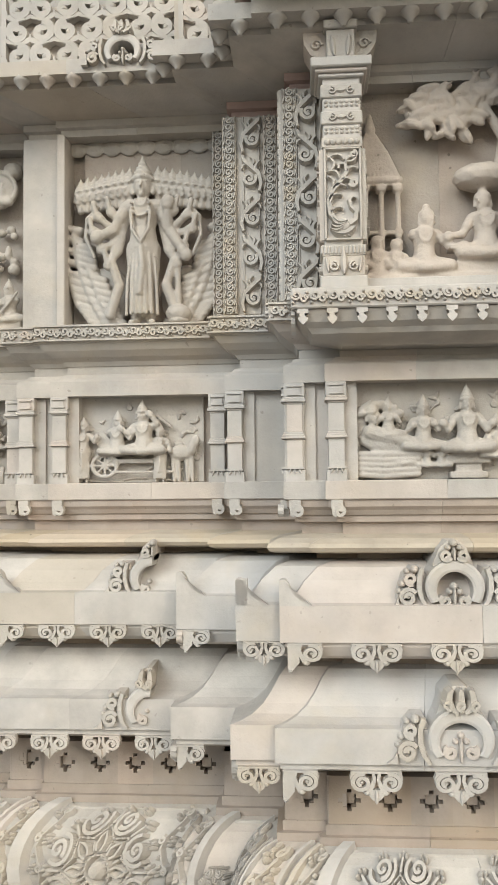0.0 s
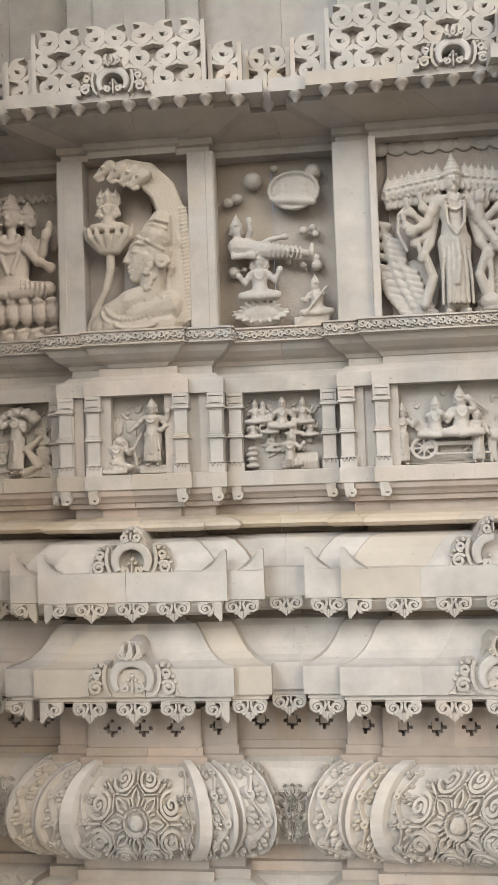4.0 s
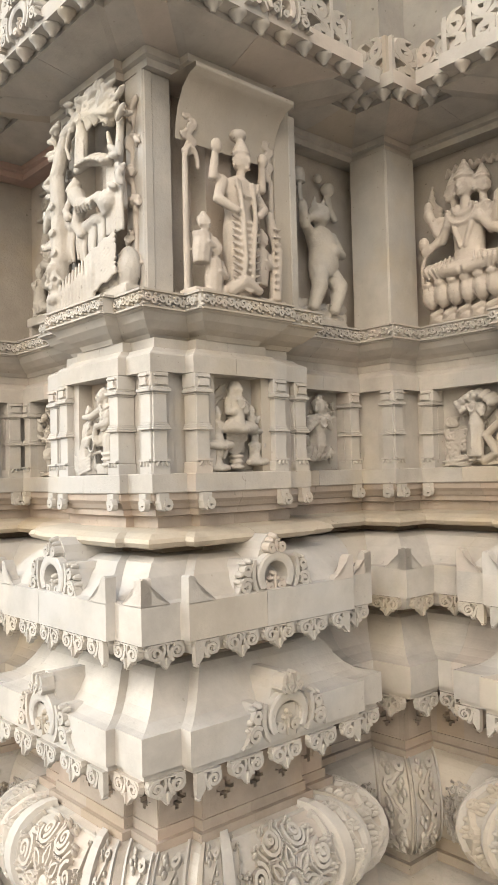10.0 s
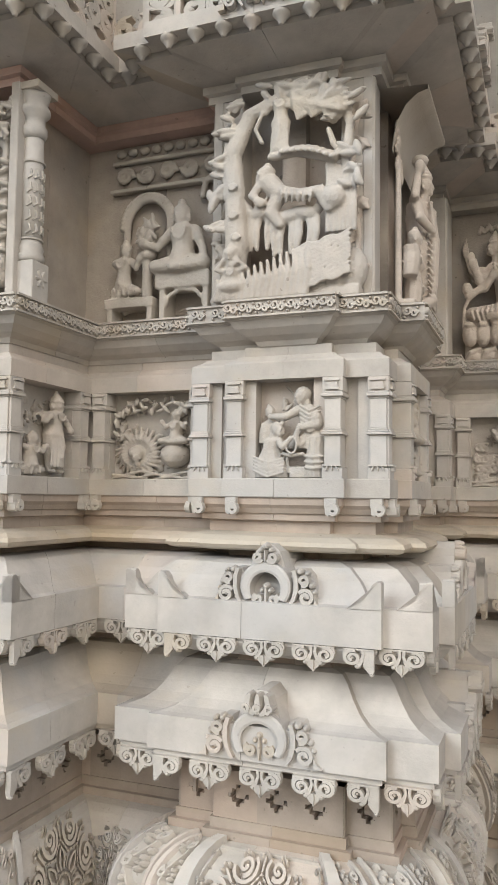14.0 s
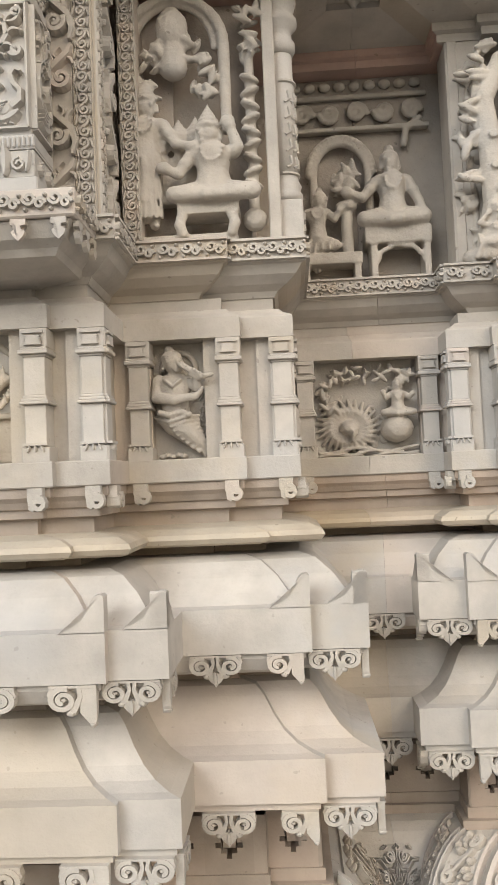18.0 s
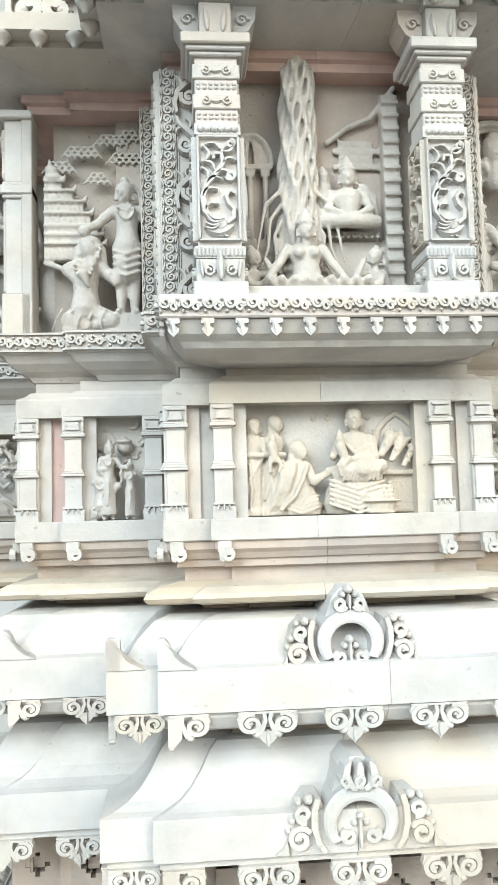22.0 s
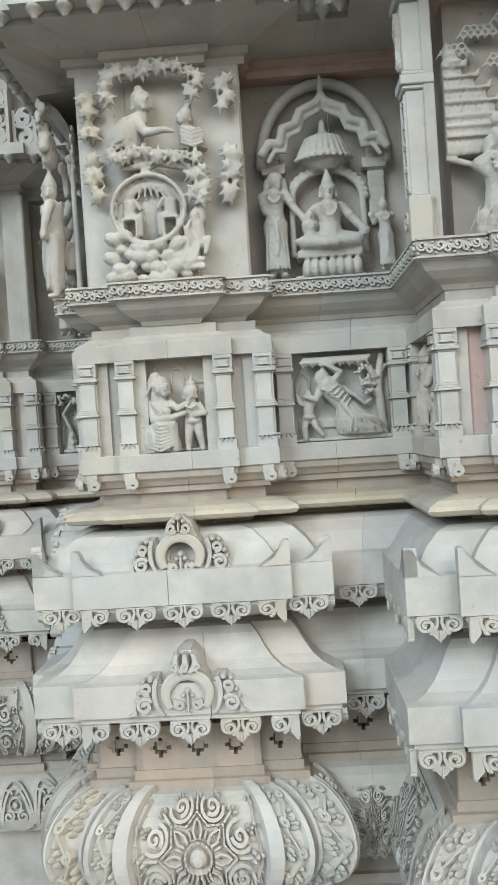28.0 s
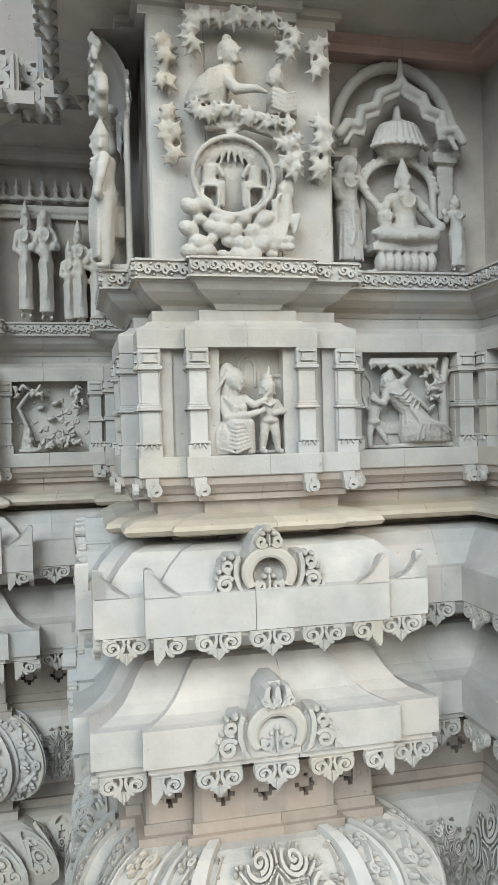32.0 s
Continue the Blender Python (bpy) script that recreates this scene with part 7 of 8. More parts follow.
c.chain([(.20, -.05, .38), (.22, -.05, .50), (.16, -.06, .60), (.04, -.06, .64)], .022, .012)
leaves(c, [(-.03, .60), (.0, .64), (.04, .58), (.07, .55), (.10, .62), (.16, .66), (.22, .66), (.26, .62), (-.05, .56), (.12, .57)], 120, .032, -.06, rnd, .045)
c.block(-.29, .29, -.06, 0, 0, .03)
relief(F_A, F_A.length / 2, -0.098, 2.19, c, "prison kiosk, seated readers and a spreading tree", 0.0051)

c = Clay()
figure(c, .06, .0, .50, arms=((-1, -.05, .02, -.03, .2), (1, .05, -.16, .0, -.26)), y=-.06, crown="bun", turn=.3)
leaves(c, [(-.03, .48), (-.02, .52), (-.04, .55)], 20, .03, -.06, rnd, .02)
figure(c, -.10, .0, .44, arms=((1, .05, -.12, .1, -.1),), y=-.05)
relief(F_HOOD2, F_HOOD2.length / 2, UP, Z1, c, "standing attendant waving a fan", 0.0061)
# tree sprays beside the archer
for u in (-.075, F_C.length + .075):
    c = Clay()
    c.chain([(0, -.02, .02), (.012, -.03, .2), (-.012, -.03, .4), (.01, -.03, .62)], .012, .008)
    leaves(c, [(.01, .1), (-.015, .2), (.015, .3), (-.012, .4), (.01, .5), (0, .6)], 46, .022, -.03, rnd, .024)
    relief(F_C, u, -0.09, Z1, c, "carved climbing tree beside the archer", 0.0061)

# ---------------------------------------------------------------- small reliefs of the panel course
LO, ZL = -0.091, 1.610
FACES, F_B, F_C, F_CS, F_D, F_DS, F_HOOD, F_HOOD2, F_GOD, F_A, F_R, F_L, F_RR, F_LR, F_RS, F_LS, F_CR, F_DR, F_BR, F_FAR, F_MUS, F_SAGE, F_AS = LOWER_FACES


def small(f, c, label, u=None, voxel=0.0037, busy=26):
    """A panel relief on its own ground slab, the empty ground filled with low sprays and ripples."""
    half = min(0.29, max(0.075, f.length / 2 - 0.062))
    wide = max(np.abs(v[:, 0]).max() for v in c.v)
    tall = max(v[:, 2].max() for v in c.v)
    deep = max(-v[:, 1].min() for v in c.v)
    c.grow(min(1.06, half / wide), 0.104 / deep, min(1.0, 0.298 / tall))
    for v in c.v:
        v[:, 2] = np.maximum(v[:, 2], -.002)
    spots = random.Random(len(label))
    for i in range(int(busy * half / .15)):
        x, z, a = spots.uniform(-half * .92, half * .92), spots.uniform(.03, .28), spots.uniform(0, 180)
        r = spots.uniform(.010, .018)
        if i % 3:
            c.ball((x, -.018, z), r, .008, r * .45, a)
            c.ball((x + r * .8, -.018, z + r * .6), r * .8, .008, r * .4, a + 70)
        else:
            draw(c, spiral(x, z, r * 1.1, .004, a, 1.2, 7), -.018, .0045)
    ob = relief(f, f.length / 2 if u is None else u, LO, ZL, c, label, voxel, group="small reliefs of the panel course")
    part("ground_slab", new_box(-half, half, -.016, .004, 0.0, .307), CARVED, ob)


def waves(c, x0, x1, z0, z1, n, y=-.008, r=.006):
    for k in range(n):
        z = z0 + (z1 - z0) * k / max(1, n - 1)
        c.chain([(x0 + (x1 - x0) * j / 8, y, z + .008 * math.sin(j * 1.3 + k * 1.9)) for j in range(9)], r)


# serpent couch with reclining deity and seated worshippers
c = Clay()
c.ball((-.17, -.035, .13), .12, .03, .05, -12)
c.cap((-.24, -.045, .17), (-.10, -.05, .13), .03, .028)
head(c, -.235, -.05, .225, .024, "cone", .5)
for i in range(7):
    c.chain([(-.29 + .002 * i, -.02, .10 + .01 * i), (-.31 + .012 * i, -.035, .23 + .008 * i), (-.27 + .022 * i, -.05, .275 - .004 * (i - 3) ** 2)], .012, .015)
for i in range(5):
    c.chain([(-.30, -.04, .02 + .018 * i), (-.20, -.055, .01 + .02 * i), (-.08, -.05, .018 + .018 * i)], .012)
for x, z, h in ((-.18, .15, .22), (-.06, .10, .3), (-.13, .05, .16), (-.05, .04, .15), (.0, .04, .15), (.19, .07, .24)):
    figure(c, x, z, h, "sit", y=-.045, arms=((1, .06, -.1, .0, -.02), (-1, -.06, -.1, .0, -.04)))
figure(c, .09, .09, .36, "sit", arms=((-1, -.07, -.12, -.12, -.05), (1, .07, -.12, .12, -.05)), y=-.05)
c.block(.02, .17, -.055, 0, .055, .09)
c.block(.03, .16, -.05, 0, .0, .025)
c.block(.05, .14, -.045, 0, .02, .06)
small(F_A, c, "reclining deity on a serpent couch with worshippers")

# chariot with riders
c = Clay()
draw(c, [(-.11 + .05 * math.cos(a * math.pi / 9), .075 + .05 * math.sin(a * math.pi / 9)) for a in range(19)], -.05, .009)
for k in range(8):
    c.cap((-.11, -.05, .075), (-.11 + .05 * math.cos(k * math.pi / 4), -.05, .075 + .05 * math.sin(k * math.pi / 4)), .005)
c.block(-.10, .12, -.05, 0, .085, .105)
c.cap((-.06, -.05, .045), (.16, -.05, .045), .007)
figure(c, -.06, .12, .30, "sit", arms=((1, .06, -.1, .12, .0),), y=-.045, turn=.5)
figure(c, .05, .12, .36, "sit", arms=((-1, -.06, -.08, -.14, -.02), (1, .04, .04, -.04, .16)), y=-.05, turn=-.5)
c.chain([(.03, -.045, .29), (.10, -.045, .30), (.155, -.04, .25)], .009)
for k in range(5):
    c.cap((-.10 + .01 * k, -.03, .13), (-.17 + .012 * k, -.035, .20 + .008 * k), .010, .005)
for x in (-.20, -.235):
    figure(c, x, .0, .22 + (x > -.22) * .05, arms=((1, .06, -.1, .1, 0), (-1, -.04, -.1, -.08, .02)), y=-.04, turn=.4)
c.ball((.20, -.035, .13), .055, .026, .036)
c.chain([(.24, -.04, .14), (.255, -.045, .19)], .022, .016)
c.ball((.263, -.048, .185), .013, .012, .026)
for x in (.165, .185, .22, .24):
    c.cap((x, -.035, .11), (x + .006, -.04, .0), .011, .008)
figure(c, .115, .0, .24, arms=((1, .04, -.12, .06, -.2), (-1, -.04, -.12, -.02, -.2)), y=-.045)
waves(c, -.26, .26, .0, .012, 2, y=-.02)
for k in range(5):
    c.block(-.235 + .012 * k, -.23 + .012 * k, -.008, 0, .24, .27)
    c.block(.16 + .02 * k, .168 + .02 * k, -.008, 0, .22 + .004 * k, .27)
small(F_GOD, c, "carved chariot with riders and a horse", u=F_GOD.length / 2 - .03)

# crowd around a raised seat
c = Clay()
for x, z, h in ((-.12, .22, .18), (-.085, .225, .16), (.0, .19, .24), (.09, .21, .2), (-.055, .17, .16), (.05, .16, .16), (.12, .15, .16), (-.13, .15, .16)):
    figure(c, x, z, h, "sit", y=-.03, arms=((1, .06, -.08, .1, .03), (-1, -.06, -.1, -.02, -.02)))
for i in range(26):
    c.ball((rnd.uniform(-.15, .15), -.015, rnd.uniform(.12, .22)), .016, .016, .012, rnd.uniform(0, 180))
for k in range(8):
    draw(c, spiral(-.07 + .022 * k, .095, .012, .004, 90 * k, 1.2, 8), -.02, .005)
c.block(-.10, .06, -.025, 0, .112, .125)
figure(c, .03, .0, .26, "kneel", turn=1, arms=((1, .06, -.08, .12, .02),), y=-.045, crown="bun")
for k in range(9):
    c.chain([(.05 + .012 * k, -.035, .07), (.035 + .014 * k, -.045, .035), (.03 + .015 * k, -.04, .0)], .008)
for z, r in ((.10, .022), (.075, .03), (.05, .026), (.02, .034)):
    c.ball((-.135, -.04, z), r, .03, .014)
small(F_SAGE, c, "crowded scene round a raised seat")

# standing archer with a kneeling and a seated figure
c = Clay()
figure(c, .06, .045, .34, arms=((-1, -.08, -.12, -.16, -.2), (1, .06, -.14, .0, -.2), (1, .07, -.04, .09, .12)), y=-.045)
c.block(.0, .15, -.05, 0, 0, .045)
c.chain([(-.01, -.05, .05), (-.02, -.055, .14), (.01, -.05, .22)], .008)
figure(c, -.09, .01, .30, "kneel", turn=1, arms=((1, .05, -.1, .1, -.02), (-1, .08, -.14, .12, -.12)), y=-.045, crown="veil")
figure(c, -.10, .0, .2, "sit", y=-.055, crown="bun")
for k in range(7):
    c.chain([(-.15 + .012 * k, -.012, .31), (-.14 + .009 * k, -.02, .24), (-.15 + .006 * k, -.012, .18)], .006)
c.block(-.065, -.02, -.02, 0, .15, .30)
c.block(-.01, .03, -.012, 0, .18, .29)
small(F_HOOD, c, "standing deity with kneeling worshippers")

# flute player under a many-hooded serpent
c = Clay()
figure(c, .01, .02, .28, arms=((-1, -.08, -.06, -.13, .06), (1, .0, -.12, -.1, .02)), y=-.045, turn=-.5, crown="hair")
for k in range(7):
    a = radians(20 + 140 * k / 6)
    c.chain([(.03, -.02, .2), (.02 + .075 * math.cos(a), -.035, .235 + .06 * math.sin(a)), (.015 + .07 * math.cos(a), -.055, .225 + .055 * math.sin(a))], .014, .017)
for k in range(14):
    draw(c, spiral(-.12 + .02 * (k % 4), .03 + .05 * (k // 4), .024, .007, 60 * k, 1.1, 9), -.02, .007)
    draw(c, spiral(.10 + .012 * (k % 3), .03 + .042 * (k // 3), .02, .006, 50 * k, -1.1, 9), -.03, .007)
c.chain([(.03, -.03, .02), (.09, -.04, .05), (.05, -.045, .12), (.10, -.04, .17)], .018, .014)
waves(c, -.15, .15, .0, .025, 3, y=-.03)
small(F_BR, c, "flute player sheltered by a many-hooded serpent")

# seated musicians in the side recess
for f, s in ((F_CR, 1), (F_DR, -1)):
    c = Clay()
    figure(c, .0, .03, .40, "kneel", turn=s, arms=((1, .05, -.06, -.02 * s, .02), (-1, -.05, -.1, .08 * s, .0)), y=-.045, crown="bun")
    figure(c, -.10 * s, .04, .28, "sit", y=-.03, arms=((1, .06, -.1, .02, -.02),), crown="hair")
    c.chain([(-.03 * s, -.07, .2), (.08 * s, -.07, .22)], .007)
    leaves(c, [(.1 * s, .26), (.06 * s, .29), (-.1 * s, .27)], 30, .014, -.02, rnd, .025)
    small(f, c, "seated flute player under foliage")
# group at an altar
for f, s in ((F_CS, 1), (F_DS, -1)):
    c = Clay()
    figure(c, .0, .14, .34, "sit", arms=((-1, -.04, -.12, .04, -.12), (1, .04, -.12, -.02, -.1)), y=-.045, crown="veil", turn=.3 * s)
    c.block(-.05, .06, -.05, 0, .115, .14)
    c.block(-.04, .05, -.045, 0, .07, .115)
    for x, z, h in ((-.10, .08, .26), (.10, .02, .22), (-.10, .0, .2), (.085, .14, .18)):
        figure(c, x, z, h, "sit", y=-.045, arms=((1, .04, -.1, .06, 0),), crown="bun")
    for z, r in ((.055, .03), (.035, .024), (.015, .034)):
        c.ball((.0, -.045, z), r, .03, .010)
    draw(c, arch_line(0, .2, .13, .1, 12), -.012, .012)
    draw(c, arch_line(.02, .21, .10, .085, 12), -.012, .008)
    small(f, c, "family group round a small altar")
# women and children passing bangles
c = Clay()
bust(c, .058, .255, .027, -.060, -.5, "veil")
loft(c, [(.092, -.044, .12, .040, .036), (.090, -.046, .165, .038, .038), (.086, -.046, .205, .046, .036), (.080, -.042, .228, .030, .024)], 9, .05)
c.chain([(.052, -.060, .215), (.010, -.082, .190), (-.045, -.078, .192)], .017, .010)
c.chain([(.120, -.050, .205), (.118, -.078, .165), (.070, -.094, .155)], .017, .011)
wrap_lines(c, .060, .124, .150, .215, 6, -.088, .0042, .018)
loft(c, [(.060, -.040, .09, .060, .040), (.070, -.042, .12, .055, .042), (.085, -.044, .145, .042, .036)], 10, .05)
bust(c, -.055, .208, .0185, -.052, .5, "bun")
loft(c, [(-.068, -.040, .11, .030, .030), (-.066, -.042, .145, .030, .032), (-.062, -.042, .172, .028, .026), (-.058, -.04, .186, .012, .012)], 0, 0)
c.chain([(-.045, -.056, .165), (-.02, -.074, .160), (.0, -.078, .172)], .010, .007)
bust(c, -.020, .150, .023, -.072, .65, "veil")
loft(c, [(-.045, -.048, .0, .060, .044), (-.046, -.052, .03, .062, .050), (-.048, -.054, .06, .046, .044), (-.044, -.056, .09, .034, .036), (-.038, -.056, .118, .036, .034), (-.032, -.054, .132, .016, .016)], 11, .05, twist=.5)
wrap_lines(c, -.10, .005, .012, .055, 5, -.098, .0044)
c.chain([(-.015, -.075, .115), (.004, -.096, .095), (.030, -.098, .118)], .013, .009)
draw(c, [(.035 + .018 * math.cos(a * math.pi / 7), .100 + .026 * math.sin(a * math.pi / 7)) for a in range(15)], -.098, .0042)
c.ball((.112, -.068, .172), .024, .024, .027)
c.ball((.112, -.072, .186), .020, .02, .018)
loft(c, [(.106, -.052, .0, .036, .034), (.106, -.054, .05, .034, .036), (.108, -.056, .09, .030, .034), (.110, -.056, .125, .032, .032), (.110, -.054, .145, .016, .016)], 12, .05)
wrap_lines(c, .076, .138, .03, .065, 3, -.092, .0046, .004)
c.chain([(.082, -.066, .125), (.058, -.082, .100), (.050, -.092, .130), (.060, -.092, .160)], .012, .009)
c.chain([(.0, -.075, .075), (.030, -.088, .068), (.070, -.082, .074)], .006)
c.chain([(.012, -.07, .07), (.014, -.07, .02)], .006)
c.block(.02, .07, -.07, 0, 0, .035)
c.chain([(.022, -.018, .22), (.030, -.02, .25), (.012, -.018, .275), (-.012, -.016, .296)], .007, .004)
leaves(c, [(-.012, .225), (.0, .235)], 6, .014, -.024, rnd, .012)
c.block(-.125, .13, -.045, 0, 0, .008)
small(F_C, c, "women and children passing a string of bangles", voxel=0.0031, busy=0)
# swirling lion mane and pot
c = Clay()
for i in range(26):
    a = 2 * math.pi * i / 26
    c.chain([(-.06 + .03 * math.cos(a), -.02, .10 + .03 * math.sin(a)), (-.06 + .06 * math.cos(a + .15), -.03, .10 + .055 * math.sin(a + .15)), (-.06 + .105 * math.cos(a + .35), -.012, .10 + .10 * math.sin(a + .35))], .008, .006)
c.ball((-.06, -.03, .10), .032, .03, .028)
head(c, -.05, -.045, .085, .016, "hair")
c.ball((.095, -.03, .09), .055, .04, .05)
figure(c, .10, .13, .22, "sit", y=-.035, arms=((-1, -.06, -.06, -.1, .04), (1, .06, -.06, .1, .0)), crown="bun")
leaves(c, [(-.13, .24), (-.09, .28), (-.04, .29), (.02, .28), (.07, .29), (.12, .27), (-.12, .18)], 60, .018, -.022, rnd, .025)
waves(c, -.16, .16, .0, .02, 3, y=-.03)
small(F_RR, c, "swirling mane, pot and foliage relief")
# figures on the side of the niche block
for f, s in ((F_RS, 1), (F_LS, -1)):
    c = Clay()
    figure(c, .05 * s, .02, .34, arms=((-1, -.06, -.1, -.02, -.02), (1, .06, -.1, .08, -.2)), y=-.045, turn=.5 * s)
    figure(c, -.07 * s, .0, .28, "kneel", turn=s, arms=((1, .06, -.06, .1, .04),), y=-.045, crown="bun")
    leaves(c, [(-.08, .26), (.0, .29), (.1, .27)], 30, .015, -.02, rnd, .03)
    small(f, c, "two carved figures beside foliage")
# naga flute player with scaled tail
c = Clay()
bust(c, -.030, .252, .030, -.058, .6, "bun")
draw(c, arch_line(-.020, .235, .046, .050, 12), -.020, .009)
loft(c, [(-.028, -.044, .115, .037, .034), (-.030, -.046, .145, .036, .036), (-.032, -.048, .180, .044, .038), (-.032, -.046, .205, .046, .034), (-.030, -.042, .222, .026, .024)])
c.chain([(-.070, -.050, .205), (-.074, -.070, .160), (-.030, -.092, .150), (.030, -.094, .158)], .018, .011)
c.chain([(.010, -.050, .202), (.034, -.070, .180), (.032, -.088, .215)], .016, .010)
for k in range(4):
    c.chain([(.024 + .006 * k, -.094, .150 + .005 * k), (.040 + .003 * k, -.100, .166 + .004 * k)], .0055)
    c.chain([(.018 + .008 * k, -.092, .214 - .004 * k), (.028 + .008 * k, -.100, .226 - .005 * k)], .0055)
c.chain([(-.004, -.092, .240), (.050, -.096, .208), (.072, -.092, .212)], .009, .007)
c.chain([(-.052, -.082, .205), (-.030, -.092, .186), (-.008, -.080, .205)], .0045)
for k in range(9):
    c.ball((-.066 + .0095 * k, -.080 - .006 * math.sin(k * .4), .116 + .004 * math.cos(k * 1.1)), .0085)
loft(c, [(.052, -.022, .002, .013, .012), (.040, -.028, .022, .022, .020), (.016, -.036, .045, .034, .030), (-.012, -.042, .070, .044, .038), (-.026, -.044, .095, .047, .040), (-.028, -.044, .115, .042, .036)])
for k in range(9):
    t = k / 8
    x, z, r = -.026 + .074 * t ** 1.5, .100 - .088 * t, .047 * (1 - t) ** .75 + .010
    c.chain([(x - r, -.046, z + .010), (x - .3 * r, -.086 + .044 * t, z - .006), (x + .4 * r, -.084 + .044 * t, z + .006), (x + r, -.046, z + .012)], .0050)
for k in range(36):
    x, z = .040 + .015 * (k % 3) + .007 * ((k // 3) % 2), .030 + .0125 * (k // 3)
    draw(c, [(x + .0075 * math.cos(a * math.pi / 4), z + .0075 * math.sin(a * math.pi / 4)) for a in range(9)], -.018, .0030)
for k in range(5):
    c.ball((-.068 + .014 * k, -.040, .006 + .004 * (k % 2)), .010, .02, .008)
small(F_R, c, "half-serpent flute player with a pleated tail", voxel=0.0030, busy=0)
# monk receiving a child, women and cattle
c = Clay()
for x, hx, z in ((-.241, -.232, .262), (-.177, -.166, .270)):
    bust(c, hx, z, .023, -.040, .45, "veil")
    loft(c, [(x, -.032, .018, .031, .026), (x - .002, -.034, .08, .033, .030), (x + .002, -.036, .14, .034, .032), (x + .001, -.034, .175, .026, .027), (x + .002, -.034, .205, .033, .028), (x + .004, -.032, .232, .030, .022), (x + .004, -.030, .244, .014, .014)], 13, .05, twist=.35)
    c.chain([(x - .028, -.040, .222), (x - .024, -.062, .180), (x + .030, -.070, .178)], .0125, .009)
    c.chain([(x + .028, -.060, .165), (x - .01, -.068, .11), (x - .03, -.055, .05)], .006)
    c.chain([(x - .010, -.070, .15), (x - .004, -.070, .08), (x - .012, -.062, .02)], .0045)
    c.block(x - .028, x + .022, -.066, 0, 0, .020)
bust(c, -.180, .222, .0115, -.086, .2, "bun")
c.cap((-.182, -.082, .205), (-.176, -.082, .165), .016, .013)
for e in (-.012, .010):
    c.chain([(-.176 + e, -.084, .165), (-.172 + e * 1.6, -.088, .145), (-.176 + e * 1.2, -.086, .128)], .008, .006)
# kneeling woman with a long cape
bust(c, -.098, .190, .027, -.062, .7, "veil")
loft(c, [(-.100, -.040, .0, .066, .042), (-.098, -.044, .03, .068, .046), (-.102, -.046, .065, .054, .044), (-.106, -.046, .10, .044, .038), (-.108, -.046, .135, .048, .036), (-.108, -.044, .158, .038, .028), (-.104, -.044, .170, .016, .016)], 11, .05, twist=.5)
loft(c, [(-.196, -.030, .0, .030, .030), (-.172, -.040, .03, .034, .040), (-.150, -.050, .075, .034, .044), (-.134, -.054, .12, .036, .044), (-.122, -.052, .155, .030, .036)], 6, .10, twist=.8)
c.chain([(-.16, -.088, .018), (-.118, -.096, .055), (-.095, -.094, .10), (-.075, -.085, .145)], .007)
wrap_lines(c, -.155, -.045, .015, .05, 4, -.088)
c.chain([(-.076, -.060, .140), (-.058, -.082, .098), (-.020, -.085, .118), (.010, -.085, .135)], .017, .010)
for x in (-.012, -.004):
    c.ball((x, -.088, .127), .0125, .012, .013)
# the monk
bust(c, .076, .276, .030, -.058, -.15, "none")
c.ball((.076, -.050, .292), .027, .027, .026)
loft(c, [(.078, -.044, .130, .052, .040), (.076, -.046, .165, .047, .040), (.076, -.046, .205, .055, .040), (.076, -.044, .228, .052, .034), (.076, -.042, .242, .026, .022)], 0, 0)
for k in range(7):
    c.chain([(.026 + .006 * k, -.084 - .002 * k, .222 - .007 * k), (.066 + .008 * k, -.098, .180 - .007 * k), (.128 - .001 * k, -.070, .205 - .008 * k)], .0045)
c.chain([(.034, -.060, .222), (.006, -.082, .170), (.0, -.098, .168)], .018, .012)
c.chain([(.124, -.056, .218), (.134, -.074, .165), (.062, -.104, .158)], .018, .012)
loft(c, [(.074, -.040, .0, .090, .048), (.072, -.048, .03, .098, .056), (.074, -.052, .07, .092, .058), (.080, -.052, .105, .080, .056), (.090, -.052, .128, .074, .050), (.092, -.05, .145, .050, .036)], 0, 0)
c.chain([(.02, -.085, .115), (.085, -.112, .128), (.148, -.095, .138)], .026, .022)
for k in range(9):
    c.chain([(.05 + .012 * k, -.108, .150 - .001 * k), (.040 + .012 * k, -.124, .125), (.028 + .013 * k, -.112, .098)], .0048)
wrap_lines(c, -.012, .155, .015, .085, 6, -.110, .0052, .03)
bust(c, .020, .218, .0135, -.112, -.2, "crown")
c.cap((.022, -.108, .198), (.036, -.108, .160), .017, .014)
for e in (0, .016):
    c.chain([(.030 + e, -.112, .160), (.012 + e, -.122, .140), (.020 + e, -.118, .112)], .009, .006)
# table with vessels
c.ball((.140, -.098, .036), .070, .038, .0065)
loft(c, [(.140, -.09, .0, .048, .030), (.140, -.09, .012, .044, .028), (.140, -.09, .034, .052, .030)], 20, .05)
c.ball((.084, -.105, .052), .015, .014, .013)
c.cap((.084, -.105, .062), (.084, -.105, .080), .005, .003)
for s in (-1, 1):
    c.cap((.084, -.105, .058), (.084 + s * .024, -.105, .064), .006, .003)
for x in (.115, .128, .142):
    c.ball((x, -.108, .047), .011)
for z, r in ((.050, .014), (.062, .012), (.074, .010), (.088, .006)):
    c.ball((.172, -.10, z), r, r, .007)
c.chain([(.160, -.10, .080), (.152, -.10, .070), (.158, -.10, .055)], .004)
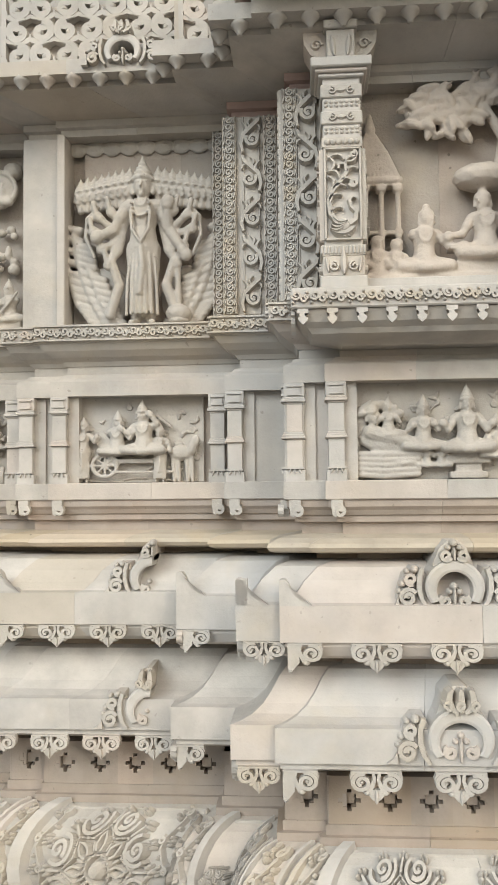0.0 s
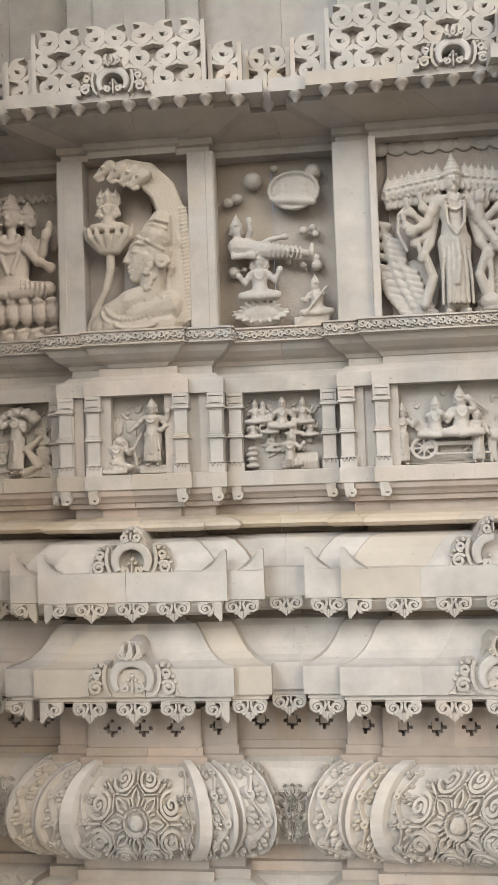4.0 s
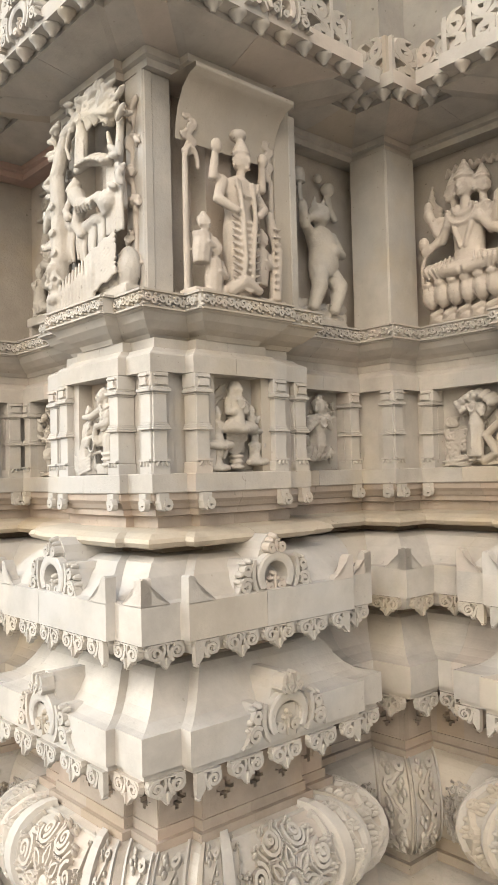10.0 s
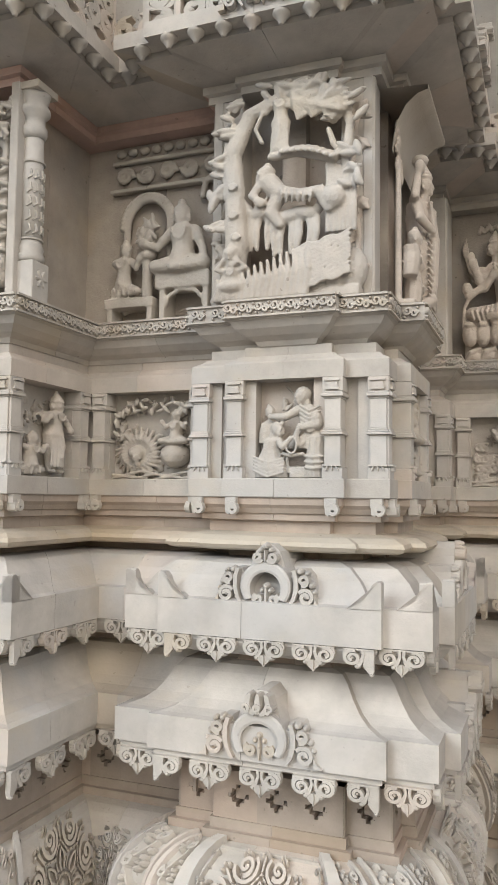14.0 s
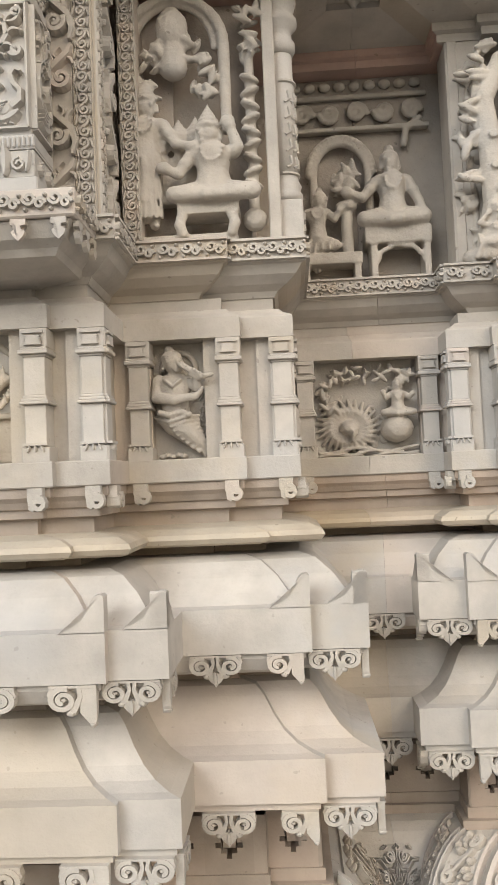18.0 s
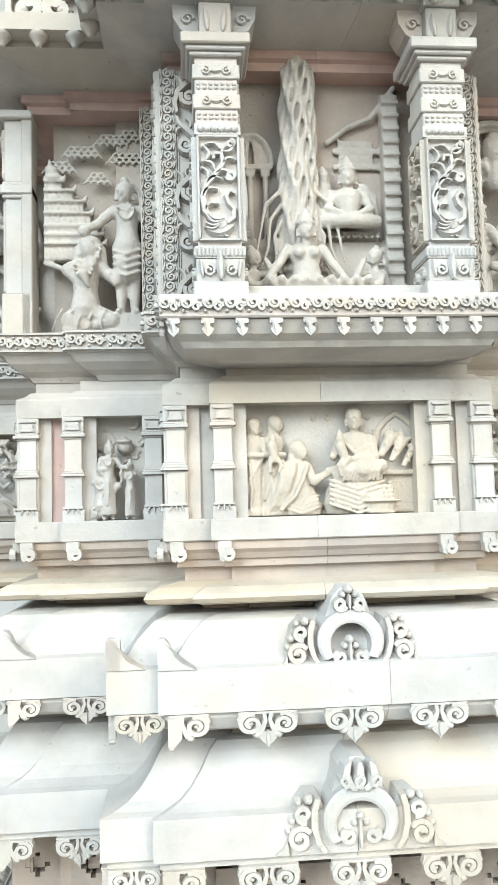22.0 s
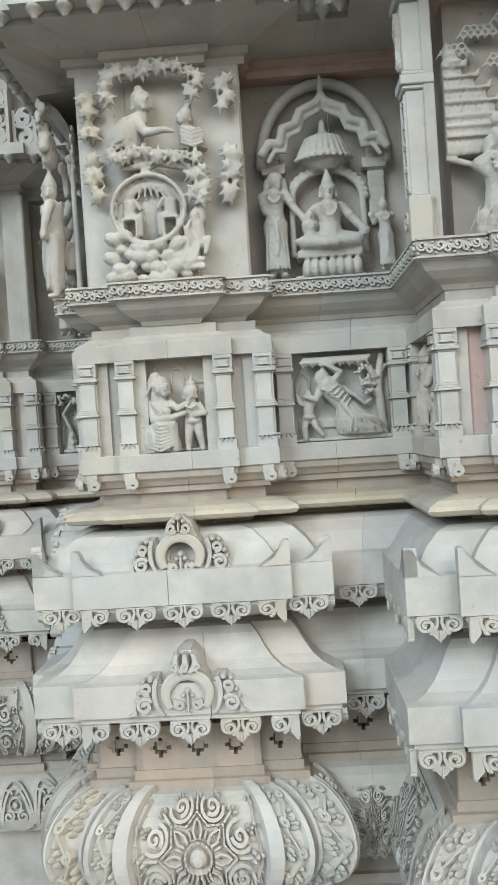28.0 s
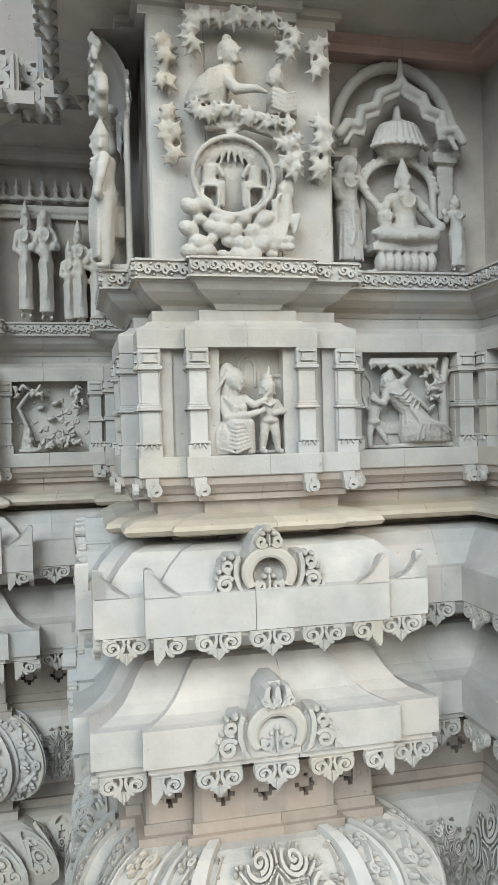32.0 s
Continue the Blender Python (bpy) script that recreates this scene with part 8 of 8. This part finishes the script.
# cattle at an arched window
for x, z, r in ((.182, .205, .024), (.216, .190, .022), (.252, .172, .017)):
    c.ball((x + .012, -.036, z + .022), r, r * .8, r * .9)
    c.cap((x + .006, -.048, z + .012), (x - .022, -.060, z - .026), r * .74, r * .52)
    c.ball((x - .026, -.062, z - .032), r * .52, r * .5, r * .42)
    c.cap((x + .016, -.044, z + .036), (x + .012, -.044, z + .062), .0055, .002)
    c.cap((x + .030, -.040, z + .026), (x + .046, -.038, z + .034), .008, .004)
    c.ball((x - .002, -.064, z + .010), .0048)
    c.chain([(x - .014, -.070, z + .0), (x - .006, -.066, z - .022)], .003)
draw(c, [(.150, .13), (.148, .20), (.158, .25), (.185, .28), (.215, .30), (.245, .28), (.262, .262)], -.022, .010)
for k in range(10):
    c.ball((.143 + .0 * k, -.030, .14 + .012 * k), .0055)
c.block(.155, .272, -.042, 0, .112, .128)
for r in range(5):
    for q in range(3):
        c.block(.168 + .036 * q + .010 * (r % 2), .200 + .036 * q + .010 * (r % 2), -.024, 0, .006 + .021 * r, .024 + .021 * r)
# curtain rail and garlands
c.block(-.122, -.100, -.018, 0, .17, .298)
c.block(-.142, -.122, -.012, 0, .24, .25)
for x0, x1 in ((-.10, .0), (.0, .050)):
    draw(c, [(x0, .288), ((x0 + x1) / 2, .262), (x1, .288)], -.014, .006)
for x in (-.045, .0, .125):
    for e in (-1, 1):
        draw(c, [(x, .285), (x + .010 * e, .250), (x - .006 * e, .225), (x + .008 * e, .195)], -.012, .0052)
    c.ball((x, -.016, .288), .012)
c.block(-.27, .27, -.03, 0, 0, .012)
small(F_B, c, "monk receiving a child, two women and cattle", voxel=0.0032, busy=0)
# sun swirl above a couple
c = Clay()
for k in range(6):
    draw(c, spiral(-.035 + .0 * k, .245, .034 - .005 * k, .03 - .005 * k, 0, 1, 14), -.012, .004)
waves(c, -.075, .075, .15, .30, 9, y=-.004, r=.005)
c.ball((.035, -.02, .23), .03, .022, .026)
c.ball((.035, -.03, .245), .03, .02, .01)
figure(c, -.02, .0, .24, arms=((1, .08, -.1, .16, -.1), (-1, -.02, -.12, .1, -.12)), y=-.045, turn=.5, crown="bun")
figure(c, -.05, .0, .26, "kneel", turn=1, arms=((1, .08, -.1, .14, -.04),), y=-.04, crown="veil")
figure(c, .055, .0, .18, arms=((-1, -.04, -.1, -.06, .02),), y=-.045, crown="bun")
small(F_L, c, "sun swirl above a seated couple")
# woman running with a child under a tree
c = Clay()
bust(c, -.066, .218, .026, -.056, -.7, "bun")
c.chain([(-.050, -.044, .192), (-.022, -.048, .165), (.004, -.050, .128)], .040, .034)
for k in range(5):
    c.chain([(-.070 + .016 * k, -.082, .178 - .012 * k), (-.040 + .014 * k, -.094, .170 - .012 * k), (-.012 + .010 * k, -.080, .190 - .012 * k)], .004)
loft(c, [(.070, -.036, .018, .088, .034), (.062, -.042, .040, .086, .042), (.044, -.046, .070, .066, .046), (.024, -.048, .105, .044, .042), (.006, -.048, .135, .034, .036)], 15, .07, twist=.35)
for k in range(7):
    c.chain([(-.005 + .008 * k, -.094, .125 - .006 * k), (.030 + .012 * k, -.092, .075), (.022 + .020 * k, -.076, .026 + .004 * k)], .0052)
c.chain([(-.072, -.056, .185), (-.088, -.075, .145), (-.125, -.075, .158)], .0135, .009)
c.chain([(-.030, -.056, .200), (.0, -.064, .235), (-.045, -.072, .262)], .013, .009)
c.cap((-.065, -.072, .262), (-.015, -.072, .268), .006)
c.chain([(.01, -.04, .18), (.05, -.045, .15), (.08, -.04, .12), (.10, -.038, .135)], .010, .006)
bust(c, -.112, .155, .019, -.052, .3, "bun")
c.cap((-.112, -.048, .128), (-.116, -.050, .085), .020, .019)
c.chain([(-.100, -.052, .128), (-.085, -.064, .142), (-.072, -.07, .160)], .010, .007)
c.chain([(-.126, -.052, .128), (-.142, -.060, .135), (-.150, -.06, .162)], .010, .007)
c.chain([(-.124, -.050, .080), (-.132, -.056, .045), (-.128, -.052, .010)], .0135, .009)
c.chain([(-.104, -.050, .080), (-.092, -.056, .050), (-.072, -.052, .022)], .0135, .009)
c.ball((-.114, -.052, .085), .024, .024, .012)
c.chain([(.140, -.030, .01), (.134, -.036, .10), (.128, -.042, .19), (.142, -.044, .285)], .019, .012)
c.chain([(.128, -.042, .19), (.100, -.048, .245), (.055, -.052, .268), (-.02, -.054, .280), (-.10, -.050, .272)], .014, .008)
c.chain([(.130, -.042, .14), (.106, -.048, .165), (.085, -.05, .155)], .010, .006)
c.chain([(.134, -.042, .22), (.155, -.04, .25)], .010, .006)
for k in range(22):
    x = -.12 + .0105 * k
    c.chain([(x, -.062, .285), (x - .012, -.072, .272), (x - .004, -.066, .256 + .006 * (k % 3))], .0075, .004)
leaves(c, [(.10, .20), (.085, .18), (.075, .20), (.112, .225), (.06, .245)], 26, .014, -.052, rnd, .016)
draw(c, [(-.150, .14), (-.150, .215), (-.128, .25), (-.106, .215), (-.106, .18)], -.018, .007)
for k in range(9):
    c.block(-.152 + .018 * k, -.138 + .018 * k, -.024, 0, .045, .075)
    draw(c, arch_line(-.145 + .018 * k, .074, .006, .010, 5), -.018, .004)
c.block(-.165, .165, -.045, 0, 0, .012)
small(F_LR, c, "woman bending after a child under a leafy tree", voxel=0.0033, busy=0)
# mother and child
c = Clay()
bust(c, -.050, .215, .033, -.060, .55, "veil")
c.chain([(-.070, -.050, .250), (-.100, -.045, .205), (-.115, -.040, .155), (-.095, -.045, .135)], .020, .012)
for k in range(4):
    c.chain([(-.072 - .006 * k, -.072, .245 - .012 * k), (-.100 - .005 * k, -.066, .195 - .006 * k), (-.108 - .003 * k, -.060, .150)], .0042)
loft(c, [(-.056, -.046, .085, .036, .034), (-.060, -.046, .115, .034, .034), (-.058, -.046, .145, .042, .036), (-.054, -.044, .166, .038, .028), (-.052, -.042, .178, .016, .016)], 0, 0)
c.ball((-.034, -.082, .135), .017)
loft(c, [(-.058, -.042, .0, .062, .046), (-.060, -.046, .03, .064, .052), (-.064, -.046, .065, .056, .050), (-.062, -.046, .095, .042, .040)], 12, .05, twist=.6)
c.chain([(-.060, -.075, .085), (-.020, -.085, .085), (-.012, -.078, .012)], .027, .018)
c.ball((-.112, -.035, .045), .026, .024, .022)
for k in range(8):
    c.chain([(-.105 + .003 * k, -.076, .020 + .011 * k), (-.058, -.104, .004 + .012 * k), (-.018 + .001 * k, -.098, .020 + .010 * k)], .0042)
for k in range(5):
    c.chain([(-.085 + .004 * k, -.072, .165 - .009 * k), (-.055, -.092, .135 - .010 * k), (-.025, -.076, .150 - .012 * k)], .0040)
c.chain([(-.088, -.050, .160), (-.080, -.078, .108), (-.020, -.096, .112), (.028, -.092, .126)], .0155, .009)
c.chain([(-.022, -.055, .162), (.004, -.075, .142), (.038, -.080, .158)], .0145, .009)
bust(c, .047, .190, .026, -.066, -.35, "long")
c.ball((.050, -.060, .222), .017, .016, .014)
c.cap((.052, -.060, .232), (.056, -.060, .256), .008, .003)
loft(c, [(.052, -.056, .092, .026, .026), (.052, -.056, .118, .023, .024), (.050, -.056, .142, .029, .025), (.050, -.054, .158, .022, .018)], 0, 0)
for x0, x1 in ((.040, .030), (.064, .078)):
    c.chain([(x0, -.058, .100), ((x0 + x1) / 2, -.066, .058), (x1, -.058, .014)], .0185, .0105)
    c.cap((x1, -.062, .008), (x1 + .004, -.082, .006), .009)
c.ball((.052, -.060, .097), .031, .028, .014)
c.chain([(.076, -.056, .150), (.094, -.070, .122), (.064, -.084, .116)], .012, .008)
c.chain([(.030, -.084, .150), (.050, -.088, .138), (.070, -.084, .150)], .0035)
# curtain, doorway and cupboard behind
for k in range(5):
    draw(c, [(-.125, .290 - .012 * k), (-.098 + .004 * k, .268 - .010 * k), (-.074, .292 - .006 * k)], -.016, .005)
    draw(c, [(-.126, .19 - .02 * k), (-.118, .18 - .02 * k), (-.112, .192 - .02 * k)], -.016, .004)
draw(c, [(-.018, .20)] + arch_line(.002, .25, .020, .032, 8) + [(.022, .20)], -.018, .006)
draw(c, [(-.034, .20)] + arch_line(.002, .25, .036, .046, 8) + [(.038, .20)], -.014, .005)
c.block(.068, .110, -.034, 0, .03, .225)
c.block(.062, .116, -.040, 0, .225, .236)
for k in range(3):
    draw(c, arch_line(.080 + .012 * k, .195, .006, .016, 5), -.036, .003)
c.block(-.125, .125, -.05, 0, 0, .008)
small(F_D, c, "kneeling mother with a standing child", voxel=0.0031, busy=0)
c = Clay()
c.chain([(-.12, -.02, .0), (-.10, -.025, .12), (-.13, -.03, .2), (-.09, -.03, .26)], .012, .008)
leaves(c, [(-.12, .27), (-.08, .28), (-.04, .265), (.1, .27), (.12, .22)], 45, .017, -.025, rnd, .022)
for x, z in ((-.04, .20), (.02, .22), (.0, .15)):
    c.ball((x, -.015, z), .02, .014, .012, 20)
leaves(c, [(-.02, .04), (.05, .05), (.1, .06), (.02, .07)], 50, .015, -.025, rnd, .03)
figure(c, -.09, .0, .16, "sit", y=-.03)
small(F_MUS, c, "landscape with trees and small animals")

# ---------------------------------------------------------------- carving on the round mouldings
torus = next(o for o in scene.objects if o.name == "torus_moulding")
foot = next(o for o in scene.objects if o.name == "foot_moulding")


def round_map(f, cx, cz, rx, rz, ref):
    lo0, hi0 = span(f, ref)
    w = hi0 - lo0

    def fn(u, v, h):
        a = v / ((rx + rz) / 2)
        o, z = cx + (rx + h) * math.cos(a), cz + (rz + h) * math.sin(a)
        lo, hi = span(f, o)
        return (lo + (hi - lo) * u / w, -o, z)
    return fn, w


def lobes(bm, x, v, r, a, fn, h=.024):
    """Three round lobes on a short stalk, pointing along a."""
    for e, q in ((-1.05, .95), (0, 1.15), (1.05, .95)):
        boss(bm, x + r * q * math.cos(a + e), v + r * q * math.sin(a + e), r * .62, h, fn, 8)
    boss(bm, x, v, r * .42, h * .9, fn, 7)


def rosette(bm, x, R, fn, tall=1.0):
    """Open flower in a beaded star, ringed by eight looped scrolls with lobed sprays between."""
    P = lambda r, a: (x + r * R * math.cos(a), r * R * math.sin(a) * tall)
    boss(bm, x, 0, .165 * R, .030, fn, 16)
    ring(bm, x, 0, .235 * R, .030 * R, .018, fn, 18, sz=tall)
    for k in range(18):
        boss(bm, *P(.235, k * math.pi / 9), .026 * R, .025, fn, 6)
    star = []
    for k in range(8):
        a = 2 * math.pi * k / 8
        b = a + math.pi / 8
        ribbon(bm, [P(.29, a - .12), P(.40, a - .19), P(.50, a - .10), P(.57, a), P(.50, a + .10), P(.40, a + .19), P(.29, a + .12)], .030 * R, .022, fn, crest=.6)
        leaf(bm, *P(.30, b), *P(.44, b), .045 * R, .016, fn)
        star += [P(.67, a), P(.50, b)]
        cx, cz = P(.80, b)
        g = math.degrees(b)
        ribbon(bm, [(cx + .215 * R * math.cos(radians(g + q)), cz + .215 * R * math.sin(radians(g + q))) for q in range(70, 291, 22)], .036 * R, .024, fn, crest=.75)
        ribbon(bm, spiral(cx, cz, .145 * R, .035 * R, g + 160, 1.3, 16), [(.048 - .0012 * j) * R for j in range(17)], .027, fn, crest=.7)
        boss(bm, cx, cz, .050 * R, .028, fn, 8)
        lobes(bm, *P(.99, b), .070 * R, b, fn, .026)
        lobes(bm, *P(.93, a), .078 * R, a, fn, .026)
        ribbon(bm, [P(.70, a), P(.92, a)], .030 * R, .020, fn, crest=.6)
    star.append(star[0])
    ribbon(bm, star, .024 * R, .020, fn, crest=.7)
    for (x0, z0), (x1, z1) in zip(star, star[1:]):
        for t in (.15, .5, .85):
            boss(bm, x0 + (x1 - x0) * t, z0 + (z1 - z0) * t, .021 * R, .026, fn, 6)


def leaf_strip(bm, x, half, fn, v0=-.19, v1=.19, step=.075):
    """A winding stalk with lobed leaves and curls to either side."""
    n = max(2, int((v1 - v0) / step))
    q = (v1 - v0) / n
    stalk = []
    for i in range(n):
        v = v0 + q * (i + .5)
        s = 1 if i % 2 else -1
        stalk += [(x - s * half * .45, v - .25 * q), (x - s * half * .30, v + .15 * q)]
        lobes(bm, x + s * half * .22, v, half * .40, 0 if s > 0 else math.pi, fn, .021)
        ribbon(bm, spiral(x - s * half * .42, v + .05 * q, half * .40, half * .12, 90, 1.2 * s, 10), half * .15, .019, fn, crest=.7)
        boss(bm, x + s * half * .55, v + .46 * q, half * .26, .018, fn, 7)
    ribbon(bm, stalk, half * .13, .016, fn, crest=.6)


def collar(bm, x0, x1, fn, v0=-.21, v1=.21, h=.013):
    n = 14
    rows = []
    for i in range(n + 1):
        v = v0 + (v1 - v0) * i / n
        rows.append([bm.verts.new(fn(x, v, hh)) for x, hh in ((x0, -.004), (x0 + .004, h), (x1 - .004, h), (x1, -.004))])
    for a, b in zip(rows, rows[1:]):
        for j in range(4):
            bm.faces.new((a[j], a[(j + 1) % 4], b[(j + 1) % 4], b[j]))
    bm.faces.new(rows[0][::-1])
    bm.faces.new(rows[-1])


for f in FACES:
    if f is F_FAR or f.a.x > 0.9:
        continue
    fn, w = round_map(f, 0.035, 0.36, 0.125, 0.16, 0.16)
    m = face_pose(f)

    def add(name, build, mat=CARVED, label=""):
        bm = bmesh.new()
        build(bm)
        part(name, finish(bm, name, mat), mat, torus, label, m=m)
    if w < 0.05:
        continue
    if w < 0.2:
        if f.length < 0.3 and w > 0.085:
            add("collar", lambda bm: collar(bm, 0.0 + (.004 if f.le > 0 else 0), .018, fn), CUT)
            add("collar", lambda bm: collar(bm, w - .018, w - (.004 if f.re > 0 else 0), fn), CUT)
            add("leaf_strip", lambda bm: leaf_strip(bm, w / 2, w / 2 - .022, fn))
        elif f.length >= 0.3:
            add("rosette", lambda bm: rosette(bm, w / 2, w * .5, fn, 1.5))
        else:
            add("leaf_strip", lambda bm: leaf_strip(bm, w / 2, w * .4, fn))
        continue
    a, b = 0.004, w - 0.004
    c0, c1 = (0.100, 0.150) if w > 0.5 else (0.066, 0.096)
    for side in (-1, 1):
        if (f.le if side < 0 else f.re) <= 0:
            continue
        place = (lambda v: v) if side < 0 else (lambda v: w - v)
        if w > 0.5:
            add("collar", lambda bm: collar(bm, *sorted((place(.005), place(.028))), fn), CUT)
        add("leaf_strip", lambda bm: leaf_strip(bm, place(.064 if w > .5 else .034), .033 if w > .5 else .028, fn))
        add("collar", lambda bm: collar(bm, *sorted((place(c0), place(c1))), fn, h=.022), CUT)
        if side < 0:
            a = c1 + .007
        else:
            b = w - c1 - .007
    n = max(1, round((b - a) / 0.40))
    cell = (b - a) / n
    for i in range(n):
        x = a + cell * (i + .5)
        R = min(.172, cell * .5)
        add("rosette", lambda bm: rosette(bm, x, R, fn))
        if cell - 2 * R > .05:
            g = (cell - 2 * R) / 4
            add("leaf_strip", lambda bm: (leaf_strip(bm, a + cell * i + g, g * .9, fn), leaf_strip(bm, a + cell * (i + 1) - g, g * .9, fn)))
    # thin framing bead above and below the carved field
    def frame_bead(bm):
        for v in (-.185, .185):
            ribbon(bm, [(a + (b - a) * i / 12, v) for i in range(13)], .006, .007, fn)
    add("frame_bead", frame_bead)

for f in FACES:
    if f is F_FAR or f.a.x > 0.9:
        continue
    fn, w = round_map(f, 0.03, -0.05, 0.165, 0.15, 0.19)
    if w < 0.06:
        continue
    n = max(1, round(w / 0.17))
    cell = w / n
    for i in range(n):
        x = cell * (i + .5)
        bm = bmesh.new()
        for k, r in enumerate((.96, .78)):
            ribbon(bm, [(x + cell * .5 * r * math.cos(math.pi * j / 12), -.02 + .19 * r * math.sin(math.pi * j / 12)) for j in range(13)], .008, .020, fn, crest=.7)
        ring(bm, x, .06, min(.028, cell * .2), .006, .020, fn, 12)
        boss(bm, x, .06, min(.017, cell * .13), .024, fn, 8)
        for s in (-1, 1):
            ribbon(bm, spiral(x + s * cell * .2, .015, min(.026, cell * .17), .006, 90, 1.3 * s, 12), .0075, .021, fn, crest=.7)
            leaf(bm, x + s * cell * .06, .10, x + s * cell * .28, .12, .014, .021, fn, bow=.2 * s)
            leaf(bm, x + s * cell * .46, -.03, x + s * cell * .40, .06, .012, .019, fn)
        plate(bm, [(x + cell * .49 * u_, v_) for u_, v_ in ((-1, .0), (-.9, -.035), (-.5, -.05), (0, -.042), (.5, -.05), (.9, -.035), (1, .0))], -.002, .018, fn)
        part("leaf_carving", finish(bm, "leaf_carving", CARVED), CARVED, foot, m=face_pose(f))

# ---------------------------------------------------------------- pierced parapet above the cornice
def scroll_cell():
    """One pierced cell, 0.085 square: a fat scroll, two leaves and a joining strap."""
    bm = bmesh.new()
    R = .037
    ribbon(bm, spiral(0, 0, R, .010, 90, 1.2, 18), [.0165 - .0003 * i for i in range(19)], .030, base=-.015, crest=.85)
    leaf(bm, -R, -R * .6, R * .7, R * 1.25, .022, .031, bow=.3, base=-.0155)
    leaf(bm, R * .4, -R * 1.1, R * 1.15, -R * .2, .015, .029, bow=-.3, base=-.0145)
    boss(bm, .008, -.004, .013, .018, n=8)
    ribbon(bm, [(-.044, -R * .7), (0, -R * 1.14), (.044, -R * .7)], .011, .027, base=-.014, crest=.85)
    return finish(bm, "scroll", CARVED)


CELL = scroll_cell()


for f in FACES:
    lo, hi = span(f, 0.13)
    if f is F_FAR:
        lo = hi - 1.2
    if f.a.x > 0.9:
        hi = lo + .5
    w = hi - lo
    if w < 0.07:
        continue
    rows = 3 if w > .3 else 2
    t = thing("parapet_panel", "pierced sandstone parapet panel of scrolls on the cornice", "parapet", "parapet panels", m=face_pose(f, (lo + hi) / 2, 0.13, 3.045))
    # added plate of darker stone behind the scrolls, standing in for their dark gaps
    bm = bmesh.new()
    plate(bm, [(-w / 2 + .004, .0), (w / 2 - .004, .0), (w / 2 - .004, .085 * rows - .02), (-w / 2 + .004, .085 * rows - .02)], -.05, -.019)
    part("panel_plate", finish(bm, "panel_plate", NICHE), NICHE, t)
    part("bottom_rail", new_box(-w / 2 + .003, w / 2 - .003, -.018, .02, -.006, .012, bevel=.002), PALE, t)
    for s in (-1, 1):
        part("end_post", new_box(s * (w / 2 - .011) - .008, s * (w / 2 - .011) + .008, -.014, .016, .012, .085 * rows), PALE, t)
    n = max(1, round((w - .04) / 0.085))
    cell = (w - .04) / n
    for i in range(n):
        for r in range(rows):
            k = 1 if (i + r) % 2 else -1
            part("scroll", CELL, CARVED, t, m=shift(-w / 2 + .02 + cell * (i + .5), 0, .045 + .085 * r) @ Matrix.Diagonal((k * cell / .085, 1, 1, 1)))
for f in (F_HOOD, F_GOD, F_C, F_CS, F_D, F_DS, F_A, F_B):
    put_gavaksha(f, f.length / 2, 0.222, 3.0, 0.27, flame=True)
